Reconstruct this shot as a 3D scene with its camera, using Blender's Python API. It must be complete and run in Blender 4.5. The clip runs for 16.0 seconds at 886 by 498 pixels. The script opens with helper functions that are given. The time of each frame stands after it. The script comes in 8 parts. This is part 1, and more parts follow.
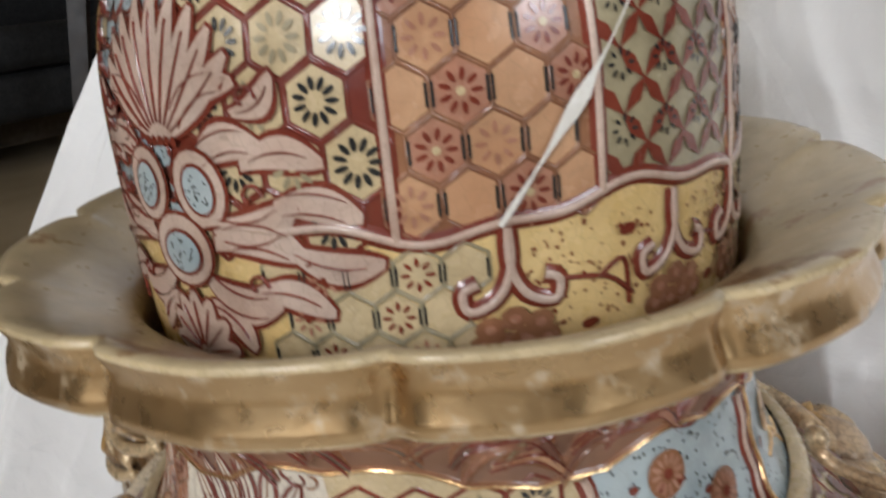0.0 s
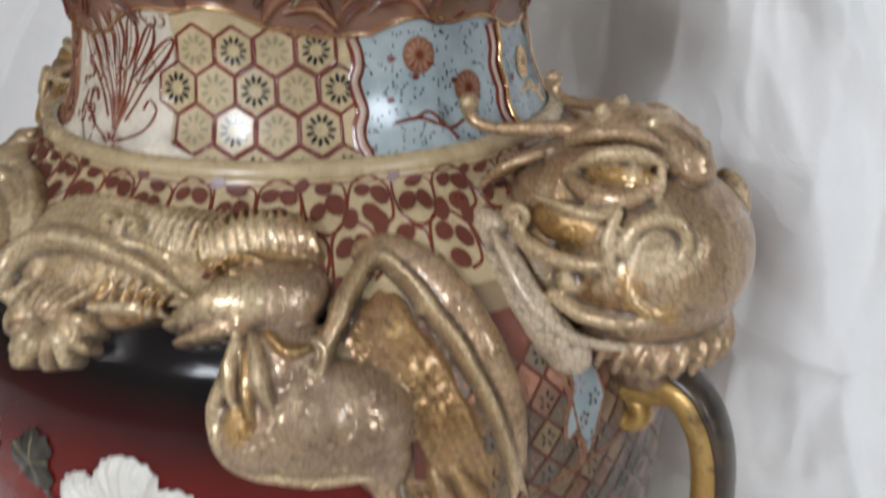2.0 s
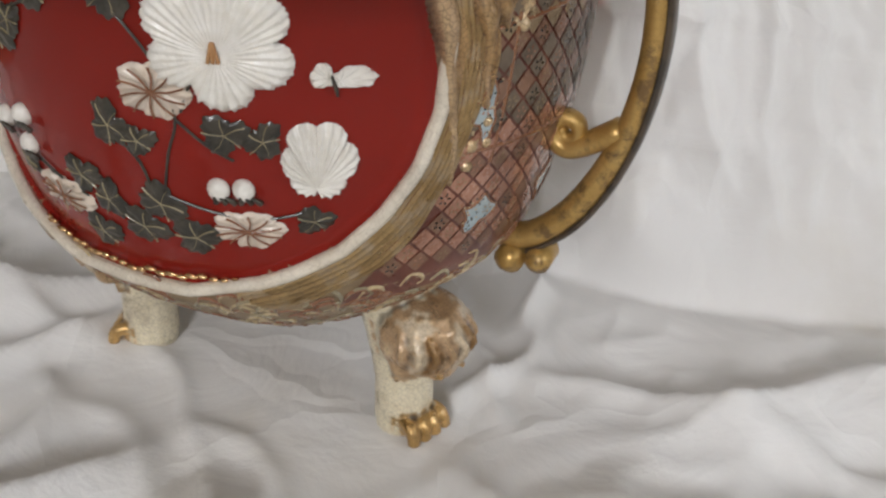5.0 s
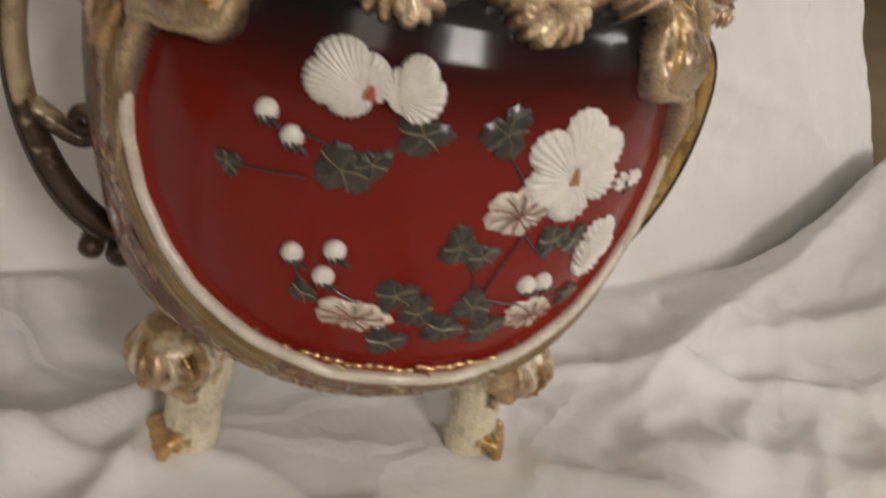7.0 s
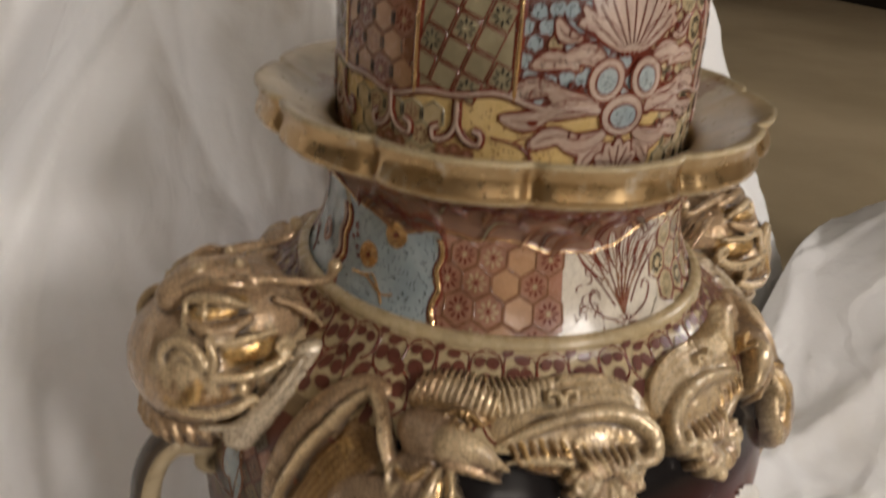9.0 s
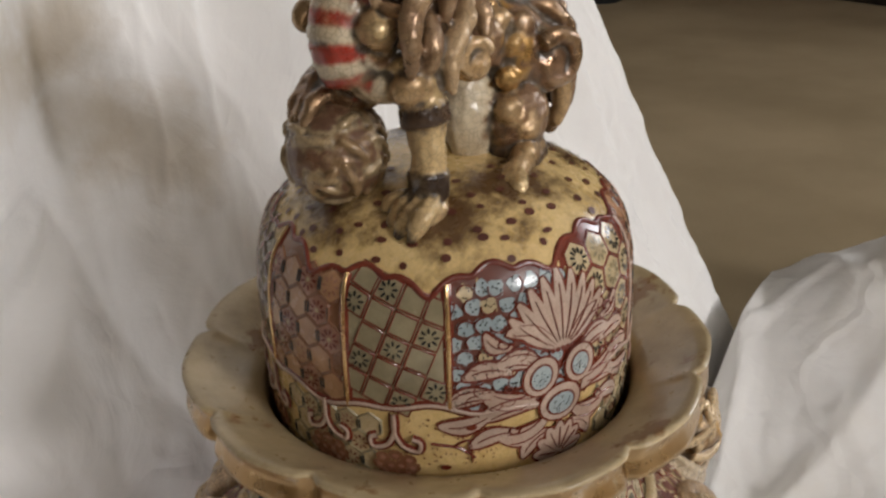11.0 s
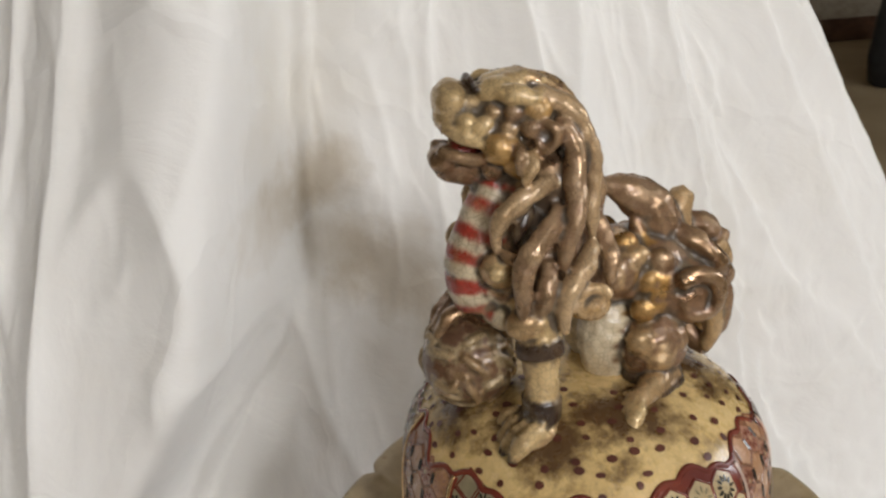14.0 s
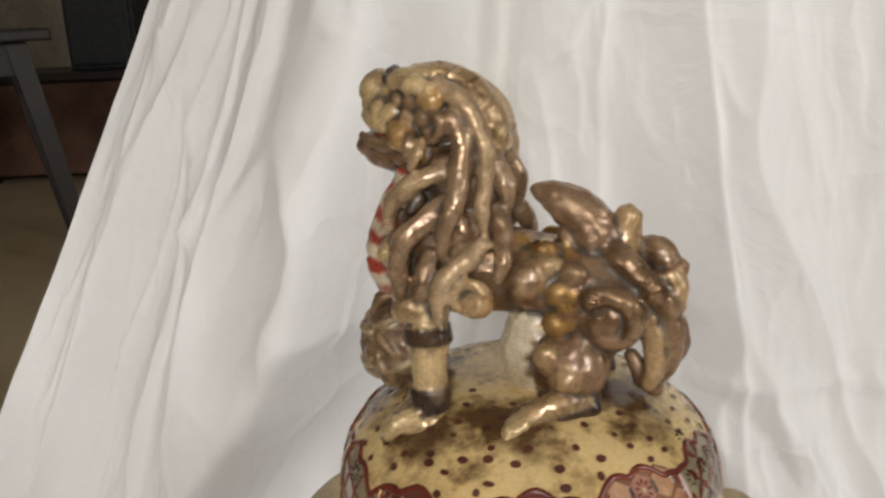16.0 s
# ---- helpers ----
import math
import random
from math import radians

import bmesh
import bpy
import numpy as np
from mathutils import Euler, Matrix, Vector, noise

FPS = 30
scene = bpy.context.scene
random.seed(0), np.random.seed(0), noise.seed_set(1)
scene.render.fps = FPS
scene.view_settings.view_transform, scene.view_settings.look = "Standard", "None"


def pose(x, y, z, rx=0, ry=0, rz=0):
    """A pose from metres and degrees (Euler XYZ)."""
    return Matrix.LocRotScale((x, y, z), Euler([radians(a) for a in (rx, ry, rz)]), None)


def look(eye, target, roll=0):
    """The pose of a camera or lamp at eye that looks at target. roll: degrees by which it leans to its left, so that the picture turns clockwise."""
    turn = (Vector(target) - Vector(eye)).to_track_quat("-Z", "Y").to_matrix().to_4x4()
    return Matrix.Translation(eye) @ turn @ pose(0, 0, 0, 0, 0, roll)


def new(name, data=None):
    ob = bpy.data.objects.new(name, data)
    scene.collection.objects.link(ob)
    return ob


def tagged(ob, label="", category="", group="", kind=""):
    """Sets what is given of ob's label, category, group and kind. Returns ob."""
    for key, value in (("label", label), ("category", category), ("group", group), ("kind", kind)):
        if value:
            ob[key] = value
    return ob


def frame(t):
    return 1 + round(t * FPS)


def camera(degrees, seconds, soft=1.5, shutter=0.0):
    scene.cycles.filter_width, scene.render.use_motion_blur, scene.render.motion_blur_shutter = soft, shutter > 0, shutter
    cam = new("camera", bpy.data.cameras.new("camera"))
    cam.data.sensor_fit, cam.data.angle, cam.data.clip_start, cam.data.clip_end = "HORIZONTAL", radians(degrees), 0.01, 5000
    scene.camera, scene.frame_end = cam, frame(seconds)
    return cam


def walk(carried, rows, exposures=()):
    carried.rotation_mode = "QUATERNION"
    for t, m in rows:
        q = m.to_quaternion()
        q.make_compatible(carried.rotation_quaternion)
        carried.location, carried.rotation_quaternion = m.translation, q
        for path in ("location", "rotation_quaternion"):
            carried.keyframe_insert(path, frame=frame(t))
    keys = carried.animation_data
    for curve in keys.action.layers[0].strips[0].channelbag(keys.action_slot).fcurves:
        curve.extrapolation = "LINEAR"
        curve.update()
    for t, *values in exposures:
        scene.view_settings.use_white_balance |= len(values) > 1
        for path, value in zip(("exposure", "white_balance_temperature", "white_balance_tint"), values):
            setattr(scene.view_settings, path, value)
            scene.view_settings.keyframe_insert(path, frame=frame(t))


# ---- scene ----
cam = camera(53.8, 16.0, 2.4, 0.5)
METRES, EYE, TILT, LEAN, TURN = 1.35, 0.468, -17.74, 6.28, 38.0
AXIS = (0.1509, -0.1796)
ROWS = [
    (0.0, 0.0, 0.0, 0.0, 0.0, 0.0, -0.0),
    (0.5, 0.0158, -0.0088, -0.0105, 0.29, -1.02, -2.7),
    (1.0, 0.034, -0.0269, -0.0237, 0.2, -1.84, -4.0),
    (1.5, 0.0385, -0.0403, -0.0415, -0.22, -2.88, -4.84),
    (2.0, 0.041, -0.0593, -0.0611, -0.88, -5.13, -6.22),
    (2.5, 0.0391, -0.0753, -0.0825, -1.59, -7.18, -6.86),
    (3.0, 0.0344, -0.0838, -0.1009, -2.33, -8.69, -6.7),
    (3.5, 0.0343, -0.0927, -0.1124, -3.15, -9.71, -6.38),
    (4.0, 0.0313, -0.1008, -0.1304, -4.57, -10.76, -6.23),
    (6.5, -0.206, -0.0399, -0.1283, -44.4, -14.16, -2.12),
    (7.0, -0.2411, -0.0002, -0.1144, -52.5, -12.42, -1.78),
    (7.5, -0.2739, 0.0151, -0.0749, -55.2, -10.24, 1.64),
    (8.0, -0.2883, 0.0376, -0.0554, -56.79, -9.37, 5.2),
    (8.5, -0.2796, 0.0703, -0.0242, -63.56, -11.57, 7.06),
    (9.0, -0.2821, 0.0786, 0.0236, -66.23, -12.21, 10.46),
    (9.5, -0.2755, 0.0776, 0.05, -67.78, -11.62, 13.01),
    (12.0, -0.2429, 0.0563, 0.1158, -71.73, -12.75, 17.7),
    (12.5, -0.2385, 0.0441, 0.1334, -70.12, -10.42, 16.98),
    (13.0, -0.2358, 0.0315, 0.1386, -64.7, -8.06, 15.93),
    (13.5, -0.2324, 0.0168, 0.1369, -55.89, -6.27, 14.27),
    (14.0, -0.2312, 0.0035, 0.1348, -48.52, -4.46, 12.07),
    (14.5, -0.2124, -0.0094, 0.125, -44.0, -3.5, 8.86),
    (15.0, -0.1832, -0.0396, 0.1075, -34.32, -3.37, 4.82),
    (15.5, -0.1448, -0.0646, 0.1004, -23.69, 0.05, 2.8),
    (16.0, -0.1213, -0.0838, 0.0967, -19.78, 2.83, 2.61),
]
EDGES = [(4.2, 0.2848, -0.3163, 0.3270, 34.74, -29.18, -1.23), (6.3, 0.0232, -0.4330, 0.3464, -0.77, -32.49, -8.92),
         (9.7, -0.2069, -0.3038, 0.5560, -30.47, -24.41, -0.57), (11.8, -0.1728, -0.2781, 0.6227, -34.95, -24.80, 2.53)]
path = [(t, pose(*AXIS, EYE, TILT, LEAN, TURN) @ pose(METRES * x, METRES * y, METRES * z, 90 + pitch, roll, yaw)) for t, x, y, z, yaw, pitch, roll in ROWS]
path += [(t, pose(x, y, z, 90 + pitch, roll, yaw)) for t, x, y, z, yaw, pitch, roll in EDGES]
EXPOSURES = [(0.0, -0.25, 6250, 11), (0.5, -0.17, 5900, 9), (1.5, -0.38, 5800, 9), (2.5, -0.42, 6350, 12), (3.5, -0.34, 6400, 12), (6.5, -0.75, 6950, 13), (7.0, -0.72, 7300, 15), (8.0, -0.5, 7450, 16), (9.0, -0.55, 7150, 15), (9.7, -0.68, 6650, 13),
             (12.0, -0.32, 6900, 14), (13.0, -0.27, 6850, 12), (14.5, -0.46, 6700, 11), (16.0, -0.47, 6800, 12)]
walk(cam, sorted(path, key=lambda row: row[0]), EXPOSURES)

# ---- light: one wide window behind the camera, a plain room round the place ----
world = bpy.data.worlds.new("sky")
scene.world = world
world.use_nodes = True
wn, wl = world.node_tree.nodes, world.node_tree.links
sky = wn.new("ShaderNodeTexSky")
sky.sky_type, sky.sun_disc = "NISHITA", False
sky.sun_elevation, sky.sun_rotation = radians(38), radians(200)
wl.new(sky.outputs["Color"], wn["Background"].inputs["Color"])
wn["Background"].inputs["Strength"].default_value = 0.12

WINDOW = dict(x=0.80, z=1.62, w=0.80, h=0.85, y=-3.0)


def window_light(name, x, y, z, w, h, target, power, colour):
    lamp = bpy.data.lights.new(name, "AREA")
    lamp.shape, lamp.size, lamp.size_y, lamp.energy, lamp.color = "RECTANGLE", w, h, power, colour
    ob = new(name, lamp)
    ob.matrix_world = look((x, y, z), target)
    return tagged(ob, kind="structure")


window_light("window_daylight", WINDOW["x"], WINDOW["y"] - 0.05, WINDOW["z"], WINDOW["w"] - 0.06, WINDOW["h"] - 0.06,
             (WINDOW["x"], 0, WINDOW["z"]), 118, (0.96, 0.98, 1.0))
SIDE = dict(x=-1.20, z=1.62, w=0.80, h=0.85)
window_light("side_daylight", SIDE["x"], WINDOW["y"] - 0.05, SIDE["z"], SIDE["w"] - 0.06, SIDE["h"] - 0.06, (SIDE["x"], 0, SIDE["z"]), 17, (1.0, 0.95, 0.87))
EAST = dict(x=3.5, y=-0.60, z=1.60, w=0.9, h=1.0)
window_light("east_daylight", EAST["x"] + 0.05, EAST["y"], EAST["z"], EAST["w"] - 0.06, EAST["h"] - 0.06, (0, EAST["y"], EAST["z"]), 50, (0.90, 0.95, 1.0))

# ---- materials ----
def material(name, colour=(0.8, 0.8, 0.8), rough=0.5, metal=0.0, coat=0.0):
    m = bpy.data.materials.new(name)
    m.use_nodes = True
    b = m.node_tree.nodes["Principled BSDF"]
    b.inputs["Base Color"].default_value = (*colour, 1)
    b.inputs["Roughness"].default_value, b.inputs["Metallic"].default_value = rough, metal
    b.inputs["Coat Weight"].default_value, b.inputs["Coat Roughness"].default_value = coat, 0.12
    return m


def tree(m):
    return m.node_tree.nodes, m.node_tree.links, m.node_tree.nodes["Principled BSDF"]


def noise_node(m, scale, detail=4.0, rough=0.55, stretch=None, warp=0.0):
    n, l, _ = tree(m)
    co = n.new("ShaderNodeTexCoord")
    out = co.outputs["Object"]
    if stretch:
        mp = n.new("ShaderNodeMapping")
        mp.inputs["Scale"].default_value = stretch
        l.new(out, mp.inputs["Vector"])
        out = mp.outputs["Vector"]
    t = n.new("ShaderNodeTexNoise")
    t.inputs["Scale"].default_value, t.inputs["Detail"].default_value, t.inputs["Roughness"].default_value = scale, detail, rough
    t.inputs["Distortion"].default_value = warp
    l.new(out, t.inputs["Vector"])
    return t.outputs["Fac"]


def crackle_node(m, scale, width):
    """Fine dark lines between uneven cells: 1 on a line, 0 elsewhere."""
    n, l, _ = tree(m)
    co, v = n.new("ShaderNodeTexCoord"), n.new("ShaderNodeTexVoronoi")
    v.feature = "DISTANCE_TO_EDGE"
    v.inputs["Scale"].default_value = scale
    l.new(co.outputs["Object"], v.inputs["Vector"])
    r = n.new("ShaderNodeMapRange")
    r.inputs["From Min"].default_value, r.inputs["From Max"].default_value = 0.0, width
    r.inputs["To Min"].default_value, r.inputs["To Max"].default_value = 1.0, 0.0
    l.new(v.outputs["Distance"], r.inputs["Value"])
    return r.outputs["Result"]


def ramp(m, fac, stops):
    n, l, _ = tree(m)
    r = n.new("ShaderNodeValToRGB")
    r.color_ramp.elements[0].position, r.color_ramp.elements[1].position = stops[0][0], stops[-1][0]
    r.color_ramp.elements[0].color, r.color_ramp.elements[1].color = (*stops[0][1], 1), (*stops[-1][1], 1)
    for p, c in stops[1:-1]:
        r.color_ramp.elements.new(p).color = (*c, 1)
    l.new(fac, r.inputs["Fac"])
    return r.outputs["Color"]


def mix(m, fac, a, b, mode="MIX"):
    n, l, _ = tree(m)
    x = n.new("ShaderNodeMix")
    x.data_type, x.blend_type = "RGBA", mode
    for sock, v in ((x.inputs[0], fac), (x.inputs[6], a), (x.inputs[7], b)):
        if isinstance(v, bpy.types.NodeSocket):
            l.new(v, sock)
        elif isinstance(v, tuple):
            sock.default_value = (*v, 1)
        else:
            sock.default_value = v
    return x.outputs[2]


def scaled(m, fac, lo, hi, a=0.0, b=1.0):
    n, l, _ = tree(m)
    r = n.new("ShaderNodeMapRange")
    r.inputs["From Min"].default_value, r.inputs["From Max"].default_value = a, b
    r.inputs["To Min"].default_value, r.inputs["To Max"].default_value = lo, hi
    l.new(fac, r.inputs["Value"])
    return r.outputs["Result"]


def bump(m, fac, height, strength=1.0):
    n, l, b = tree(m)
    x = n.new("ShaderNodeBump")
    x.inputs["Distance"].default_value, x.inputs["Strength"].default_value = height, strength
    l.new(fac, x.inputs["Height"])
    if b.inputs["Normal"].is_linked:
        l.new(b.inputs["Normal"].links[0].from_socket, x.inputs["Normal"])
    l.new(x.outputs["Normal"], b.inputs["Normal"])


def put(m, sock, value):
    tree(m)[1].new(value, tree(m)[2].inputs[sock])
    return m


def glaze(name, a, b, crack=0.0, rough=0.16, scale=60.0, crack_scale=260.0, crack_colour=(0.22, 0.15, 0.09), coat=0.3, relief=0.0002, mottle=0.45):
    """A glazed or enamelled colour: two tones in soft patches, fine crackle, slightly uneven gloss."""
    m = material(name, a, rough, 0.0, coat)
    c = ramp(m, noise_node(m, scale, 5), [(0.35, a), (0.68, b)])
    if crack:
        line = crackle_node(m, crack_scale, 0.035)
        c = mix(m, scaled(m, line, 0.0, crack), c, crack_colour)
    if mottle:
        c = mix(m, scaled(m, noise_node(m, 38, 7, 0.68), 0.0, mottle, 0.42, 0.72), c, tuple(0.34 * v for v in a))
    put(m, "Base Color", c)
    put(m, "Roughness", scaled(m, noise_node(m, scale * 3, 3), rough * 0.6, rough * 1.7))
    bump(m, noise_node(m, scale * 2.2, 3), relief, 0.6)
    return m


def gilding(name, a, b, worn, amount=0.5, rough=0.27, crack=0.35, crack_scale=230.0, metal=0.92):
    """Worn gilding over glaze: metal in two tones, rubbed away in patches, with crackle."""
    m = material(name, a, rough, metal, 0.15)
    gold = ramp(m, noise_node(m, 55, 5), [(0.3, a), (0.7, b)])
    rub = scaled(m, noise_node(m, 95, 7, 0.65), 0.0, 1.0, amount - 0.04, amount + 0.09)
    c = mix(m, rub, gold, worn)
    line = crackle_node(m, crack_scale, 0.05)
    c = mix(m, scaled(m, line, 0.0, crack), c, (0.1, 0.06, 0.035))
    put(m, "Base Color", c)
    put(m, "Metallic", scaled(m, rub, metal, 0.1))
    put(m, "Roughness", scaled(m, noise_node(m, 210, 4), rough * 0.6, rough * 1.8))
    bump(m, noise_node(m, 110, 4), 0.0004, 0.35)
    if crack:
        bump(m, line, 0.0001, 0.25)
    return m


CREAM = glaze("cream_crackle_glaze", (0.50, 0.38, 0.21), (0.62, 0.49, 0.29), 0.30, rough=0.24, crack_scale=380, coat=0.1)
WHITE_GLAZE = glaze("white_glaze", (0.66, 0.58, 0.46), (0.78, 0.71, 0.59), 0.4, crack_scale=330, rough=0.26, coat=0.12)
RIM_TOP = glaze("stained_rim_glaze", (0.40, 0.305, 0.165), (0.50, 0.39, 0.23), 0.15, rough=0.28)
_fl = scaled(RIM_TOP, noise_node(RIM_TOP, 34, 7, 0.6), 0.0, 1.0, 0.60, 0.64)
put(RIM_TOP, "Base Color", mix(RIM_TOP, _fl, tree(RIM_TOP)[2].inputs["Base Color"].links[0].from_socket, (0.24, 0.13, 0.05)))
BUFF = glaze("worn_buff_glaze", (0.23, 0.155, 0.085), (0.34, 0.24, 0.13), 0.12, rough=0.42, coat=0.0)
DOT_RED = glaze("dark_maroon_enamel", (0.085, 0.022, 0.014), (0.13, 0.038, 0.022), 0.0, 0.3, coat=0.05)
MAROON = glaze("maroon_enamel", (0.12, 0.032, 0.020), (0.19, 0.058, 0.034), 0.0, 0.28, coat=0.05)
BROWN_GROUND = glaze("warm_brown_enamel", (0.20, 0.10, 0.06), (0.29, 0.155, 0.095), 0.1, 0.35, coat=0.05)
TAUPE = glaze("taupe_enamel", (0.13, 0.095, 0.065), (0.21, 0.155, 0.105), 0.1, 0.42, coat=0.0)
PLUM = glaze("plum_brown_enamel", (0.17, 0.07, 0.045), (0.24, 0.11, 0.07), 0.1, 0.42, coat=0.0)
LINE_RED = glaze("iron_red_enamel", (0.14, 0.022, 0.013), (0.21, 0.042, 0.022), 0.0, 0.2)
LINE_BROWN = glaze("brown_enamel", (0.22, 0.09, 0.045), (0.32, 0.15, 0.075), 0.0, 0.22)
ORANGE = glaze("salmon_enamel", (0.46, 0.24, 0.125), (0.58, 0.34, 0.19), 0.2, 0.22)
DUSK_PINK = glaze("dusky_pink_enamel", (0.34, 0.15, 0.09), (0.46, 0.23, 0.15), 0.15, 0.24)
BLUE = glaze("pale_blue_enamel", (0.34, 0.42, 0.44), (0.47, 0.53, 0.53), 0.12, 0.18)
PALE_PINK = glaze("pale_pink_enamel", (0.48, 0.33, 0.25), (0.62, 0.48, 0.39), 0.5, 0.3, crack_scale=420, coat=0.05)
BLACK = glaze("black_enamel", (0.012, 0.013, 0.014), (0.03, 0.03, 0.028), 0.0, 0.18)
SAGE = glaze("sage_enamel", (0.27, 0.225, 0.135), (0.40, 0.34, 0.21), 0.2, 0.2)
GOLD_LINE = gilding("gilt_line", (0.75, 0.46, 0.22), (0.85, 0.6, 0.3), (0.3, 0.12, 0.06), 0.62, 0.2, 0.0)
GOLD = gilding("worn_gilding", (0.36, 0.23, 0.10), (0.52, 0.36, 0.17), (0.34, 0.25, 0.15), 0.52)
RIM_GOLD = gilding("rim_gilding", (0.44, 0.275, 0.12), (0.56, 0.385, 0.20), (0.55, 0.45, 0.32), 0.585, 0.25, 0.0, 400)
HANDLE_WORN = gilding("rubbed_ochre_gilding", (0.30, 0.19, 0.07), (0.46, 0.33, 0.16), (0.045, 0.03, 0.016), 0.50, 0.34, 0.2, 300, 0.5)
HANDLE_GOLD = gilding("ochre_gilding", (0.44, 0.26, 0.07), (0.58, 0.38, 0.13), (0.16, 0.09, 0.03), 0.56, 0.34, 0.2, 300, 0.6)
DARK_EDGE = gilding("dark_rubbed_lacquer", (0.05, 0.04, 0.03), (0.10, 0.07, 0.045), (0.03, 0.025, 0.02), 0.55, 0.3, 0.2, 300, 0.25)

# the other handle: cream glaze left in the upper bow, gilding burnt dark in the lower one
_n, _l, _b = tree(HANDLE_WORN)
_co, _sx = _n.new("ShaderNodeTexCoord"), _n.new("ShaderNodeSeparateXYZ")
_l.new(_co.outputs["Object"], _sx.inputs[0])
_h = _n.new("ShaderNodeMath")
_h.operation = "ADD"
_l.new(_sx.outputs["Z"], _h.inputs[0])
_l.new(scaled(HANDLE_WORN, noise_node(HANDLE_WORN, 70, 5, 0.6), -0.022, 0.022, 0.3, 0.7), _h.inputs[1])
_pale = mix(HANDLE_WORN, scaled(HANDLE_WORN, noise_node(HANDLE_WORN, 45, 6, 0.65), 0.0, 0.8, 0.5, 0.62), (0.46, 0.36, 0.22), (0.16, 0.10, 0.05))
put(HANDLE_WORN, "Base Color", mix(HANDLE_WORN, scaled(HANDLE_WORN, _h.outputs[0], 0.0, 1.0, 0.168, 0.180), (0.055, 0.032, 0.018), _pale))

# cream glaze of the lid, with brown stains round the lion's paws
DOME_GLAZE = glaze("stained_cream_crackle_glaze", (0.64, 0.44, 0.175), (0.74, 0.54, 0.25), 0.3, rough=0.24, crack_scale=380, coat=0.1, mottle=0.2)
_n, _l, _b = tree(DOME_GLAZE)
_co = _n.new("ShaderNodeTexCoord")
_stain = _b.inputs["Base Color"].links[0].from_socket
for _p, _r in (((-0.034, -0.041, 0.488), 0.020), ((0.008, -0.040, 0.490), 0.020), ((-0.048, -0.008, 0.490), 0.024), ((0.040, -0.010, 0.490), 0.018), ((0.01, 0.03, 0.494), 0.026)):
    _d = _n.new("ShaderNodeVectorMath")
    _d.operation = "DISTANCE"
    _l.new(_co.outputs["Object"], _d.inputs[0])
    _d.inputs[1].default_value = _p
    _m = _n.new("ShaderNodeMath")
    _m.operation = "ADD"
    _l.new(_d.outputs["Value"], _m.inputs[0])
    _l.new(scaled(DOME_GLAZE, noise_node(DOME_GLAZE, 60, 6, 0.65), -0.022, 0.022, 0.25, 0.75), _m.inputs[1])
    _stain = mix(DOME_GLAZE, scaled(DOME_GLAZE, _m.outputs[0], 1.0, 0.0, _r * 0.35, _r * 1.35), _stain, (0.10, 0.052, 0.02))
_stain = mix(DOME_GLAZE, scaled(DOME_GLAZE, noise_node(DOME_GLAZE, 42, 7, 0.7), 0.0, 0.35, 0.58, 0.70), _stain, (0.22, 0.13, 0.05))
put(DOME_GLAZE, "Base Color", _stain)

# red lacquer ground that turns to black towards the shoulder
LACQUER = material("red_to_black_lacquer", (0.25, 0.02, 0.012), 0.12, 0.0, 0.0)
_n, _l, _b = tree(LACQUER)
_co, _sx = _n.new("ShaderNodeTexCoord"), _n.new("ShaderNodeSeparateXYZ")
_l.new(_co.outputs["Object"], _sx.inputs[0])
_h = _n.new("ShaderNodeMath")
_h.operation = "ADD"
_l.new(_sx.outputs["Z"], _h.inputs[0])
_l.new(scaled(LACQUER, noise_node(LACQUER, 9, 4), -0.012, 0.012), _h.inputs[1])
put(LACQUER, "Base Color", ramp(LACQUER, scaled(LACQUER, _h.outputs[0], 0.0, 1.0, 0.20, 0.30),
    [(0.0, (0.225, 0.016, 0.010)), (0.40, (0.185, 0.013, 0.008)), (0.66, (0.045, 0.010, 0.009)), (0.80, (0.012, 0.010, 0.010))]))
put(LACQUER, "Roughness", scaled(LACQUER, noise_node(LACQUER, 45, 5), 0.08, 0.22))
tree(LACQUER)[2].inputs["Specular IOR Level"].default_value = 0.22
bump(LACQUER, noise_node(LACQUER, 70, 3), 0.0003, 0.4)

PETAL = glaze("white_raised_enamel", (0.74, 0.70, 0.62), (0.84, 0.81, 0.75), 0.0, 0.34, 170, relief=0.0014, mottle=0.22)
PETAL_PINK = glaze("blush_raised_enamel", (0.70, 0.58, 0.46), (0.80, 0.70, 0.59), 0.0, 0.3, 140, relief=0.0005)
LEAF = glaze("dark_leaf_enamel", (0.022, 0.019, 0.013), (0.065, 0.054, 0.038), 0.2, 0.3, 160, 420, (0.15, 0.12, 0.08), relief=0.0006)
STAMEN = glaze("ochre_stamen", (0.42, 0.2, 0.07), (0.55, 0.3, 0.12), 0.0, 0.35, 300)
BUD_RED = glaze("red_stamen", (0.5, 0.07, 0.03), (0.6, 0.12, 0.05), 0.0, 0.35, 300)

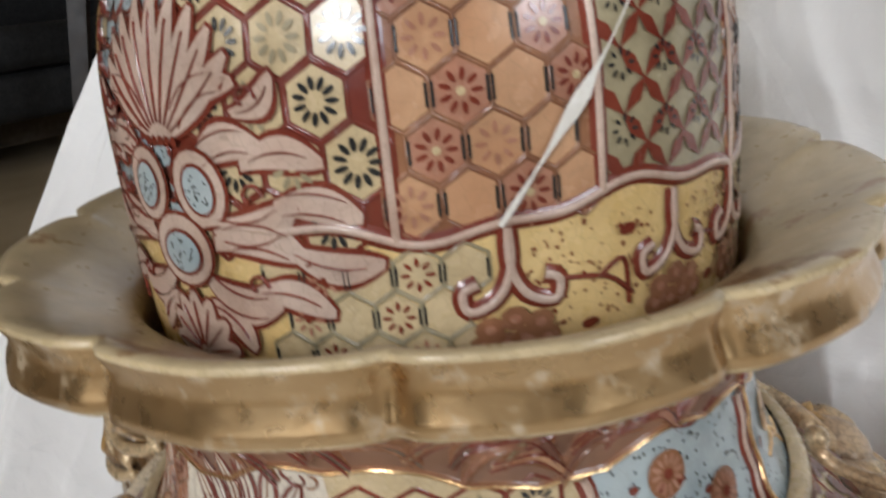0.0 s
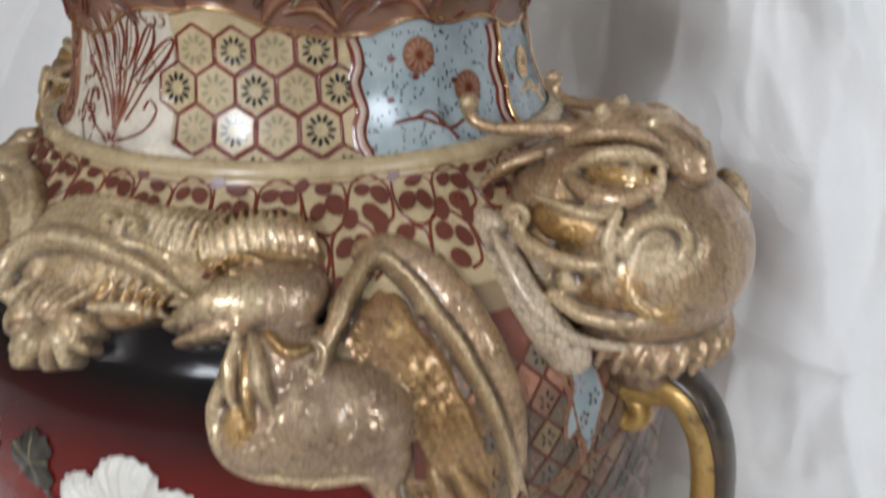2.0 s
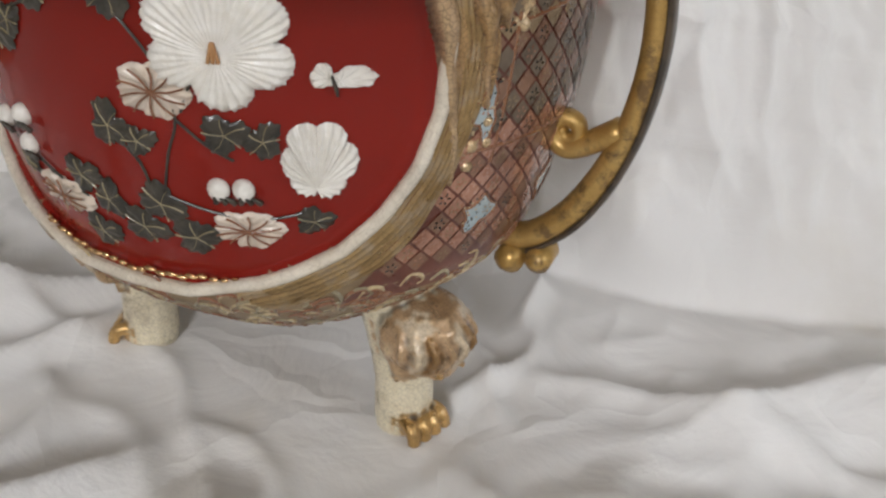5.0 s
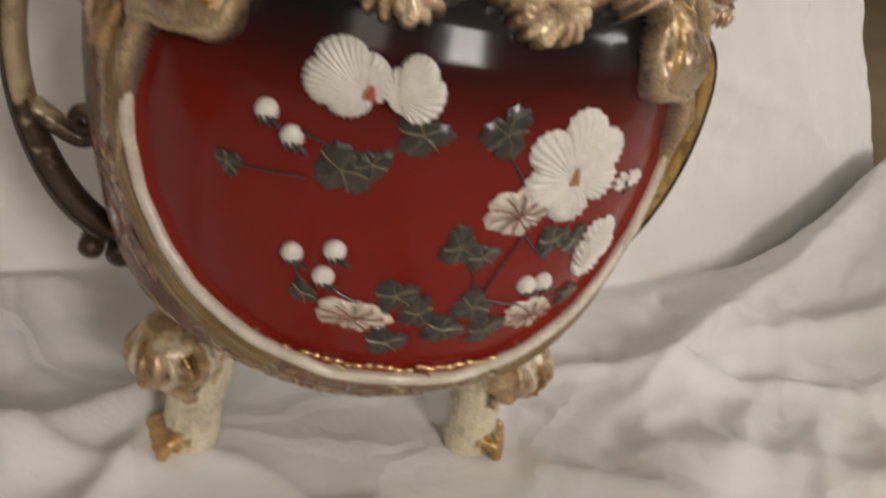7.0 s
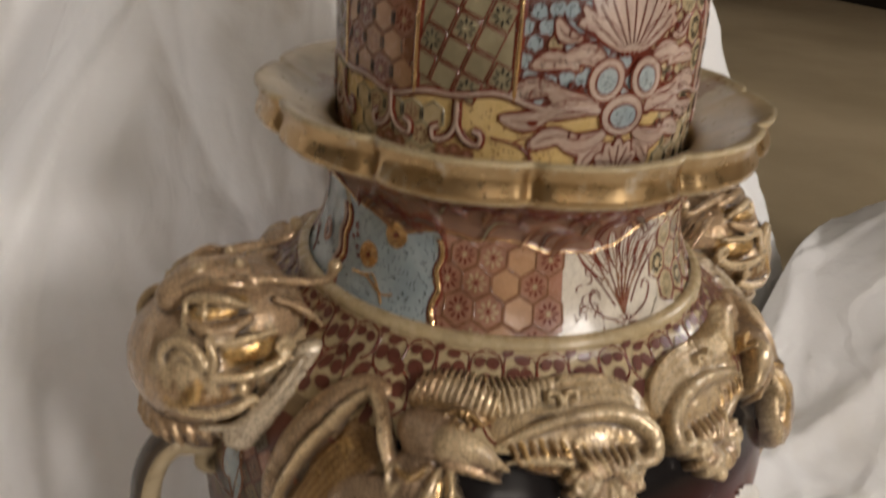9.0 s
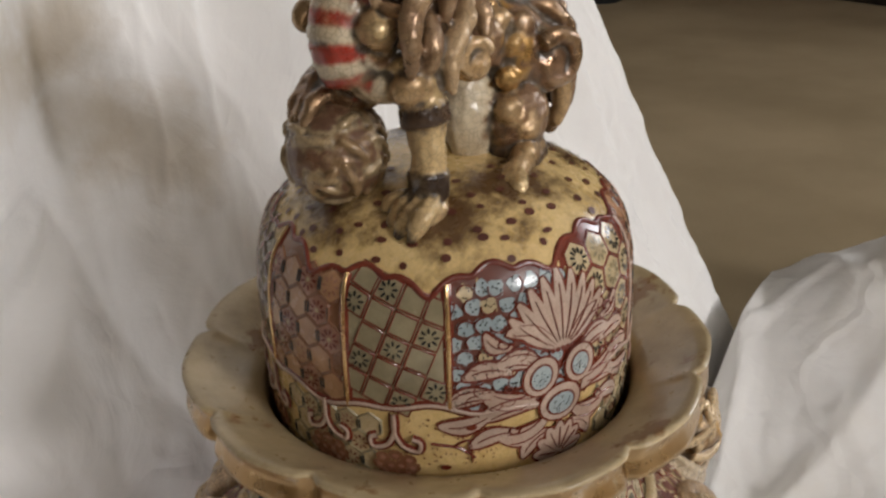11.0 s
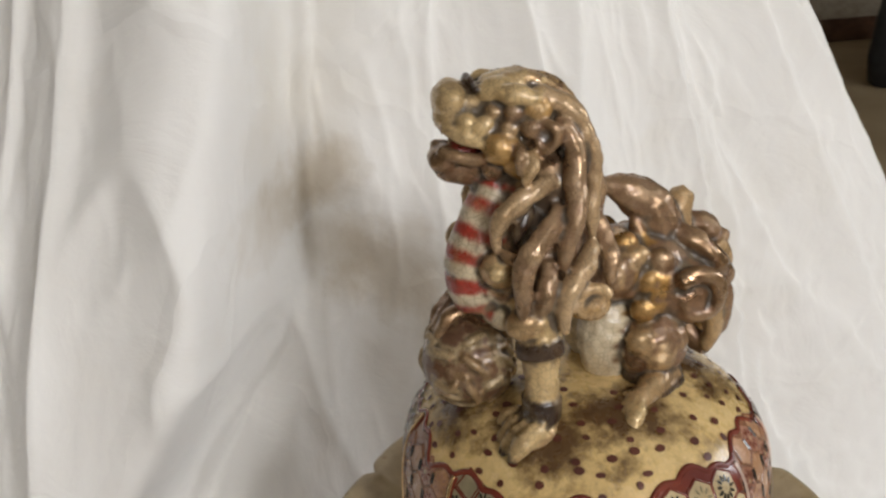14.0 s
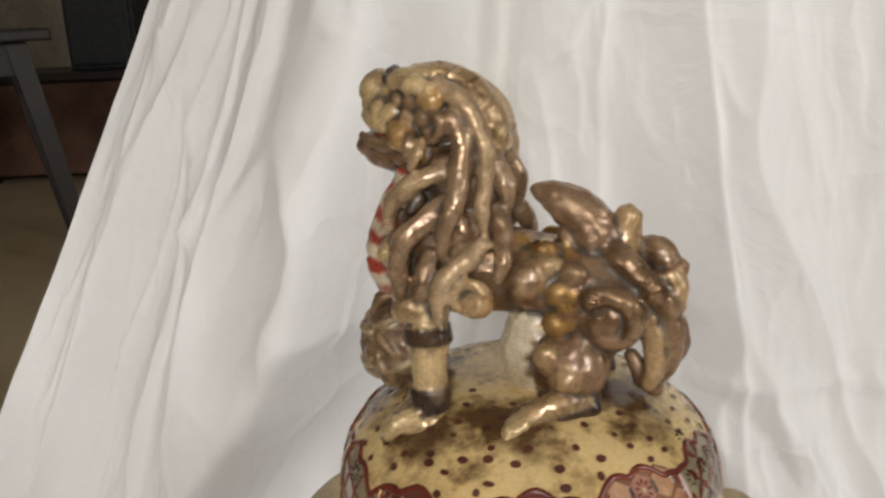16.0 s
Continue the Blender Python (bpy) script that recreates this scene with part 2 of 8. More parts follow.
# gilded sculpture: tone of each place in the colour, metal in its alpha
def sculpture(name, crack, cell, rough, coat, pale=0.45, bare=(0.50, 0.38, 0.26), drab=0.0):
    m = material(name, (0.5, 0.4, 0.25), 0.3, 0.5, coat)
    n, l, b = tree(m)
    b.inputs["Coat Roughness"].default_value = 0.08
    at = n.new("ShaderNodeAttribute")
    at.attribute_name = "tone"
    worn = scaled(m, noise_node(m, 55, 6, 0.6), 0.0, 1.0, 0.50, 0.64)
    c = mix(m, scaled(m, worn, 0.0, 0.4), at.outputs["Color"], (0.13, 0.07, 0.035))
    c = mix(m, scaled(m, noise_node(m, 75, 5, 0.6), 0.0, pale, 0.54, 0.68), c, bare)
    # lustre gone dull over whole patches
    dull = scaled(m, noise_node(m, 24, 4, 0.55), 0.15, 1.0, 0.38, 0.60)
    c = mix(m, scaled(m, dull, 0.0, drab), c, (0.34, 0.255, 0.19))
    line = crackle_node(m, cell, 0.075)
    c = mix(m, scaled(m, line, 0.0, crack), c, (0.06, 0.035, 0.02))
    put(m, "Base Color", c)
    sheen = n.new("ShaderNodeMath")
    sheen.operation = "MULTIPLY"
    l.new(at.outputs["Alpha"], sheen.inputs[0])
    l.new(scaled(m, noise_node(m, 42, 5, 0.6), 1.0, 0.25, 0.42, 0.62), sheen.inputs[1])
    put(m, "Metallic", sheen.outputs[0])
    put(m, "Roughness", scaled(m, noise_node(m, 70, 5, 0.6), *rough, 0.3, 0.7))
    bump(m, noise_node(m, 120, 4, 0.55), 0.0007, 0.5)
    bump(m, line, -0.0003, 0.5 * crack)
    return m


FIGURE = sculpture("crackled_gilded_relief", 0.66, 430, (0.20, 0.42), 0.3, 0.45, (0.55, 0.40, 0.24), 0.16)
LION = sculpture("lustrous_gilded_figure", 0.4, 370, (0.16, 0.46), 0.25, 0.3, (0.55, 0.40, 0.23))

CLOTH = material("white_cotton_sheet", (0.8, 0.79, 0.77), 0.85)
_c = ramp(CLOTH, noise_node(CLOTH, 6, 5), [(0.3, (0.78, 0.765, 0.74)), (0.7, (0.84, 0.83, 0.81))])
_c = mix(CLOTH, scaled(CLOTH, noise_node(CLOTH, 3.7, 5, 0.6), 0.0, 0.32, 0.54, 0.70), _c, (0.60, 0.53, 0.40))
# ragged brown patches and two dark specks on the hanging part
_n, _l, _b = tree(CLOTH)
_co, _flat = _n.new("ShaderNodeTexCoord"), _n.new("ShaderNodeVectorMath")
_flat.operation = "MULTIPLY"
_l.new(_co.outputs["Object"], _flat.inputs[0])
_flat.inputs[1].default_value = (1.0, 0.15, 1.0)
for _x, _z, _r, _k in ((-0.091, 0.512, 0.026, 0.48), (-0.120, 0.498, 0.024, 0.30), (-0.043, 0.442, 0.036, 0.42), (-0.080, 0.462, 0.024, 0.30), (-0.109, 0.580, 0.0016, 0.9), (-0.047, 0.560, 0.0014, 0.9)):
    _d, _m = _n.new("ShaderNodeVectorMath"), _n.new("ShaderNodeMath")
    _d.operation, _m.operation = "DISTANCE", "ADD"
    _l.new(_flat.outputs[0], _d.inputs[0])
    _d.inputs[1].default_value = (_x, 0.037, _z)
    _l.new(_d.outputs["Value"], _m.inputs[0])
    _l.new(scaled(CLOTH, noise_node(CLOTH, 26, 5, 0.6), -0.7 * _r, 0.7 * _r, 0.25, 0.75), _m.inputs[1])
    _c = mix(CLOTH, scaled(CLOTH, _m.outputs[0], _k, 0.0, _r * 0.4, _r * 1.4), _c, (0.46, 0.36, 0.22) if _r > 0.01 else (0.05, 0.04, 0.04))
put(CLOTH, "Base Color", _c)
CLOTH.node_tree.nodes["Principled BSDF"].inputs["Sheen Weight"].default_value = 0.15
bump(CLOTH, noise_node(CLOTH, 900, 2), 0.0003, 0.35)
bump(CLOTH, noise_node(CLOTH, 11, 6, 0.55, warp=1.0), 0.009, 0.4)

_n, _l, _b = tree(CLOTH)
_co, _w, _a, _v = _n.new("ShaderNodeTexCoord"), _n.new("ShaderNodeTexNoise"), _n.new("ShaderNodeVectorMath"), _n.new("ShaderNodeTexVoronoi")
_w.inputs["Scale"].default_value, _w.inputs["Detail"].default_value = 5.0, 4.0
_l.new(_co.outputs["Object"], _w.inputs["Vector"])
_a.operation = "MULTIPLY_ADD"
_l.new(_w.outputs["Color"], _a.inputs[0])
_a.inputs[1].default_value = (0.22, 0.22, 0.22)
_l.new(_co.outputs["Object"], _a.inputs[2])
_v.feature = "DISTANCE_TO_EDGE"
_v.inputs["Scale"].default_value = 6.5
_l.new(_a.outputs["Vector"], _v.inputs["Vector"])
bump(CLOTH, scaled(CLOTH, _v.outputs["Distance"], 1.0, 0.0, 0.0, 0.08), 0.004, 0.3)

CARPET = material("beige_carpet", (0.25, 0.2, 0.13), 0.95)
put(CARPET, "Base Color", mix(CARPET, scaled(CARPET, noise_node(CARPET, 320, 3), 0.0, 0.3), ramp(CARPET, noise_node(CARPET, 1.6, 6), [(0.35, (0.38, 0.285, 0.16)), (0.65, (0.52, 0.40, 0.24))]), (0.12, 0.09, 0.055)))
bump(CARPET, noise_node(CARPET, 420, 3), 0.004, 0.8)

PLASTER = glaze("warm_plaster", (0.36, 0.31, 0.24), (0.42, 0.37, 0.29), 0.0, 0.8, 5, coat=0.0)
CEILING = glaze("white_ceiling", (0.50, 0.48, 0.45), (0.56, 0.54, 0.50), 0.0, 0.85, 5, coat=0.0)
DARK_WOOD = glaze("dark_stained_wood", (0.014, 0.010, 0.009), (0.03, 0.018, 0.012), 0.0, 0.4, 14, coat=0.1)
BROWN_WOOD = glaze("brown_wood", (0.10, 0.045, 0.025), (0.16, 0.08, 0.045), 0.0, 0.45, 9, coat=0.1)
BLACK_CASE = glaze("black_fabric", (0.008, 0.009, 0.010), (0.02, 0.02, 0.022), 0.0, 0.6, 40, coat=0.0)
GREY_STRIP = glaze("grey_strip", (0.20, 0.21, 0.21), (0.28, 0.29, 0.29), 0.0, 0.4, 40)
FRAME_WHITE = glaze("white_window_paint", (0.74, 0.73, 0.70), (0.8, 0.79, 0.77), 0.0, 0.4, 20)


# ---- mesh helpers ----
class Shape:
    """Plain lists of points, faces and tones, to be joined into one mesh."""

    def __init__(self):
        self.v, self.f, self.tone = [], [], []

    def add(self, verts, faces, tone=None):
        k = len(self.v)
        self.v += [tuple(p) for p in verts]
        self.f += [tuple(i + k for i in f) for f in faces]
        self.tone += [tone] * len(verts)
        return self

    def grid(self, rows, closed=False, tone=None):
        n, m = len(rows), len(rows[0])
        faces = []
        for i in range(n - 1):
            for j in range(m if closed else m - 1):
                k = (j + 1) % m
                faces.append((i * m + j, i * m + k, (i + 1) * m + k, (i + 1) * m + j))
        return self.add([p for r in rows for p in r], faces, tone)

    def tube(self, path, radii, n=10, tone=None, flat=1.0, steps=6):
        """A round tube through the points with its radius at each, closed at both ends."""
        path, radii = smooth_path(path, radii, steps)
        rows, up = [], Vector((0.3, 0.2, 1)).normalized()
        for i, p in enumerate(path):
            d = (path[min(i + 1, len(path) - 1)] - path[max(i - 1, 0)]).normalized()
            side = d.cross(up)
            side = side.normalized() if side.length > 1e-4 else d.orthogonal().normalized()
            up = side.cross(d).normalized()
            rows.append([p + radii[i] * (math.cos(t) * side + flat * math.sin(t) * up) for t in [2 * math.pi * k / n for k in range(n)]])
        first, last = len(self.v), len(self.v) + n * (len(rows) - 1)
        self.grid(rows, True, tone)
        d0, d1 = (path[0] - path[1]).normalized(), (path[-1] - path[-2]).normalized()
        for start, p, d, r, flip in ((first, path[0], d0, radii[0], 1), (last, path[-1], d1, radii[-1], 0)):
            c = len(self.v)
            self.v.append(tuple(p + d * r * 0.7))
            self.tone.append(tone)
            for k in range(n):
                a, b = start + k, start + (k + 1) % n
                self.f.append((b, a, c) if flip else (a, b, c))
        return self

    def ball(self, centre, radii, tone=None, turn=None, n=14, m=9):
        radii = (radii, radii, radii) if isinstance(radii, (int, float)) else radii
        rot = turn if turn else Matrix.Identity(3)
        c = Vector(centre)
        rows = []
        for i in range(1, m):
            t = math.pi * i / m
            rows.append([c + rot @ Vector((radii[0] * math.sin(t) * math.cos(p), radii[1] * math.sin(t) * math.sin(p), radii[2] * math.cos(t))) for p in [2 * math.pi * k / n for k in range(n)]])
        first = len(self.v)
        self.grid(rows, True, tone)
        top, low = len(self.v), len(self.v) + 1
        self.v += [tuple(c + rot @ Vector((0, 0, radii[2]))), tuple(c - rot @ Vector((0, 0, radii[2])))]
        self.tone += [tone, tone]
        for k in range(n):
            j = (k + 1) % n
            self.f.append((first + j, first + k, top))
            self.f.append((first + (m - 2) * n + k, first + (m - 2) * n + j, low))
        return self


def smooth_path(path, radii, steps=6):
    path = [Vector(p) for p in path]
    radii = list(radii) if hasattr(radii, "__len__") else [radii] * len(path)
    if len(path) < 3 or steps < 2:
        return path, radii
    pts, rs = [], []
    for i in range(len(path) - 1):
        a, b, c, d = path[max(i - 1, 0)], path[i], path[i + 1], path[min(i + 2, len(path) - 1)]
        for k in range(steps):
            t = k / steps
            pts.append(0.5 * (2 * b + (c - a) * t + (2 * a - 5 * b + 4 * c - d) * t * t + (3 * b - a - 3 * c + d) * t ** 3))
            rs.append(radii[i] * (1 - t) + radii[i + 1] * t)
    return pts + [path[-1]], rs + [radii[-1]]


def part(name, shape, mat, parent=None, label="", smooth=True, kind=""):
    """Links a shape as one mesh object, under its thing or part."""
    me = bpy.data.meshes.new(name)
    me.from_pydata(shape.v, [], shape.f)
    for one in (mat if isinstance(mat, (list, tuple)) else [mat]):
        me.materials.append(one)
    me.polygons.foreach_set("use_smooth", [smooth] * len(me.polygons))
    me.update()
    ob = new(name, me)
    if parent:
        ob.parent = parent
    return tagged(ob, label, kind=kind)


def sculpted(name, shape, mat, parent, label="", voxel=0.0011, soft=3, default=(0.5, 0.4, 0.25, 0.7), hollow_gain=1.6, reach=6, lumpy=1.0, hollow_tone=(0.045, 0.026, 0.015, 0.1)):
    """Merges overlapping pieces into one clay-like skin; each place keeps the tone of the piece it came from."""
    me = bpy.data.meshes.new(name)
    me.from_pydata(shape.v, [], shape.f)
    tmp = new("clay", me)
    r = tmp.modifiers.new("skin", "REMESH")
    r.mode, r.voxel_size, r.use_smooth_shade = "VOXEL", voxel, True
    s = tmp.modifiers.new("soft", "SMOOTH")
    s.factor, s.iterations = 0.5, soft
    done = bpy.data.meshes.new_from_object(tmp.evaluated_get(bpy.context.evaluated_depsgraph_get()))
    bpy.data.objects.remove(tmp)
    tones = np.array([t if t else default for t in shape.tone], dtype=np.float32)
    from mathutils import kdtree
    tr = kdtree.KDTree(len(shape.v))
    for i, p in enumerate(shape.v):
        tr.insert(p, i)
    tr.balance()
    at = done.attributes.new("tone", "FLOAT_COLOR", "POINT")
    cols = np.zeros((len(done.vertices), 4), dtype=np.float32)
    cols[:] = tones[[tr.find(v.co)[1] for v in done.vertices]]
    # by curvature: paler gold on the high places, dark brown in the hollows
    n = len(done.vertices)
    co, no = np.zeros(n * 3, dtype=np.float32), np.zeros(n * 3, dtype=np.float32)
    done.vertices.foreach_get("co", co), done.vertices.foreach_get("normal", no)
    co, no = co.reshape(-1, 3), no.reshape(-1, 3)
    ends = np.zeros(len(done.edges) * 2, dtype=np.int32)
    done.edges.foreach_get("vertices", ends)
    ends = ends.reshape(-1, 2)
    count = np.bincount(ends.ravel(), minlength=n)[:, None].clip(1)

    def mean(values):
        out = np.zeros_like(values)
        np.add.at(out, ends[:, 0], values[ends[:, 1]])
        np.add.at(out, ends[:, 1], values[ends[:, 0]])
        return out / count

    cols = mean(cols)
    rough_ = np.array([0.00055 * noise.noise(Vector(p) * 110) + 0.00035 * noise.noise(Vector(p) * 260) for p in co.tolist()], dtype=np.float32)
    co = co + no * (rough_ * lumpy)[:, None]
    done.vertices.foreach_set("co", co.ravel())
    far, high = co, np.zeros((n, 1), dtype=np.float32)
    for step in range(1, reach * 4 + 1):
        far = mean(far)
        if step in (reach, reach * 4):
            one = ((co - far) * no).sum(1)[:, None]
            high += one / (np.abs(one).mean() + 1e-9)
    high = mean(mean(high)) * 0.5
    hollow, ridge = np.clip(-high * hollow_gain * 0.42 - 0.08, 0, 0.93), np.clip(high * 0.2 - 0.1, 0, 0.18) * np.clip(cols[:, 3:] * 4, 0, 1)
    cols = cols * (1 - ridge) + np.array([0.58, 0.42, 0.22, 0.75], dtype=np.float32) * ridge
    cols = (cols * (1 - hollow) + np.array(hollow_tone, dtype=np.float32) * hollow).astype(np.float32)
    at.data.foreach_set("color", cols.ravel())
    done.materials.clear()
    done.materials.append(mat)
    done.polygons.foreach_set("use_smooth", [True] * len(done.polygons))
    done.name = name
    ob = new(name, done)
    ob.parent = parent
    return tagged(ob, label)


def blur(h, times):
    for _ in range(times):
        h = np.pad(h, [(1, 1), (1, 1)] + [(0, 0)] * (h.ndim - 2), mode="edge")
        h = 0.25 * h[:-2] + 0.5 * h[1:-1] + 0.25 * h[2:]
        h = 0.25 * h[:, :-2] + 0.5 * h[:, 1:-1] + 0.25 * h[:, 2:]
    return h


class Relief:
    """Low relief modelled in clay on the vase: heights over its surface, by angle and height, from lumps and rolls that run into one another."""

    def __init__(self, side, base, a0, a1, z0, z1, step=0.0006):
        self.side, self.base = side, base
        zs = np.linspace(z0, z1, 900)
        rs = np.array([radius(z) for z in zs])
        arc = np.concatenate([[0], np.cumsum(np.hypot(np.diff(zs), np.diff(rs)))])
        self.to_arc = lambda z: np.interp(z, zs, arc)
        rows, cols = int(arc[-1] / step), int(math.radians(a1 - a0) * 0.138 / step)
        self.s = np.linspace(0, arc[-1], rows)
        self.z = np.interp(self.s, arc, zs)
        self.r = np.interp(self.z, zs, rs)[:, None]
        self.a = np.linspace(a0, a1, cols)
        self.h = np.full((rows, cols), -0.003)
        self.tone = np.zeros((rows, cols, 4))
        self.step = step

    def lump(self, a, z, off, across, out, tall, tone):
        s = float(self.to_arc(z))
        wide_ = math.degrees(across / radius(z)) * 1.05
        i0, i1 = np.searchsorted(self.s, (s - tall, s + tall))
        j0, j1 = np.searchsorted(self.a, (a - wide_, a + wide_))
        if i1 <= i0 or j1 <= j0:
            return
        dx = np.radians(self.a[None, j0:j1] - a) * self.r[i0:i1]
        u = (dx / across) ** 2 + ((self.s[i0:i1, None] - s) / tall) ** 2
        h = np.where(u < 1, off + out * np.sqrt(np.clip(1 - u, 0, 1)), -1.0)
        win = h > self.h[i0:i1, j0:j1]
        self.h[i0:i1, j0:j1][win] = h[win]
        self.tone[i0:i1, j0:j1][win] = tone

    def dot(self, a, z, off, r, tone):
        self.lump(a, z, off, r, r, r, tone)

    def roll(self, pts, radii, tone, n=9, steps=5):
        path, rs = smooth_path(pts, radii, 12)
        last = None
        for q, r in zip(path, rs):
            if last is not None:
                gap = math.hypot(math.radians(q.x - last[0].x) * radius(q.y), float(self.to_arc(q.y) - self.to_arc(last[0].y)))
                more = int(gap / (0.5 * r))
                for k in range(1, more + 1):
                    f = k / (more + 1)
                    m, rr = last[0].lerp(q, f), last[1] * (1 - f) + r * f
                    self.lump(m.x, m.y, m.z, rr, rr, rr, tone)
            self.lump(q.x, q.y, q.z, r, r, r, tone)
            last = (q, r)

    def build(self, name, label, mat, parent, soft=2, hollow_gain=1.0):
        there = self.h > -0.002
        rng = np.random.default_rng(int(self.base) + 7)
        shape_ = self.h.shape
        grain = blur(rng.normal(size=shape_), 4) * 0.0022 + blur(rng.normal(size=shape_), 30) * 0.0065
        h = blur(np.where(there, self.h + grain * (self.step / 0.0006) * 0.2, self.h), soft)
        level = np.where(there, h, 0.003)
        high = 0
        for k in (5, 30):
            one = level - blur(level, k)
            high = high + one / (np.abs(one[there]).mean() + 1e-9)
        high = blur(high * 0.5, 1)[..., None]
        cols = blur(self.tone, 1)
        # height against its blurred mean: dark brown in hollows, pale gold on ridges
        hollow, ridge = np.clip(-high * hollow_gain * 0.42 - 0.08, 0, 0.92), np.clip(high * 0.22 - 0.06, 0, 0.35)
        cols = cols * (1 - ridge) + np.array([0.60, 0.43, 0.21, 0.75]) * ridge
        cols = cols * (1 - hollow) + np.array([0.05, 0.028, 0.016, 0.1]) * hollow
        rows, cols_n = shape_
        slope = np.gradient(self.r[:, 0], self.z)[:, None]
        length = np.sqrt(1 + slope ** 2)
        t = np.radians(self.base + self.side * self.a - 90)[None, :]
        out = self.r + h / length
        co = np.stack([out * np.cos(t), out * np.sin(t), self.z[:, None] - h * slope / length], -1).reshape(-1, 3)
        near = blur(there.astype(float), 1) > 0.02
        idx = np.arange(rows * cols_n).reshape(rows, cols_n)
        keep = near[:-1, :-1] & near[1:, :-1] & near[:-1, 1:] & near[1:, 1:]
        quad = [idx[:-1, :-1], idx[:-1, 1:], idx[1:, 1:], idx[1:, :-1]]
        if self.side < 0:
            quad.reverse()
        faces = np.stack([q[keep] for q in quad], -1)
        used, faces = np.unique(faces, return_inverse=True)
        me = bpy.data.meshes.new(name)
        me.from_pydata(co[used].tolist(), [], faces.reshape(-1, 4).tolist())
        at = me.attributes.new("tone", "FLOAT_COLOR", "POINT")
        at.data.foreach_set("color", cols.reshape(-1, 4)[used].astype(np.float32).ravel())
        me.materials.append(mat)
        me.polygons.foreach_set("use_smooth", [True] * len(me.polygons))
        ob = new(name, me)
        ob.parent = parent
        return tagged(ob, label)


def box(shape, lo, hi, bevel=0.0, tone=None):
    """A box with softened edges."""
    bm = bmesh.new()
    bmesh.ops.create_cube(bm, size=1)
    for v in bm.verts:
        v.co = Vector([lo[i] + (v.co[i] + 0.5) * (hi[i] - lo[i]) for i in range(3)])
    if bevel:
        bmesh.ops.bevel(bm, geom=bm.edges[:], offset=bevel, segments=2, profile=0.5, affect="EDGES")
    bm.verts.index_update()
    shape.add([v.co for v in bm.verts], [[v.index for v in f.verts] for f in bm.faces], tone)
    bm.free()
    return shape


def thing(name, label, category, place=(0, 0, 0), group=""):
    ob = new(name)
    ob.location = place
    ob.empty_display_size = 0.05
    return tagged(ob, label, category, group)


# ---- the room ----
ROOM = dict(x0=-3.4, x1=3.5, y0=-3.0, y1=3.7, z1=2.5)


def wall(name, lo, hi, mat):
    return tagged(part(name, box(Shape(), lo, hi), mat, smooth=False), kind="structure")


R = ROOM
floor = Shape()
floor.grid([[Vector((R["x0"] + (R["x1"] - R["x0"]) * i / 40, R["y0"] + (R["y1"] - R["y0"]) * j / 40, -0.012)) for i in range(41)] for j in range(41)])
tagged(part("floor", floor, CARPET), "beige-brown short-pile carpet with darker worn patches", "carpet", kind="structure")
wall("ceiling", (R["x0"], R["y0"], R["z1"]), (R["x1"], R["y1"], R["z1"] + 0.1), CEILING)
wall("wall_west", (R["x0"] - 0.12, R["y0"], -0.02), (R["x0"], R["y1"], R["z1"]), PLASTER)
V_ = EAST
vy0, vy1, vz0, vz1 = V_["y"] - V_["w"] / 2, V_["y"] + V_["w"] / 2, V_["z"] - V_["h"] / 2, V_["z"] + V_["h"] / 2
east = Shape()
for lo, hi in (((R["y0"], vy0), (-0.02, R["z1"])), ((vy1, R["y1"]), (-0.02, R["z1"])), ((vy0, vy1), (-0.02, vz0)), ((vy0, vy1), (vz1, R["z1"]))):
    box(east, (R["x1"], lo[0], hi[0]), (R["x1"] + 0.12, lo[1], hi[1]))
tagged(part("wall_east", east, PLASTER, smooth=False), kind="structure")
win2 = tagged(new("window_2"), "white-framed side window", "window", kind="structure")
for (ya, za), (yb, zb) in (((vy0, vz0), (vy1, vz0 + 0.04)), ((vy0, vz1 - 0.04), (vy1, vz1)), ((vy0, vz0 + 0.04), (vy0 + 0.04, vz1 - 0.04)), ((vy1 - 0.04, vz0 + 0.04), (vy1, vz1 - 0.04))):
    part("window_bar", box(Shape(), (R["x1"] - 0.01, ya, za), (R["x1"] + 0.04, yb, zb), 0.004), FRAME_WHITE, win2, smooth=False)
wall("wall_north", (R["x0"], R["y1"], -0.02), (R["x1"], R["y1"] + 0.12, R["z1"]), PLASTER)
wz0, wz1 = WINDOW["z"] - WINDOW["h"] / 2, WINDOW["z"] + WINDOW["h"] / 2
south, edges_ = Shape(), [R["x0"]]
for W in (SIDE, WINDOW):
    edges_ += [W["x"] - W["w"] / 2, W["x"] + W["w"] / 2]
edges_.append(R["x1"])
for i in range(5):
    if i % 2 == 0:
        box(south, (edges_[i], R["y0"] - 0.12, -0.02), (edges_[i + 1], R["y0"], R["z1"]))
    else:
        box(south, (edges_[i], R["y0"] - 0.12, -0.02), (edges_[i + 1], R["y0"], wz0))
        box(south, (edges_[i], R["y0"] - 0.12, wz1), (edges_[i + 1], R["y0"], R["z1"]))
tagged(part("wall_south", south, PLASTER, smooth=False), kind="structure")
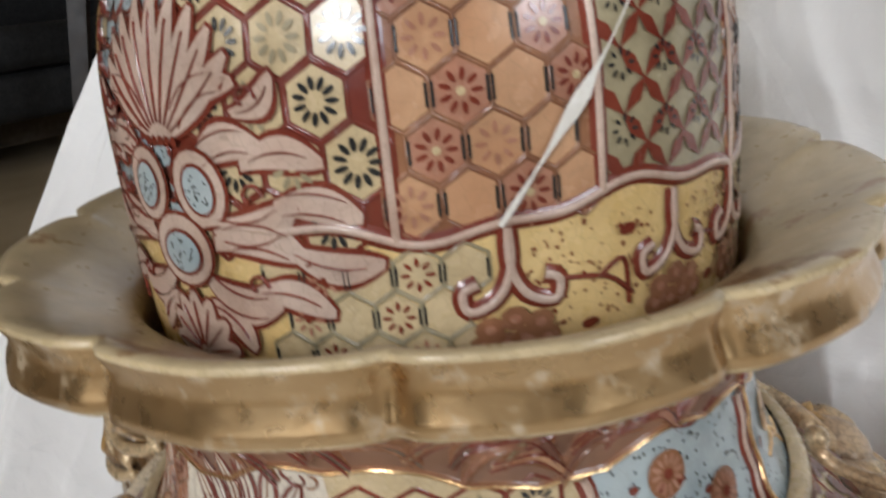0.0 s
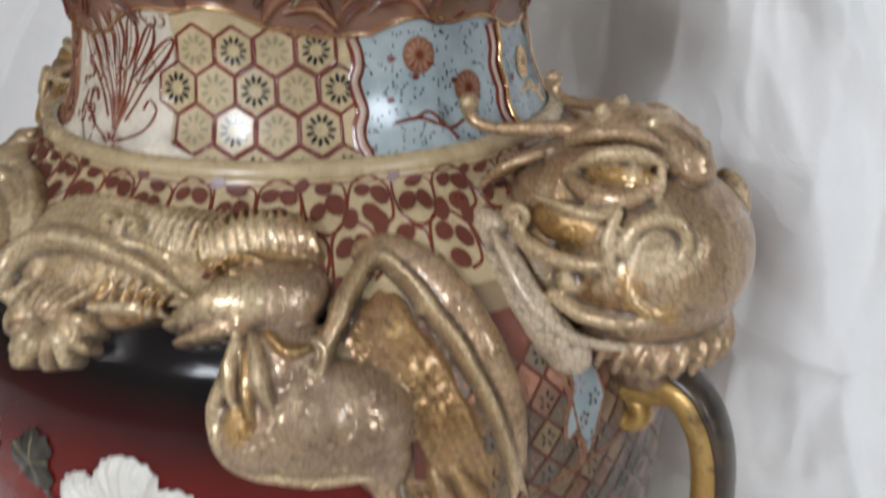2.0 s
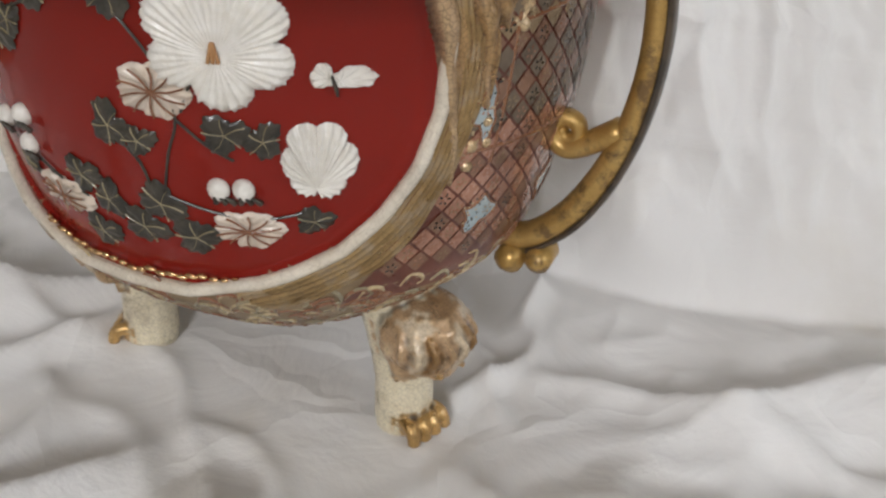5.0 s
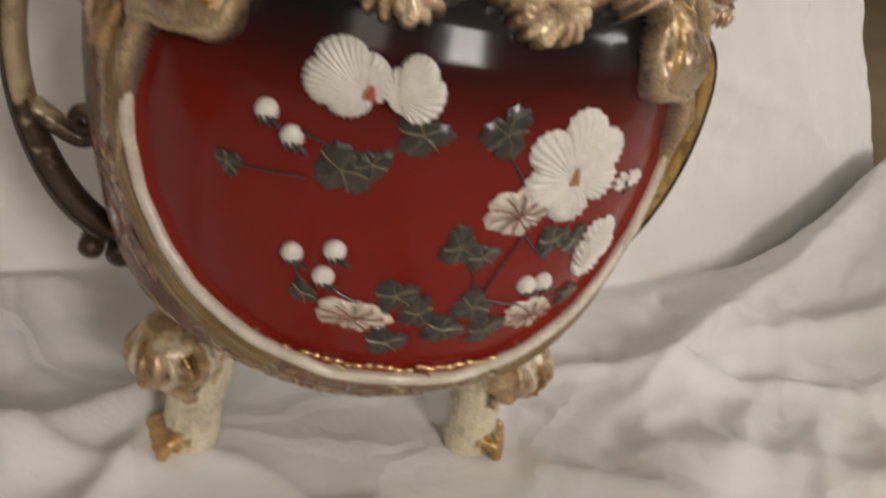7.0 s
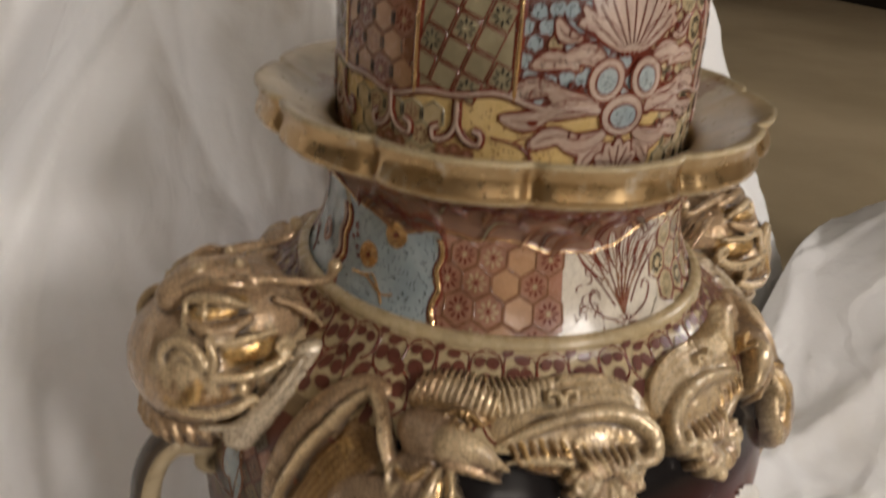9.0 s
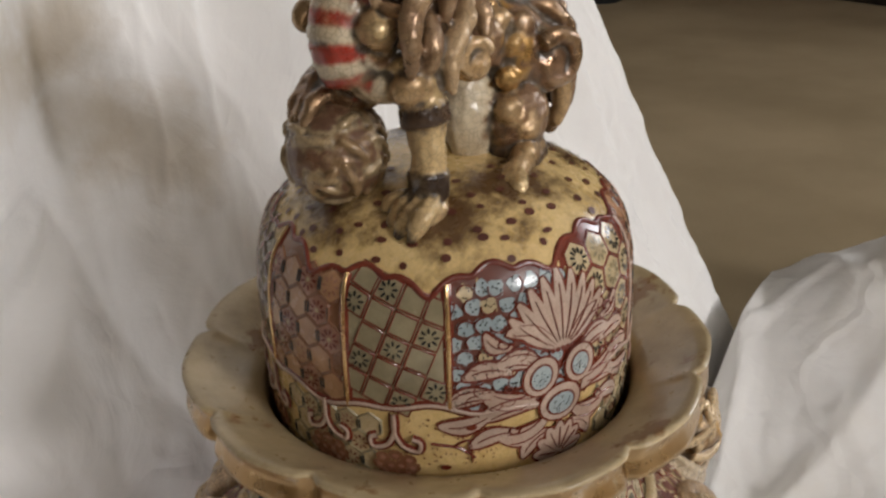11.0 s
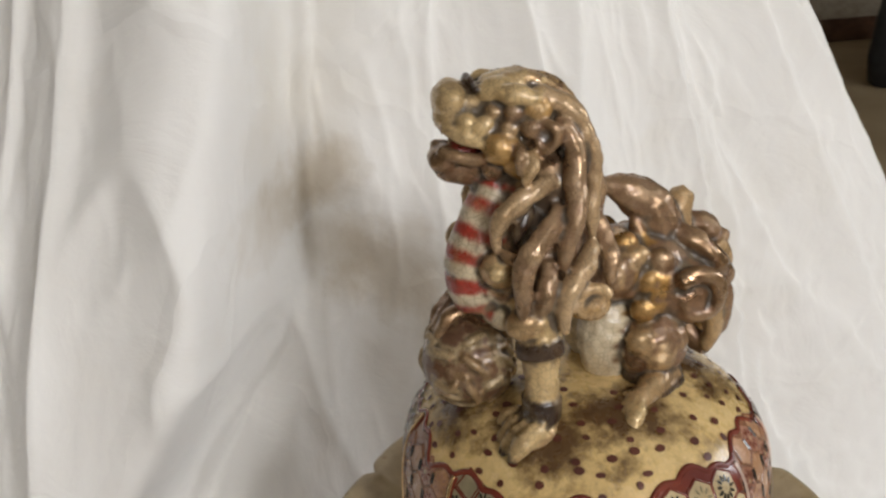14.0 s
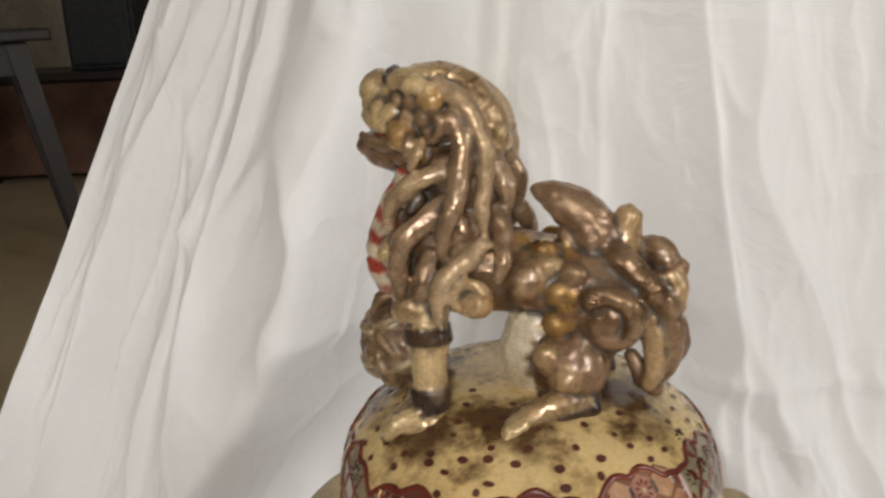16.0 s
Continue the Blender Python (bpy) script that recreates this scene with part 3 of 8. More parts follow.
for name_, W in (("window_1", WINDOW), ("window_3", SIDE)):
    win = tagged(new(name_), "white-framed window with four panes", "window", kind="structure")
    wx0, wx1 = W["x"] - W["w"] / 2, W["x"] + W["w"] / 2
    zm = (wz0 + wz1) / 2
    frame_bars = [((wx0, wz0), (wx1, wz0 + 0.05)), ((wx0, wz1 - 0.05), (wx1, wz1)), ((wx0, wz0 + 0.05), (wx0 + 0.05, wz1 - 0.05)), ((wx1 - 0.05, wz0 + 0.05), (wx1, wz1 - 0.05)),
                  ((W["x"] - 0.03, wz0 + 0.05), (W["x"] + 0.03, wz1 - 0.05)), ((wx0 + 0.05, zm - 0.025), (W["x"] - 0.03, zm + 0.025)), ((W["x"] + 0.03, zm - 0.025), (wx1 - 0.05, zm + 0.025))]
    for (xa, za), (xb, zb) in frame_bars:
        part("window_bar", box(Shape(), (xa, R["y0"] - 0.04, za), (xb, R["y0"] + 0.01, zb), 0.004), FRAME_WHITE, win, smooth=False)


def skirting(name, lo, hi):
    return tagged(part(name, box(Shape(), lo, hi, 0.004), BROWN_WOOD, smooth=False), "brown wooden skirting board", "skirting", kind="structure")


skirting("baseboard", (R["x1"] - 0.02, R["y0"], -0.012), (R["x1"], R["y1"], 0.10))
skirting("baseboard", (R["x0"], R["y1"] - 0.02, -0.012), (R["x1"] - 0.02, R["y1"], 0.10))


# dark side table with splayed legs
def side_table(x, y, turn):
    t = thing("side_table", "dark-stained wooden side table with splayed legs on carpet", "table", (x, y, -0.012))
    t.rotation_euler = (0, 0, radians(turn))
    part("tabletop", box(Shape(), (-0.66, -0.25, 0.602), (0.0, 0.25, 0.63), 0.006), DARK_WOOD, t, smooth=False)
    for lo, hi in (((-0.58, -0.205, 0.52), (-0.08, -0.185, 0.602)), ((-0.58, 0.185, 0.52), (-0.08, 0.205, 0.602)), ((-0.60, -0.18, 0.52), (-0.58, 0.18, 0.602)), ((-0.08, -0.18, 0.52), (-0.06, 0.18, 0.602))):
        part("rail", box(Shape(), lo, hi, 0.003), DARK_WOOD, t, smooth=False)
    for sx in (-1, 1):
        for sy in (-1, 1):
            leg = Shape()
            leg.grid([[Vector((-0.33 + sx * (0.25 + 0.10 * (1 - z / 0.6)) + kx * r, sy * (0.19 + 0.03 * (1 - z / 0.6)) + ky * r, z)) for kx, ky in ((-1, -1), (1, -1), (1, 1), (-1, 1))] for z, r in ((0.0, 0.015), (0.02, 0.017), (0.3, 0.021), (0.6, 0.0235))], True)
            leg.f.append((3, 2, 1, 0))
            part("leg", leg, DARK_WOOD, t, smooth=False)
    return t


side_table(-1.68, 1.60, 47)


def sofa(x, y):
    c = thing("sofa", "long black upholstered sofa on short legs against the wall", "sofa", (x, y, -0.012))
    part("seat_frame", box(Shape(), (-0.36, -0.95, 0.17), (0.36, 0.95, 0.32), 0.03), BLACK_CASE, c)
    for k in range(3):
        part("seat_cushion", box(Shape(), (-0.20, -0.78 + 0.52 * k, 0.322), (0.37, -0.265 + 0.52 * k, 0.46), 0.04), BLACK_CASE, c)
    part("backrest", box(Shape(), (-0.38, -0.95, 0.322), (-0.205, 0.95, 0.88), 0.05), BLACK_CASE, c)
    for s in (-1, 1):
        part("armrest", box(Shape(), (-0.20, s * 0.87 - 0.085, 0.322), (0.36, s * 0.87 + 0.085, 0.64), 0.05), BLACK_CASE, c)
        for k in (-1, 1):
            part("leg", box(Shape(), (k * 0.3 - 0.03, s * 0.85 - 0.03, 0.0), (k * 0.3 + 0.03, s * 0.85 + 0.03, 0.17), 0.005), DARK_WOOD, c, smooth=False)
    return c


sofa(-2.98, 1.28)


def chest(x, y, turn):
    c = thing("wooden_chest", "low dark brown wooden chest standing on carpet", "chest", (x, y, -0.012))
    c.rotation_euler = (0, 0, radians(turn))
    part("body", box(Shape(), (-0.4, -0.2, 0.03), (0.4, 0.2, 0.40), 0.008), BROWN_WOOD, c, smooth=False)
    part("lid", box(Shape(), (-0.42, -0.22, 0.404), (0.42, 0.22, 0.44), 0.008), DARK_WOOD, c, smooth=False)
    for sx in (-1, 1):
        for sy in (-1, 1):
            part("foot", box(Shape(), (sx * 0.37 - 0.025, sy * 0.17 - 0.025, 0.0), (sx * 0.37 + 0.025, sy * 0.17 + 0.025, 0.03), 0.004), DARK_WOOD, c, smooth=False)
    return c


chest(-2.55, 2.75, 20)


def loudspeaker(x, y, z, turn):
    s = thing("loudspeaker", "tall black loudspeaker box standing on the wooden chest", "loudspeaker", (x, y, z))
    s.rotation_euler = (0, 0, radians(turn))
    part("cabinet", box(Shape(), (-0.14, -0.13, 0.0), (0.14, 0.13, 0.60), 0.008), BLACK_CASE, s, smooth=False)
    part("grille", box(Shape(), (-0.125, -0.148, 0.02), (0.125, -0.132, 0.58), 0.006), BLACK_CASE, s, smooth=False)
    return s


loudspeaker(-2.42, 2.80, 0.429, 20)


def black_bag(x, y, turn):
    b = thing("black_bag", "black fabric bag with a grey stripe on carpet", "bag", (x, y, -0.012))
    b.rotation_euler = (0, 0, radians(turn))
    body = Shape()
    rows = []
    for z, w, d in ((0.0, 0.20, 0.10), (0.015, 0.225, 0.125), (0.10, 0.235, 0.13), (0.25, 0.22, 0.12), (0.36, 0.20, 0.10), (0.40, 0.16, 0.06)):
        rows.append([Vector((w * math.copysign(abs(math.cos(t)) ** 0.5, math.cos(t)), d * math.copysign(abs(math.sin(t)) ** 0.5, math.sin(t)), z)) for t in [2 * math.pi * k / 28 for k in range(28)]])
    body.grid(rows, True)
    body.f.append(tuple(range(28)))
    body.f.append(tuple(range(5 * 28 + 27, 5 * 28 - 1, -1)))
    part("body", body, BLACK_CASE, b)
    part("stripe", box(Shape(), (-0.13, -0.138, 0.175), (0.13, -0.124, 0.195), 0.003), GREY_STRIP, b, "light grey stripe", smooth=False)
    strap = Shape()
    strap.tube([(-0.1, 0, 0.38), (-0.08, 0, 0.46), (0.08, 0, 0.46), (0.1, 0, 0.38)], 0.012, 8)
    part("handle", strap, BLACK_CASE, b)
    return b


black_bag(2.33, 2.55, -38)


def sideboard(x, y):
    s = thing("sideboard", "long dark brown wooden sideboard against the wall", "sideboard", (x, y, -0.012))
    part("body", box(Shape(), (-0.2, -1.1, 0.06), (0.2, 1.1, 0.75), 0.006), BROWN_WOOD, s, smooth=False)
    part("top", box(Shape(), (-0.23, -1.13, 0.754), (0.21, 1.13, 0.785), 0.006), DARK_WOOD, s, smooth=False)
    part("plinth", box(Shape(), (-0.17, -1.07, 0.0), (0.19, 1.07, 0.06), 0.003), DARK_WOOD, s, smooth=False)
    for k in range(4):
        y0 = -1.08 + k * 0.54
        d = part("door", box(Shape(), (-0.218, y0 + 0.01, 0.08), (-0.202, y0 + 0.53, 0.73), 0.004), BROWN_WOOD, s, smooth=False)
        knob = Shape().ball((-0.23, y0 + (0.47 if k % 2 == 0 else 0.07), 0.42), 0.013)
        part("knob", knob, GOLD, d)
    return s


sideboard(3.27, 1.75)


# ---- the white sheet: hung behind the vase and spread under it ----
def along(points, u):
    """A smooth curve through evenly spaced points."""
    k = u * (len(points) - 1)
    i = min(int(k), len(points) - 2)
    t = k - i
    a, b, c, d = (Vector(points[max(0, min(len(points) - 1, j))]) for j in (i - 1, i, i + 1, i + 2))
    return 0.5 * (2 * b + (c - a) * t + (2 * a - 5 * b + 4 * c - d) * t * t + (3 * b - a - 3 * c + d) * t ** 3)


FOOT_LINE = [(-0.47, -0.18), (-0.36, 0.03), (-0.20, 0.13), (0.0, 0.17), (0.17, 0.15), (0.35, 0.20), (0.64, 0.29)]
HIGH_LINE = [(-0.36, 0.235), (-0.27, 0.255), (-0.16, 0.26), (-0.03, 0.265), (0.08, 0.275), (0.18, 0.29), (0.285, 0.30)]
FRONT_LINE = [(-0.95, -0.55), (-0.7, -0.85), (-0.35, -0.95), (0.0, -1.0), (0.4, -0.95), (0.9, -0.65), (1.30, 0.05)]


# where the sheet laps over itself: how far along, and how far it stands out, by height
LAP_Z = (0.0, 0.12, 0.25, 0.32, 0.38, 0.44, 0.50, 0.62, 0.80, 1.02)
LAP_U = (0.12, 0.17, 0.235, 0.285, 0.335, 0.37, 0.375, 0.395, 0.42, 0.45)
LAP_OUT = (0.05, 0.07, 0.085, 0.10, 0.115, 0.12, 0.11, 0.085, 0.06, 0.05)


# pleats: how far along at 0.6 m, how far they run out downwards, depth
PLEATS = [(0.79, 0.09, 0.016), (0.835, 0.14, 0.010), (0.905, 0.04, 0.013), (0.93, 0.25, 0.010), (0.62, 0.02, 0.006), (0.53, -0.05, 0.005), (0.28, -0.02, 0.012), (0.22, -0.05, 0.010)]


def crease(p, scale, seed):
    """Sharp folds with soft sides, 0 to 1."""
    n = noise.noise(Vector((p[0] * scale, p[1] * scale, seed))) + 0.4 * noise.noise(Vector((p[0] * scale * 2.3, p[1] * scale * 2.3, seed + 7)))
    return max(0.0, 1 - abs(n) * 2.6) ** 2


FOLDS = [((-0.210, -0.125), (-0.112, 0.012), 0.020, 0.013), ((-0.145, -0.190), (-0.114, -0.020), 0.012, 0.009), ((0.235, 0.027), (0.50, 0.213), 0.010, 0.009), ((0.07, 0.056), (0.140, -0.004), 0.007, 0.007), ((-0.005, -0.085), (0.092, -0.121), 0.006, 0.008),
         ((-0.085, -0.045), (0.01, -0.095), 0.006, 0.008), ((-0.102, -0.094), (-0.06, -0.18), 0.010, 0.009), ((0.70, 0.37), (0.22, 0.0), 0.022, 0.022), ((-0.12, 0.02), (-0.22, -0.08), 0.007, 0.012), ((-0.20, -0.09), (-0.5, -0.2), 0.020, 0.020), ((-0.075, -0.10), (0.02, -0.135), 0.006, 0.010), ((0.02, -0.115), (0.12, -0.26), 0.014, 0.014),
         ((0.088, 0.152), (0.125, 0.07), 0.012, 0.008), ((0.125, 0.07), (0.11, -0.01), 0.010, 0.010), ((0.20, -0.05), (0.55, -0.12), 0.018, 0.03), ((-0.14, -0.13), (-0.10, -0.27), 0.012, 0.015), ((0.30, 0.06), (0.62, 0.10), 0.018, 0.018),
         ((-0.02, -0.13), (-0.16, -0.36), 0.020, 0.014), ((0.05, -0.14), (0.02, -0.42), 0.016, 0.013), ((0.13, -0.06), (0.34, -0.24), 0.016, 0.014), ((-0.12, -0.06), (-0.42, -0.02), 0.014, 0.012), ((0.14, 0.03), (0.40, 0.02), 0.012, 0.010)]


def pleat(q, a, b, high, wide):
    """The height of one soft fold that runs from a to b."""
    dx, dy = b[0] - a[0], b[1] - a[1]
    n = math.hypot(dx, dy)
    t = ((q.x - a[0]) * dx + (q.y - a[1]) * dy) / n / n
    off = ((q.x - a[0]) * dy - (q.y - a[1]) * dx) / n + 0.008 * math.sin(t * 5)
    end = 1 / (1 + math.exp(max(-40.0, min(40.0, (abs(t - 0.5) - 0.5) / 0.05))))
    return high * end * math.exp(-abs(off / wide) ** 1.5) * (1.0 if off > 0 else 0.9)


def crumple(x, y, seed):
    """Flat facets between sharp ridges, as in stiff cloth that was folded up small: 0 to 1."""
    q = Vector((x + 0.35 * noise.noise(Vector((x, y, seed))), y + 0.35 * noise.noise(Vector((y, x, seed + 3))), seed))
    d = noise.voronoi(q)[0]
    return min(1.0, (d[1] - d[0]) * 1.6)


def sheet():
    cols, high, low = 400, 220, 230
    rows = []
    for j in range(high + low + 1):
        line = []
        for i in range(cols + 1):
            u = i / cols
            foot, top, front = along(FOOT_LINE, u), along(HIGH_LINE, u), along(FRONT_LINE, u)
            if j <= high:
                s = 1 - j / high
                z = 1.02 * s
                k = z / 0.6
                q = foot.lerp(top, k ** (0.85 + 0.3 * max(0.0, u - 0.6)) if k < 1 else 1 + 0.85 * (k - 1))
                out = (foot - top).normalized()
                hang = min(1.0, z / 0.12)
                # broad hanging folds; the sheet doubles over itself along one long slanting edge
                w = u * 21 + 1.5 * noise.noise(Vector((u * 4, z * 1.2, 3)))
                fold = 0.010 * math.sin(w) + 0.004 * math.sin(w * 2.3 + 1.0 + z * 2)
                rim_u = float(np.interp(z, LAP_Z, LAP_U)) + 0.004 * noise.noise(Vector((z * 7, 1, 1)))
                edge = u - rim_u
                lobe = min(1.0, u / rim_u)
                fold += float(np.interp(z, LAP_Z, LAP_OUT)) / (1 + math.exp(min(60.0, edge / 0.0035))) * lobe * lobe * (3 - 2 * lobe) - 0.030 * math.exp(-((edge - 0.034) / 0.026) ** 2)
                fold += 0.009 * crease((u * 5 + 0.8 * z, z * 1.8), 1.3, 11) + 0.0030 * crease((u * 6 - z, z * 3), 2.4, 5) + 0.0012 * crease((u * 5 + z * 2, z * 3 - u * 4), 4.6, 15)
                fold += 0.010 * noise.noise(Vector((u * 6, z * 3, 9)))
                calm = 1 - max(0.0, min(1.0, (z - 0.30) / 0.14)) * (0.85 - 0.3 * max(0.0, min(1.0, (u - 0.74) / 0.08)))
                right = max(0.0, (u - 0.70) / 0.30) * calm
                fold += right * (0.013 * crease((u * 7 + z * 2.5, z * 3.4 - u * 3), 2.0, 21) + 0.006 * crease((u * 9 - z * 3, z * 4 + u * 4), 3.2, 23))
                rise = max(0.0, min(1.0, (u - 0.42) / 0.2))
                rise *= calm
                fold -= rise * (0.019 * crumple(u * 10 + z * 3, z * 6 - u * 3, 61) + (0.0015 + 0.0065 * max(0.0, min(1.0, (u - 0.68) / 0.12))) * crumple(u * 30 - z * 3, z * 17, 67))
                fold -= 0.003 * calm * crumple(u * 13 + z * 2, z * 5, 71)
                # narrow pleats that hang from the top, each steeper on one side
                for at_, slope, deep in PLEATS:
                    d = u - at_ - slope * (0.6 - z) - 0.006 * noise.noise(Vector((z * 5, at_ * 20, 7)))
                    fold += deep * min(1.0, max(0.0, (z - 0.22) / 0.15)) * math.exp(-abs(d) / (0.006 if d > 0 else 0.022))
                # lines where the sheet lay folded
                flat_ = max(0.0, min(1.0, (u - 0.5) / 0.1))
                for zc, k_ in ((0.10, 0.05), (0.185, -0.03), (0.275, 0.04), (0.40, -0.05)):
                    fold += flat_ * 0.0032 * math.exp(-((z - zc - k_ * (u - 0.6) - 0.006 * noise.noise(Vector((u * 9, zc, 5)))) / 0.0045) ** 2)
                fold *= 1 - 0.7 * max(0.0, abs(u - 0.5) * 2 - 0.86) / 0.14
                q = q + out * fold * (0.35 + 0.65 * hang)
                line.append(Vector((q.x, q.y, z)))
            else:
                s = (j - high) / low
                q = foot.lerp(front, s ** 1.25)
                away = min(1.0, s / 0.06)
                near_feet = min(1.0, max(0.0, (math.hypot(q.x, q.y) - 0.12) / 0.10))
                h = 0.010 * max(0.0, noise.noise(Vector((q.x * 2.6 + 0.4, q.y * 2.6, 31)))) + 0.006 * crease((q.x * 0.9 + q.y * 0.8, q.y * 0.35 - q.x * 0.3), 4.0, 40)
                h += 0.006 * crease((q.x - q.y * 0.6, q.x * 0.3 + q.y * 0.5), 6.0, 50) + 0.0025 * crease((q.x + q.y * 0.4, q.y * 0.7 - q.x * 0.5), 13.0, 54)
                h += 0.005 * (1 - crumple(q.x * 7 + q.y * 2, q.y * 5 - q.x * 3, 81)) ** 1.5 + 0.005 * (1 - crumple(q.x * 15 - q.y * 4, q.y * 16, 83))
                h = h * (0.12 + 0.88 * near_feet)
                for run in FOLDS:
                    h += pleat(q, *run)
                # heap of spare cloth beside the vase
                d = ((q.x - 0.72) * 0.8 + (q.y - 0.13) * 0.6) / 0.17, ((q.y - 0.13) * 0.8 - (q.x - 0.72) * 0.6) / 0.22
                h += math.exp(-(d[0] ** 2 + d[1] ** 2)) * (0.27 - 0.03 * crumple(q.x * 9, q.y * 9, 87)) * (0.9 + 0.2 * noise.noise(Vector((q.x * 5, q.y * 5, 2))))
                line.append(Vector((q.x, q.y, h * away)))
        rows.append(line)
    for _ in range(10):
        for j in range(high - 14, high + 14):
            for i in range(cols + 1):
                rows[j][i] = 0.5 * rows[j][i] + 0.25 * (rows[j - 1][i] + rows[j + 1][i])
    return Shape().grid(rows)


sheet_ob = tagged(part("sheet", sheet(), CLOTH), "creased white cotton sheet draped behind and under the vase", "sheet")
thick = sheet_ob.modifiers.new("thickness", "SOLIDIFY")
thick.thickness, thick.offset = 0.0012, 1.0


# ---- the vase: outline from foot to neck, and places on it by angle and height ----
OUTLINE = [(0.05, 0.040), (0.06, 0.053), (0.07, 0.066), (0.08, 0.0788), (0.09, 0.0910), (0.10, 0.1025), (0.108, 0.1110), (0.116, 0.1185), (0.126, 0.1242), (0.1465, 0.1298), (0.164, 0.1336), (0.19, 0.1382), (0.21, 0.1400),
           (0.2295, 0.1408), (0.25, 0.1404), (0.27, 0.1378), (0.285, 0.1325), (0.297, 0.1240), (0.309, 0.1110), (0.3195, 0.0985), (0.3235, 0.0945), (0.329, 0.0925), (0.337, 0.0880),
           (0.346, 0.0845), (0.3637, 0.0812), (0.375, 0.0828), (0.383, 0.0868), (0.391, 0.0945), (0.398, 0.1040)]
_oz, _or = np.array([p[0] for p in OUTLINE]), np.array([p[1] for p in OUTLINE])
_fz = np.linspace(_oz[0], _oz[-1], 700)
_fr = np.interp(_fz, _oz, _or)
for _k in range(14):
    _fr[1:-1] = 0.25 * _fr[:-2] + 0.5 * _fr[1:-1] + 0.25 * _fr[2:]


def radius(z):
    return float(np.interp(z, _fz, _fr))


def on_vase(a, z, off=0.0):
    """The place on the vase a degrees round from the middle of the front panel, at height z, off metres out of the surface."""
    t = radians(a - 90)
    slope = (radius(z + 0.001) - radius(z - 0.001)) / 0.002
    n = Vector((math.cos(t), math.sin(t), -slope)).normalized()
    r = radius(z)
    return Vector((r * math.cos(t), r * math.sin(t), float(z))) + float(off) * n


PANEL_HALF = [(0.1265, 3.0), (0.1275, 14.0), (0.131, 23.0), (0.1385, 31.0), (0.150, 40.0), (0.165, 46.5), (0.184, 51.5), (0.208, 54.5), (0.235, 55.0), (0.262, 53.0), (0.285, 48.0)]


def panel_edge(z):
    zs, ws = [p[0] for p in PANEL_HALF], [p[1] for p in PANEL_HALF]
    return float(np.interp(z, zs, ws, left=0.0))


def inside_panel(a, z):
    """0 outside the panel, rising to 1 a few millimetres inside its edge."""
    if z < 0.1265 or z > 0.309:
        return 0.0
    d = (panel_edge(z) - abs(a)) * 0.0024
    return max(0.0, min(1.0, d / 0.005, (z - 0.1265) / 0.004))


vase = thing("lidded_vase", "large gilded vase with birds and a red flowered panel on sheet", "vase")


def body_mesh():
    rows = []
    zs = list(np.linspace(0.05, 0.3280, 154))
    for z in zs:
        row = []
        for k in range(300):
            a = -180 + 360 * k / 300
            b = a if abs(a) <= 90 else (a - 180 if a > 0 else a + 180)
            row.append(on_vase(a, z, 0.0035 - 0.0045 * inside_panel(b, z)))
        rows.append(row)
    return rows


rows_ = body_mesh()
body = Shape().grid(rows_, True)
body.f.append(tuple(range(299, -1, -1)))
ob = part("body", body, [BUFF, LACQUER], vase, "buff glazed body with a red panel shading to black")
for p in ob.data.polygons:
    c = p.center
    a = math.degrees(math.atan2(c.x, -c.y))
    b = a if abs(a) <= 90 else (a - 180 if a > 0 else a + 180)
    p.material_index = 1 if inside_panel(b, c.z) > 0.05 else 0

neck_rows = [[on_vase(-180 + 360 * k / 180, z) for k in range(180)] for z in np.linspace(0.3235, 0.396, 60)]
part("neck", Shape().grid(neck_rows, True), CREAM, vase, "cream crackle-glazed waisted neck painted with enamels")
ring = Shape().grid([[on_vase(-180 + 360 * k / 180, 0.3290 + 0.0032 * math.cos(t), 0.0012 + 0.0036 * math.sin(t)) for k in range(180)] for t in np.linspace(0, math.pi, 9)], True)
part("neck_ring", ring, CREAM, vase, "raised cream ring round the foot of the neck")

# scalloped rim, pinched at eleven places
NOTCHES = [-164, -127, -90.5, -60, -28.4, 3, 34, 66, 99, 132, 164]


def scallop(a):
    d = min(abs((a - n + 180) % 360 - 180) for n in NOTCHES)
    s = min(1.0, d / 16.0)
    return s, math.exp(-(d / 1.6) ** 2)


rim_rows = []
RIM_SECTION = [(0.0905, 0.3865, 0.0), (0.1000, 0.3915, 0.2), (0.1075, 0.3940, 0.6), (0.1115, 0.3953, 1.0), (0.1134, 0.3970, 1.0), (0.1130, 0.3992, 1.0), (0.1113, 0.4032, 1.0), (0.1112, 0.4064, 1.0), (0.1132, 0.4100, 1.0),
               (0.1132, 0.4115, 1.0), (0.1108, 0.4118, 1.0), (0.106, 0.4098, 0.6), (0.097, 0.4052, 0.2), (0.088, 0.4005, 0.0), (0.0835, 0.398, 0.0), (0.0815, 0.394, 0.0), (0.0808, 0.385, 0.0)]
for r, z, k in RIM_SECTION:
    row = []
    for i in range(440):
        a = -180 + 360 * i / 440
        s, pinch = scallop(a)
        rr = r + k * (0.0044 * (s ** 0.6 - 0.75) - 0.0026 * pinch)
        t = radians(a - 90)
        row.append(Vector((rr * math.cos(t), rr * math.sin(t), z + k * 0.0012 * (math.sin(radians(a * 3)) * 0.6 - 0.6 * pinch))))
    rim_rows.append(row)
rim = part("rim", Shape().grid(rim_rows, True), [RIM_GOLD, RIM_TOP, CREAM], vase, "scalloped gilded rim, rubbed along its edge")
n_ = 440
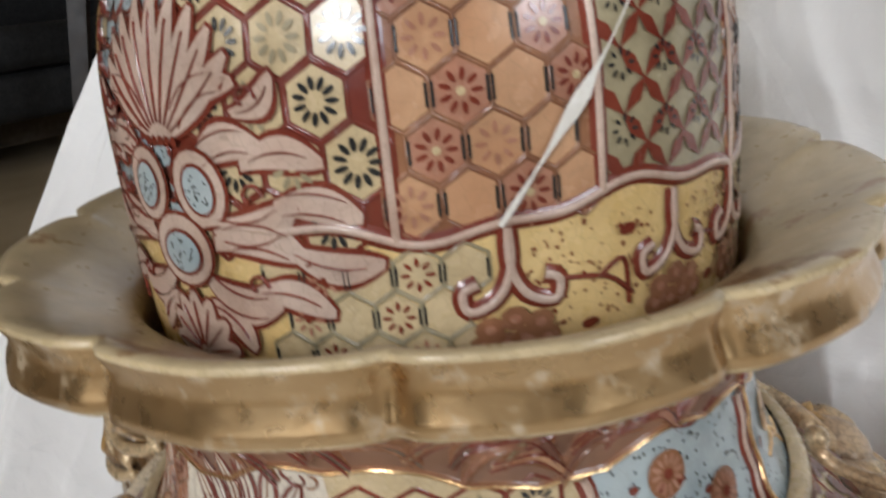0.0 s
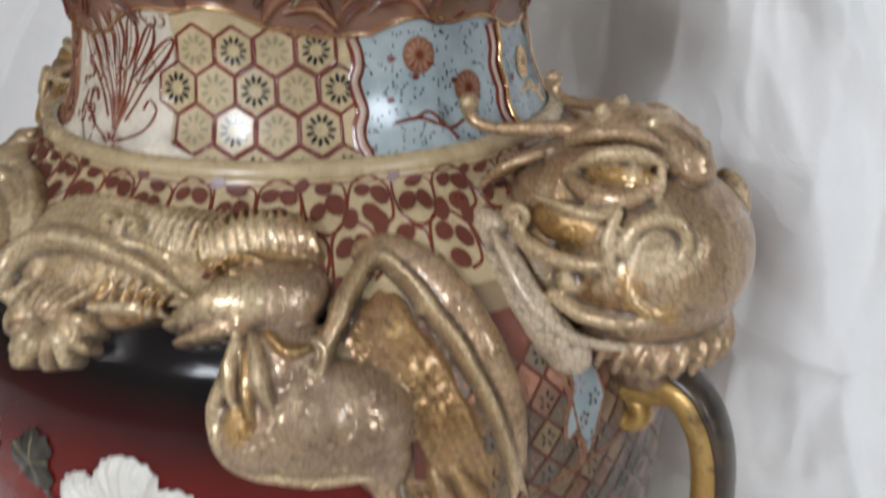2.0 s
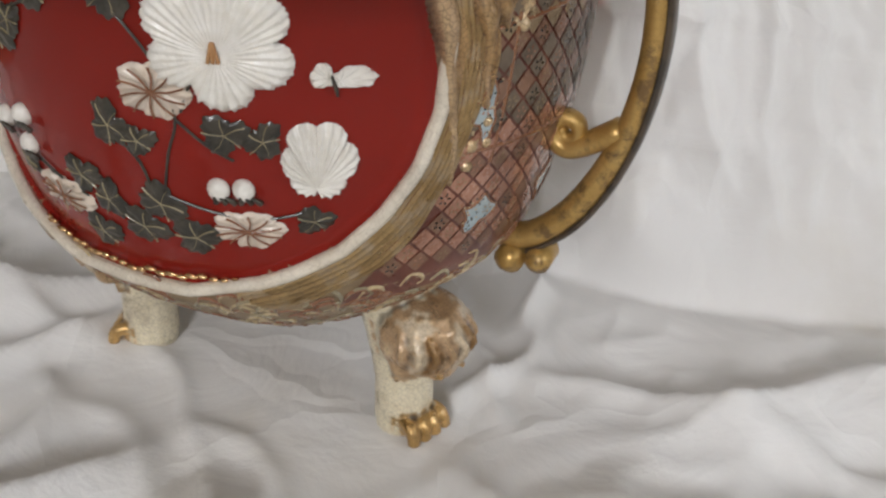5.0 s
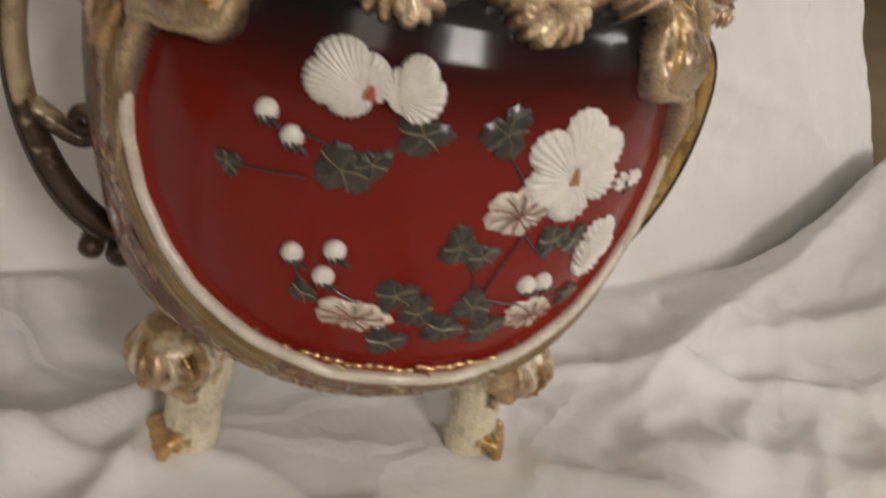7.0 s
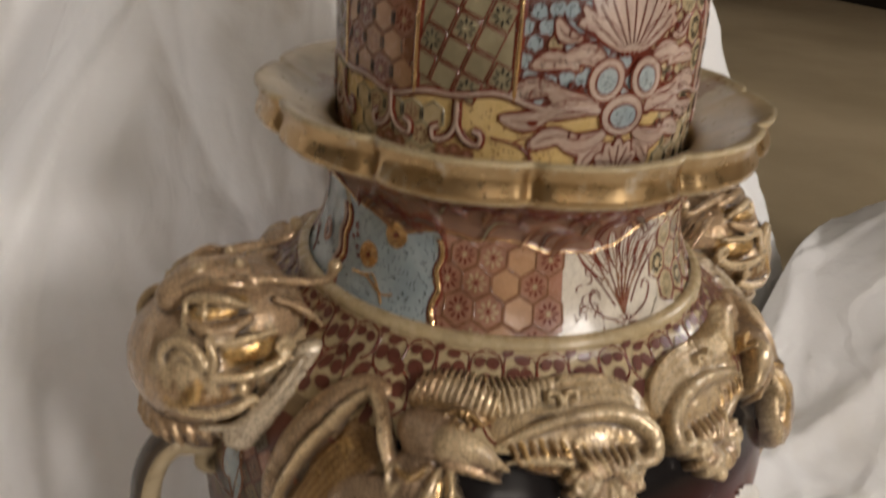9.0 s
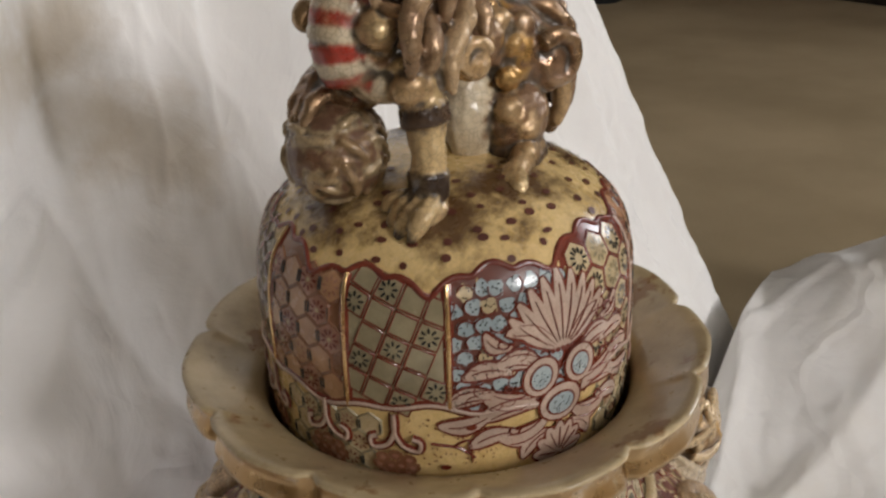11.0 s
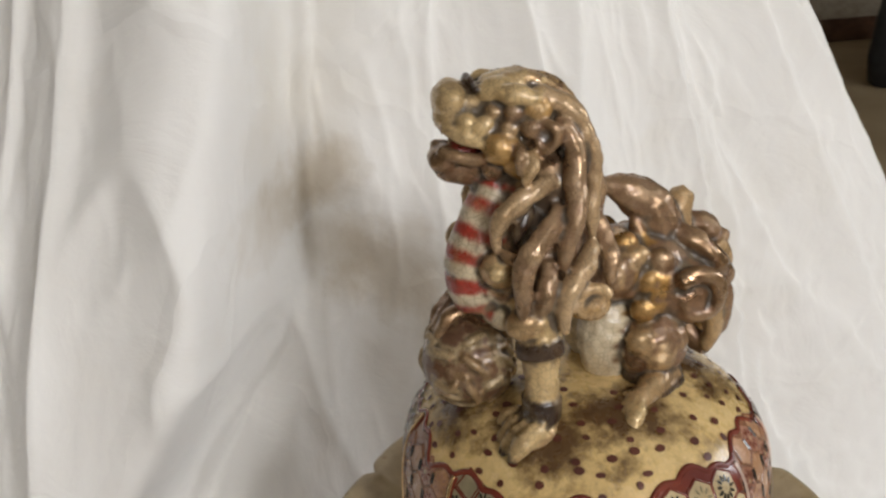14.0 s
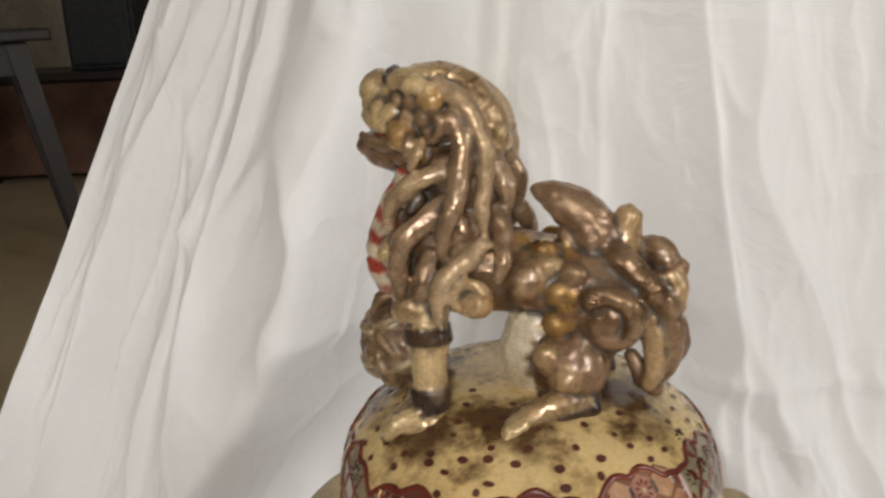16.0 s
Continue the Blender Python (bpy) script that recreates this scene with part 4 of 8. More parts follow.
for i, p in enumerate(rim.data.polygons):
    p.material_index = 1 if i // n_ >= 9 else (2 if i // n_ in (2, 3, 8) else 0)

# ---- handles ----
def handle(side):
    h = Shape()
    spine = [(0.146, 0.262), (0.163, 0.2605), (0.1725, 0.247), (0.1755, 0.225), (0.1745, 0.200), (0.1695, 0.175), (0.160, 0.151), (0.1475, 0.1315), (0.131, 0.1175), (0.113, 0.1155)]
    thick_ = [0.0055, 0.0062, 0.0062, 0.006, 0.006, 0.0062, 0.0066, 0.0066, 0.0065, 0.0065]
    h.tube([Vector((side * x, 0, z)) for x, z in spine], thick_, 14, flat=1.0, steps=8)
    # inner scroll
    curl = [(0.168, 0.181)] + [(0.1445 + (0.0085 - 0.0065 * k / 9) * math.cos(radians(-60 - 62 * k)), 0.1755 + (0.0085 - 0.0065 * k / 9) * math.sin(radians(-60 - 62 * k))) for k in range(9)]
    h.tube([Vector((side * x, 0, z)) for x, z in curl], [0.006] + [0.0052 - 0.0028 * k / 9 for k in range(9)], 12, steps=5)
    top = [(0.160, 0.2605)] + [(0.1455 + (0.008 - 0.005 * k / 6) * math.cos(radians(70 + 65 * k)), 0.2485 + (0.008 - 0.005 * k / 6) * math.sin(radians(70 + 65 * k))) for k in range(7)]
    h.tube([Vector((side * x, 0, z)) for x, z in top], [0.0055] + [0.0046 - 0.002 * k / 7 for k in range(7)], 12, steps=5)
    for x, z, r in ((0.140, 0.1085, 0.0065), (0.1255, 0.1055, 0.0075)):
        h.tube([Vector((side * x, -0.006, z)), Vector((side * x, 0.006, z))], [r, r], 14, steps=1)
        h.tube([Vector((side * x, -0.0085, z)), Vector((side * x, 0.0085, z))], [r * 0.45, r * 0.45], 10, steps=1)
    # widen across, so that the bar is broad and flat-sided
    h.v = [(x, y * 1.25, z) for x, y, z in h.v]
    ob = part("handle", h, HANDLE_GOLD if side > 0 else HANDLE_WORN, vase, "ochre gilded scroll handle with a dark outer edge")
    edge = Shape()
    outer_ = [(0.158, 0.2685), (0.1705, 0.262), (0.1785, 0.247), (0.1815, 0.225), (0.1805, 0.1985), (0.1755, 0.1725), (0.166, 0.147), (0.153, 0.1265), (0.1345, 0.1105)]
    edge.tube([Vector((side * (x - 0.0012), 0, z)) for x, z in outer_], 0.0022, 10, steps=8)
    edge.v = [(x, y * 3.1, z) for x, y, z in edge.v]
    part("handle_edge", edge, DARK_EDGE, ob, "dark rubbed outer edge")
    return ob


handle(1)
handle(-1)

GOLD_T, MAUVE_T, PALE_T, BROWN_T, WHITE_T, DEEP_T = (0.60, 0.36, 0.12, 0.9), (0.54, 0.36, 0.205, 0.68), (0.69, 0.515, 0.30, 0.5), (0.14, 0.07, 0.04, 0.2), (0.64, 0.52, 0.36, 0.1), (0.30, 0.16, 0.055, 0.8)
BELLY_T, BRONZE_T = (0.50, 0.345, 0.215, 0.65), (0.48, 0.285, 0.11, 0.85)
RED_T, IVORY_T = (0.42, 0.04, 0.025, 0.0), (0.74, 0.66, 0.48, 0.0)


def swirl(shape, centre, across, up, size, turns, thick_, tone, spin=1, start=0.0, lift=0.0):
    """A tapering spiral roll in the plane of two directions."""
    c, pts, rs = Vector(centre), [], []
    steps = int(turns * 9)
    out = Vector(across).cross(Vector(up)).normalized()
    for k in range(steps + 1):
        f = k / steps
        t = start + spin * f * turns * 2 * math.pi
        r = size * (1 - 0.86 * f)
        pts.append(c + r * (math.cos(t) * Vector(across) + math.sin(t) * Vector(up)) + out * lift * f)
        rs.append(thick_ * (1 - 0.45 * f))
    shape.tube(pts, rs, 9, tone, steps=3)


# ---- masks above the handles ----
def mask(side):
    m = Shape()
    P = lambda x, y, z: Vector((side * x, y, z))
    # jowl dome, crown, nape and the collar that the handle grows from
    m.ball(P(0.1480, 0, 0.3045), (0.0285, 0.0350, 0.0275), MAUVE_T, n=26, m=16)
    m.ball(P(0.1280, 0, 0.3200), (0.0270, 0.0270, 0.0200), MAUVE_T, n=20, m=12)
    m.ball(P(0.1150, 0, 0.2990), (0.0260, 0.0345, 0.0240), PALE_T, n=20, m=12)
    m.ball(P(0.1490, 0, 0.2825), (0.0240, 0.0275, 0.0110), MAUVE_T, n=24, m=10)
    m.tube([P(0.146, 0, 0.281), P(0.150, 0, 0.262)], [0.017, 0.011], 14, BROWN_T, steps=1)
    # broad beak-like nose, crown and tufts
    m.tube([P(0.128, 0, 0.3340), P(0.143, 0, 0.3370), P(0.153, 0, 0.3350), P(0.1605, 0, 0.3325)], [0.0120, 0.0110, 0.0085, 0.0050], 16, MAUVE_T)
    m.ball(P(0.1575, 0, 0.3325), (0.0065, 0.0075, 0.0050), MAUVE_T)
    for x, z, k in ((0.1295, 0.3440, 0.005), (0.1455, 0.3430, 0.0035)):
        for s in (-1, 1):
            m.tube([P(x, s * k, z - 0.003), P(x + 0.001, s * k * 1.3, z + 0.0035)], [0.0036, 0.0022], 9, PALE_T, steps=1)
    for s in (-1, 1):
        Q = lambda x, y, z: P(x, s * y * 0.945, z)
        # almond eye between heavy lids, brow over it
        m.ball(Q(0.1430, 0.0185, 0.3325), (0.0110, 0.0058, 0.0042), GOLD_T, n=16, m=10)
        m.ball(Q(0.1485, 0.0205, 0.3340), (0.0024, 0.0022, 0.0024), PALE_T)
        m.tube([Q(0.1310, 0.0225, 0.3335), Q(0.1400, 0.0225, 0.3385), Q(0.1500, 0.0165, 0.3385), Q(0.1545, 0.0115, 0.3350)], [0.0012, 0.0024, 0.0022, 0.0012], 9, PALE_T)
        m.tube([Q(0.1310, 0.0255, 0.3305), Q(0.1410, 0.0270, 0.3275), Q(0.1500, 0.0235, 0.3280), Q(0.1545, 0.0175, 0.3315)], [0.0016, 0.0034, 0.0030, 0.0014], 9, MAUVE_T)
        m.tube([Q(0.1260, 0.0185, 0.3390), Q(0.1360, 0.0180, 0.3430), Q(0.1460, 0.0120, 0.3425), Q(0.1530, 0.0085, 0.3390)], [0.0016, 0.0026, 0.0024, 0.0014], 9, MAUVE_T)
        m.tube([Q(0.1545, 0.0150, 0.3370), Q(0.1555, 0.0170, 0.3315), Q(0.1555, 0.0190, 0.3270)], [0.0013, 0.0016, 0.0012], 8, PALE_T)
        # gilt hollow of the cheek, raised lip under it with a curled end
        m.ball(Q(0.1345, 0.0285, 0.3180), (0.0130, 0.0055, 0.0062), GOLD_T, n=16, m=10)
        m.tube([Q(0.1220, 0.0300, 0.3245), Q(0.1340, 0.0320, 0.3245), Q(0.1430, 0.0305, 0.3235), Q(0.1500, 0.0295, 0.3265)], [0.0012, 0.0016, 0.0018, 0.0014], 8, PALE_T)
        m.tube([Q(0.1180, 0.0340, 0.3150), Q(0.1270, 0.0365, 0.3115), Q(0.1390, 0.0370, 0.3105), Q(0.1490, 0.0350, 0.3115)], [0.0022, 0.0028, 0.0026, 0.0016], 8, PALE_T)
        swirl(m, Q(0.1205, 0.0345, 0.3185), Vector((side, 0, 0)), Vector((0, 0, 1)), 0.0042, 1.2, 0.0018, PALE_T, start=3.4, spin=-1)
        # line down from the eye, large spiral standing on the jowl
        m.tube([Q(0.1500, 0.0300, 0.3260), Q(0.1485, 0.0335, 0.3190), Q(0.1505, 0.0350, 0.3120), Q(0.1500, 0.0365, 0.3060)], [0.0016, 0.0018, 0.0018, 0.0012], 8, PALE_T)
        swirl(m, Q(0.1605, 0.0265, 0.3165), Vector((side * 0.80, s * -0.58, 0.0)).normalized(), Vector((0.0, s * -0.25, 1)).normalized(), 0.0100, 1.8, 0.0024, PALE_T, start=radians(185), spin=-1, lift=0.0)
        # second hollow with its lips
        m.ball(Q(0.1480, 0.0335, 0.3030), (0.0120, 0.0036, 0.0052), DEEP_T, n=14, m=9)
        m.tube([Q(0.1340, 0.0375, 0.3000), Q(0.1440, 0.0380, 0.2965), Q(0.1540, 0.0360, 0.2960), Q(0.1630, 0.0310, 0.2975)], [0.0020, 0.0026, 0.0022, 0.0014], 8, PALE_T)
        m.ball(Q(0.1385, 0.0365, 0.3045), (0.0032, 0.0028, 0.0032), PALE_T)
        m.tube([Q(0.1560, 0.0340, 0.3090), Q(0.1575, 0.0345, 0.3040), Q(0.1610, 0.0325, 0.3005), Q(0.1660, 0.0275, 0.2985)], [0.0012, 0.0018, 0.0018, 0.0010], 8, GOLD_T)
        # flat pale ruff with a wavy edge
        for k in range(8):
            f = k / 7
            m.ball(Q(0.1080 + 0.0310 * f, 0.0325 + 0.0060 * math.sin(f * 2.6), 0.3105 - 0.0285 * f), (0.0088, 0.0046, 0.0075), WHITE_T, n=14, m=9)
        m.tube([Q(0.1130, 0.0375, 0.3135), Q(0.1220, 0.0405, 0.3050), Q(0.1310, 0.0410, 0.2960), Q(0.1430, 0.0375, 0.2880), Q(0.1560, 0.0310, 0.2870)], [0.0014, 0.0020, 0.0022, 0.0020, 0.0012], 8, WHITE_T)
        # thin horn laid back to the neck, knobbed at its end
        m.tube([Q(0.1330, 0.0140, 0.3425), Q(0.1180, 0.0185, 0.3415), Q(0.1060, 0.0225, 0.3400), Q(0.0980, 0.0245, 0.3410), Q(0.0945, 0.0250, 0.3450)], [0.0030, 0.0023, 0.0020, 0.0020, 0.0022], 10, MAUVE_T)
        m.ball(Q(0.0950, 0.0250, 0.3465), 0.0032, PALE_T)
        for k in range(5):
            f = k / 4
            m.tube([Q(0.1260 - 0.006 * f, 0.004 + 0.018 * f, 0.3370 - 0.002 * f), Q(0.1150 - 0.006 * f, 0.006 + 0.021 * f, 0.3335 - 0.004 * f), Q(0.1060 - 0.004 * f, 0.007 + 0.022 * f, 0.3260 - 0.004 * f)], [0.0016, 0.0018, 0.0010], 7, MAUVE_T, steps=3)
    for k in range(15):
        t = radians(-100 + 200 * k / 14)
        m.tube([P(0.149 + 0.0225 * math.cos(t), 0.0260 * math.sin(t), 0.2755), P(0.149 + 0.0240 * math.cos(t + 0.08), 0.0276 * math.sin(t + 0.08), 0.2800), P(0.149 + 0.0232 * math.cos(t + 0.16), 0.0266 * math.sin(t + 0.16), 0.2850)], [0.0012, 0.0017, 0.0010], 7, MAUVE_T, steps=2)
    return sculpted("bird_mask", m, FIGURE, vase, "gilded curled mask above a handle", 0.0007, 2, hollow_gain=1.3, lumpy=0.5)


mask(1)
mask(-1)


# ---- gilded birds and shell-like waves in relief over the shoulder ----
def bird(s, base=0.0, step=0.0006):
    b = Relief(s, base, 24, 74, 0.162, 0.3215, step)
    roll, lump, dot = b.roll, b.lump, b.dot
    # wing: a hollow bronze field between raised edges, quills in rows, tip bead
    for a, z, w, h in ((52.0, 0.2940, 0.0085, 0.0125), (55.5, 0.2930, 0.0110, 0.0170), (60.0, 0.2800, 0.0110, 0.0190), (63.5, 0.2640, 0.0100, 0.0190), (66.0, 0.2500, 0.0075, 0.0140)):
        lump(a, z, 0.0005, w, 0.0042, h, DEEP_T)
    for k in range(12):
        f = k / 11
        roll([(51.2 + 5.2 * f, 0.2880 + 0.009 * f, 0.0040), (55.4 + 5.6 * f, 0.2740 + 0.007 * f, 0.0048), (58.5 + 5.4 * f, 0.2580 + 0.004 * f, 0.0046), (61.0 + 6.0 * f, 0.2420 - 0.002 * f, 0.0034)], [0.0008, 0.0012, 0.0013, 0.0007], BRONZE_T if k % 2 else DEEP_T)
    # outer vane with fine barbs
    roll([(54.0, 0.3085, 0.0020), (58.0, 0.3080, 0.0030), (63.0, 0.3000, 0.0040), (66.5, 0.2850, 0.0044), (68.8, 0.2680, 0.0038), (70.0, 0.2480, 0.0024)], [0.0050, 0.0056, 0.0060, 0.0056, 0.0046, 0.0024], MAUVE_T)
    for k in range(22):
        f = k / 21
        a0, z0 = 57.0 + 12.0 * f ** 0.8, 0.3050 - 0.062 * f ** 1.3
        roll([(a0, z0, 0.0075 - 0.002 * f), (a0 + 1.5, z0 - 0.0042, 0.0085 - 0.003 * f), (a0 + 2.3, z0 - 0.0105, 0.0050 - 0.002 * f)], [0.0006, 0.0009, 0.0005], PALE_T if k % 3 == 0 else MAUVE_T)
    # front edge of the wing and the long pale rib behind the hollow
    roll([(47.2, 0.2895, 0.0080), (49.2, 0.2965, 0.0090), (51.6, 0.3025, 0.0085), (53.6, 0.3060, 0.0080), (55.2, 0.3082, 0.0075)], [0.0022, 0.0026, 0.0028, 0.0028, 0.0022], MAUVE_T)
    roll([(47.6, 0.2885, 0.0098), (49.8, 0.2960, 0.0112), (52.2, 0.3020, 0.0105), (54.4, 0.3060, 0.0098), (56.6, 0.3050, 0.0092), (59.7, 0.2973, 0.0098), (63.4, 0.2833, 0.0100), (66.5, 0.2652, 0.0085), (68.6, 0.2467, 0.0062), (68.7, 0.2375, 0.0045)],
         [0.0010, 0.0013, 0.0015, 0.0017, 0.0017, 0.0017, 0.0016, 0.0015, 0.0014, 0.0012], PALE_T)
    dot(68.8, 0.2350, 0.0030, 0.0034, PALE_T)
    dot(67.2, 0.2365, 0.0025, 0.0026, PALE_T)
    for a, z in ((55.6, 0.2918), (56.8, 0.2902), (55.7, 0.2888), (57.5, 0.2922), (56.4, 0.2932)):
        dot(a, z, 0.0042, 0.0015, GOLD_T)
    # tail feathers hanging beside the panel, two leaf-shaped ones over long strands
    lump(58.0, 0.2300, 0.000, 0.0110, 0.0045, 0.0330, BRONZE_T)
    for k in range(11):
        f = k / 10
        roll([(54.5 + 8.0 * f, 0.2540 - 0.004 * f, 0.0034), (56.2 + 7.6 * f, 0.2320 - 0.004 * f, 0.0046), (57.4 + 5.8 * f, 0.2080, 0.0036), (58.4 + 4.0 * f, 0.1920 - 0.014 * (1 - f), 0.0024)], [0.0008, 0.0012, 0.0012, 0.0007], BRONZE_T if k % 3 else DEEP_T)
    roll([(52.8, 0.2560, 0.004), (54.4, 0.2400, 0.0050), (54.9, 0.2282, 0.0046), (56.0, 0.2120, 0.0044), (57.2, 0.1930, 0.0040), (58.2, 0.1745, 0.0034)], [0.0040, 0.0042, 0.0022, 0.0024, 0.0022, 0.0016], MAUVE_T)
    roll([(58.4, 0.2560, 0.0055), (60.6, 0.2420, 0.0066), (62.4, 0.2290, 0.0040)], [0.0010, 0.0040, 0.0008], BRONZE_T)
    roll([(60.6, 0.2560, 0.0055), (63.4, 0.2440, 0.0060), (65.4, 0.2340, 0.0036)], [0.0010, 0.0036, 0.0008], BRONZE_T)
    roll([(61.6, 0.2300, 0.0040), (62.4, 0.2140, 0.0042), (63.6, 0.2010, 0.0035)], [0.0010, 0.0014, 0.0010], MAUVE_T)
    for a, z in ((63.6, 0.1995), (63.9, 0.1905), (61.2, 0.1900), (60.9, 0.1815)):
        dot(a, z, 0.0030, 0.0030, PALE_T)
    # smooth belly with its curled breast, beaded along the lower edge
    lump(45.5, 0.2735, 0.001, 0.0235, 0.0125, 0.0170, BELLY_T)
    lump(40.0, 0.2705, 0.001, 0.0140, 0.0110, 0.0130, BELLY_T)
    lump(50.5, 0.2720, 0.001, 0.0165, 0.0120, 0.0155, BELLY_T)
    lump(53.0, 0.2620, 0.001, 0.0090, 0.0080, 0.0120, BELLY_T)
    lump(39.0, 0.2735, 0.009, 0.0060, 0.0030, 0.0070, GOLD_T)
    roll([(38.6, 0.2905, 0.0080), (36.4, 0.2850, 0.0070), (35.2, 0.2775, 0.0062), (36.0, 0.2690, 0.0066), (38.6, 0.2632, 0.0075), (42.0, 0.2608, 0.0085), (46.0, 0.2592, 0.0085), (50.0, 0.2590, 0.0080), (53.0, 0.2570, 0.0060)],
         [0.0018, 0.0022, 0.0026, 0.0026, 0.0022, 0.0018, 0.0018, 0.0016, 0.0010], PALE_T)
    for k in range(8):
        f = k / 7
        dot(42.6 + 8.8 * f, 0.2648 + 0.0012 * math.sin(f * 3.1) - 0.0030 * f, 0.0102 - 0.0008 * f, 0.0015, PALE_T)
    # neck, hanging throat feathers, curl on the shoulder
    lump(43.0, 0.2885, 0.003, 0.0130, 0.0085, 0.0120, BELLY_T)
    for pts, rs, tone in (([(38.2, 0.2955, 0.0095), (37.2, 0.2865, 0.0100), (37.8, 0.2765, 0.0090)], [0.0012, 0.0024, 0.0006], PALE_T), ([(39.6, 0.2925, 0.0108), (40.6, 0.2850, 0.0120), (42.2, 0.2770, 0.0120)], [0.0012, 0.0025, 0.0006], PALE_T),
                          ([(38.8, 0.2890, 0.0105), (39.2, 0.2820, 0.0118), (39.6, 0.2740, 0.0118)], [0.0010, 0.0016, 0.0005], GOLD_T), ([(41.2, 0.2930, 0.0112), (43.6, 0.2890, 0.0118), (46.0, 0.2900, 0.0108)], [0.0010, 0.0018, 0.0008], GOLD_T)):
        roll(pts, rs, tone)
    roll([(45.0, 0.2870, 0.0100), (46.6, 0.2850, 0.0104), (47.6, 0.2885, 0.0100), (46.4, 0.2915, 0.0100), (45.4, 0.2895, 0.0102)], [0.0008, 0.0011, 0.0012, 0.0011, 0.0008], PALE_T)
    # head with ringed eye, parted beak, toothed comb
    lump(41.6, 0.3005, 0.004, 0.0145, 0.0098, 0.0098, BELLY_T)
    lump(45.0, 0.3015, 0.003, 0.0080, 0.0080, 0.0085, BELLY_T)
    lump(39.0, 0.3080, 0.002, 0.0190, 0.0052, 0.0070, BRONZE_T)
    for k in range(12):
        f = k / 11
        a, z = 30.5 + 15.5 * f, 0.3075 + 0.0030 * math.sin(f * 2.8)
        roll([(a + 1.3, z, 0.0066), (a + 0.5, z + 0.0040, 0.0082), (a - 0.8 + 0.9 * f, z + 0.0082, 0.0050)], [0.0014, 0.0015, 0.0006], PALE_T if k < 8 else MAUVE_T)
    roll([(39.0, 0.2995, 0.0088), (35.5, 0.2990, 0.0095), (32.0, 0.2972, 0.0082), (28.2, 0.2944, 0.0062)], [0.0064, 0.0052, 0.0032, 0.0008], PALE_T)
    roll([(38.0, 0.2955, 0.0088), (34.0, 0.2935, 0.0078), (29.6, 0.2908, 0.0060)], [0.0038, 0.0026, 0.0008], MAUVE_T)
    roll([(37.0, 0.2972, 0.0130), (33.0, 0.2952, 0.0106), (29.2, 0.2926, 0.0075)], [0.0005, 0.0005, 0.0003], BROWN_T)
    for k in range(10):
        t = 2 * math.pi * k / 9
        dot(37.0 + 1.5 * math.cos(t), 0.3035 + 0.0026 * math.sin(t), 0.0122, 0.0009, GOLD_T)
    dot(37.0, 0.3035, 0.0122, 0.0017, GOLD_T)
    dot(36.9, 0.3036, 0.0134, 0.0009, BROWN_T)
    roll([(33.6, 0.3045, 0.0100), (36.5, 0.3072, 0.0108), (40.2, 0.3060, 0.0110)], [0.0007, 0.0011, 0.0007], GOLD_T)
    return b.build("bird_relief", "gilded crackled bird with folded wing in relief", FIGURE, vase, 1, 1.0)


bird(1)
bird(-1)
bird(1, 180, 0.0011)
bird(-1, 180, 0.0011)


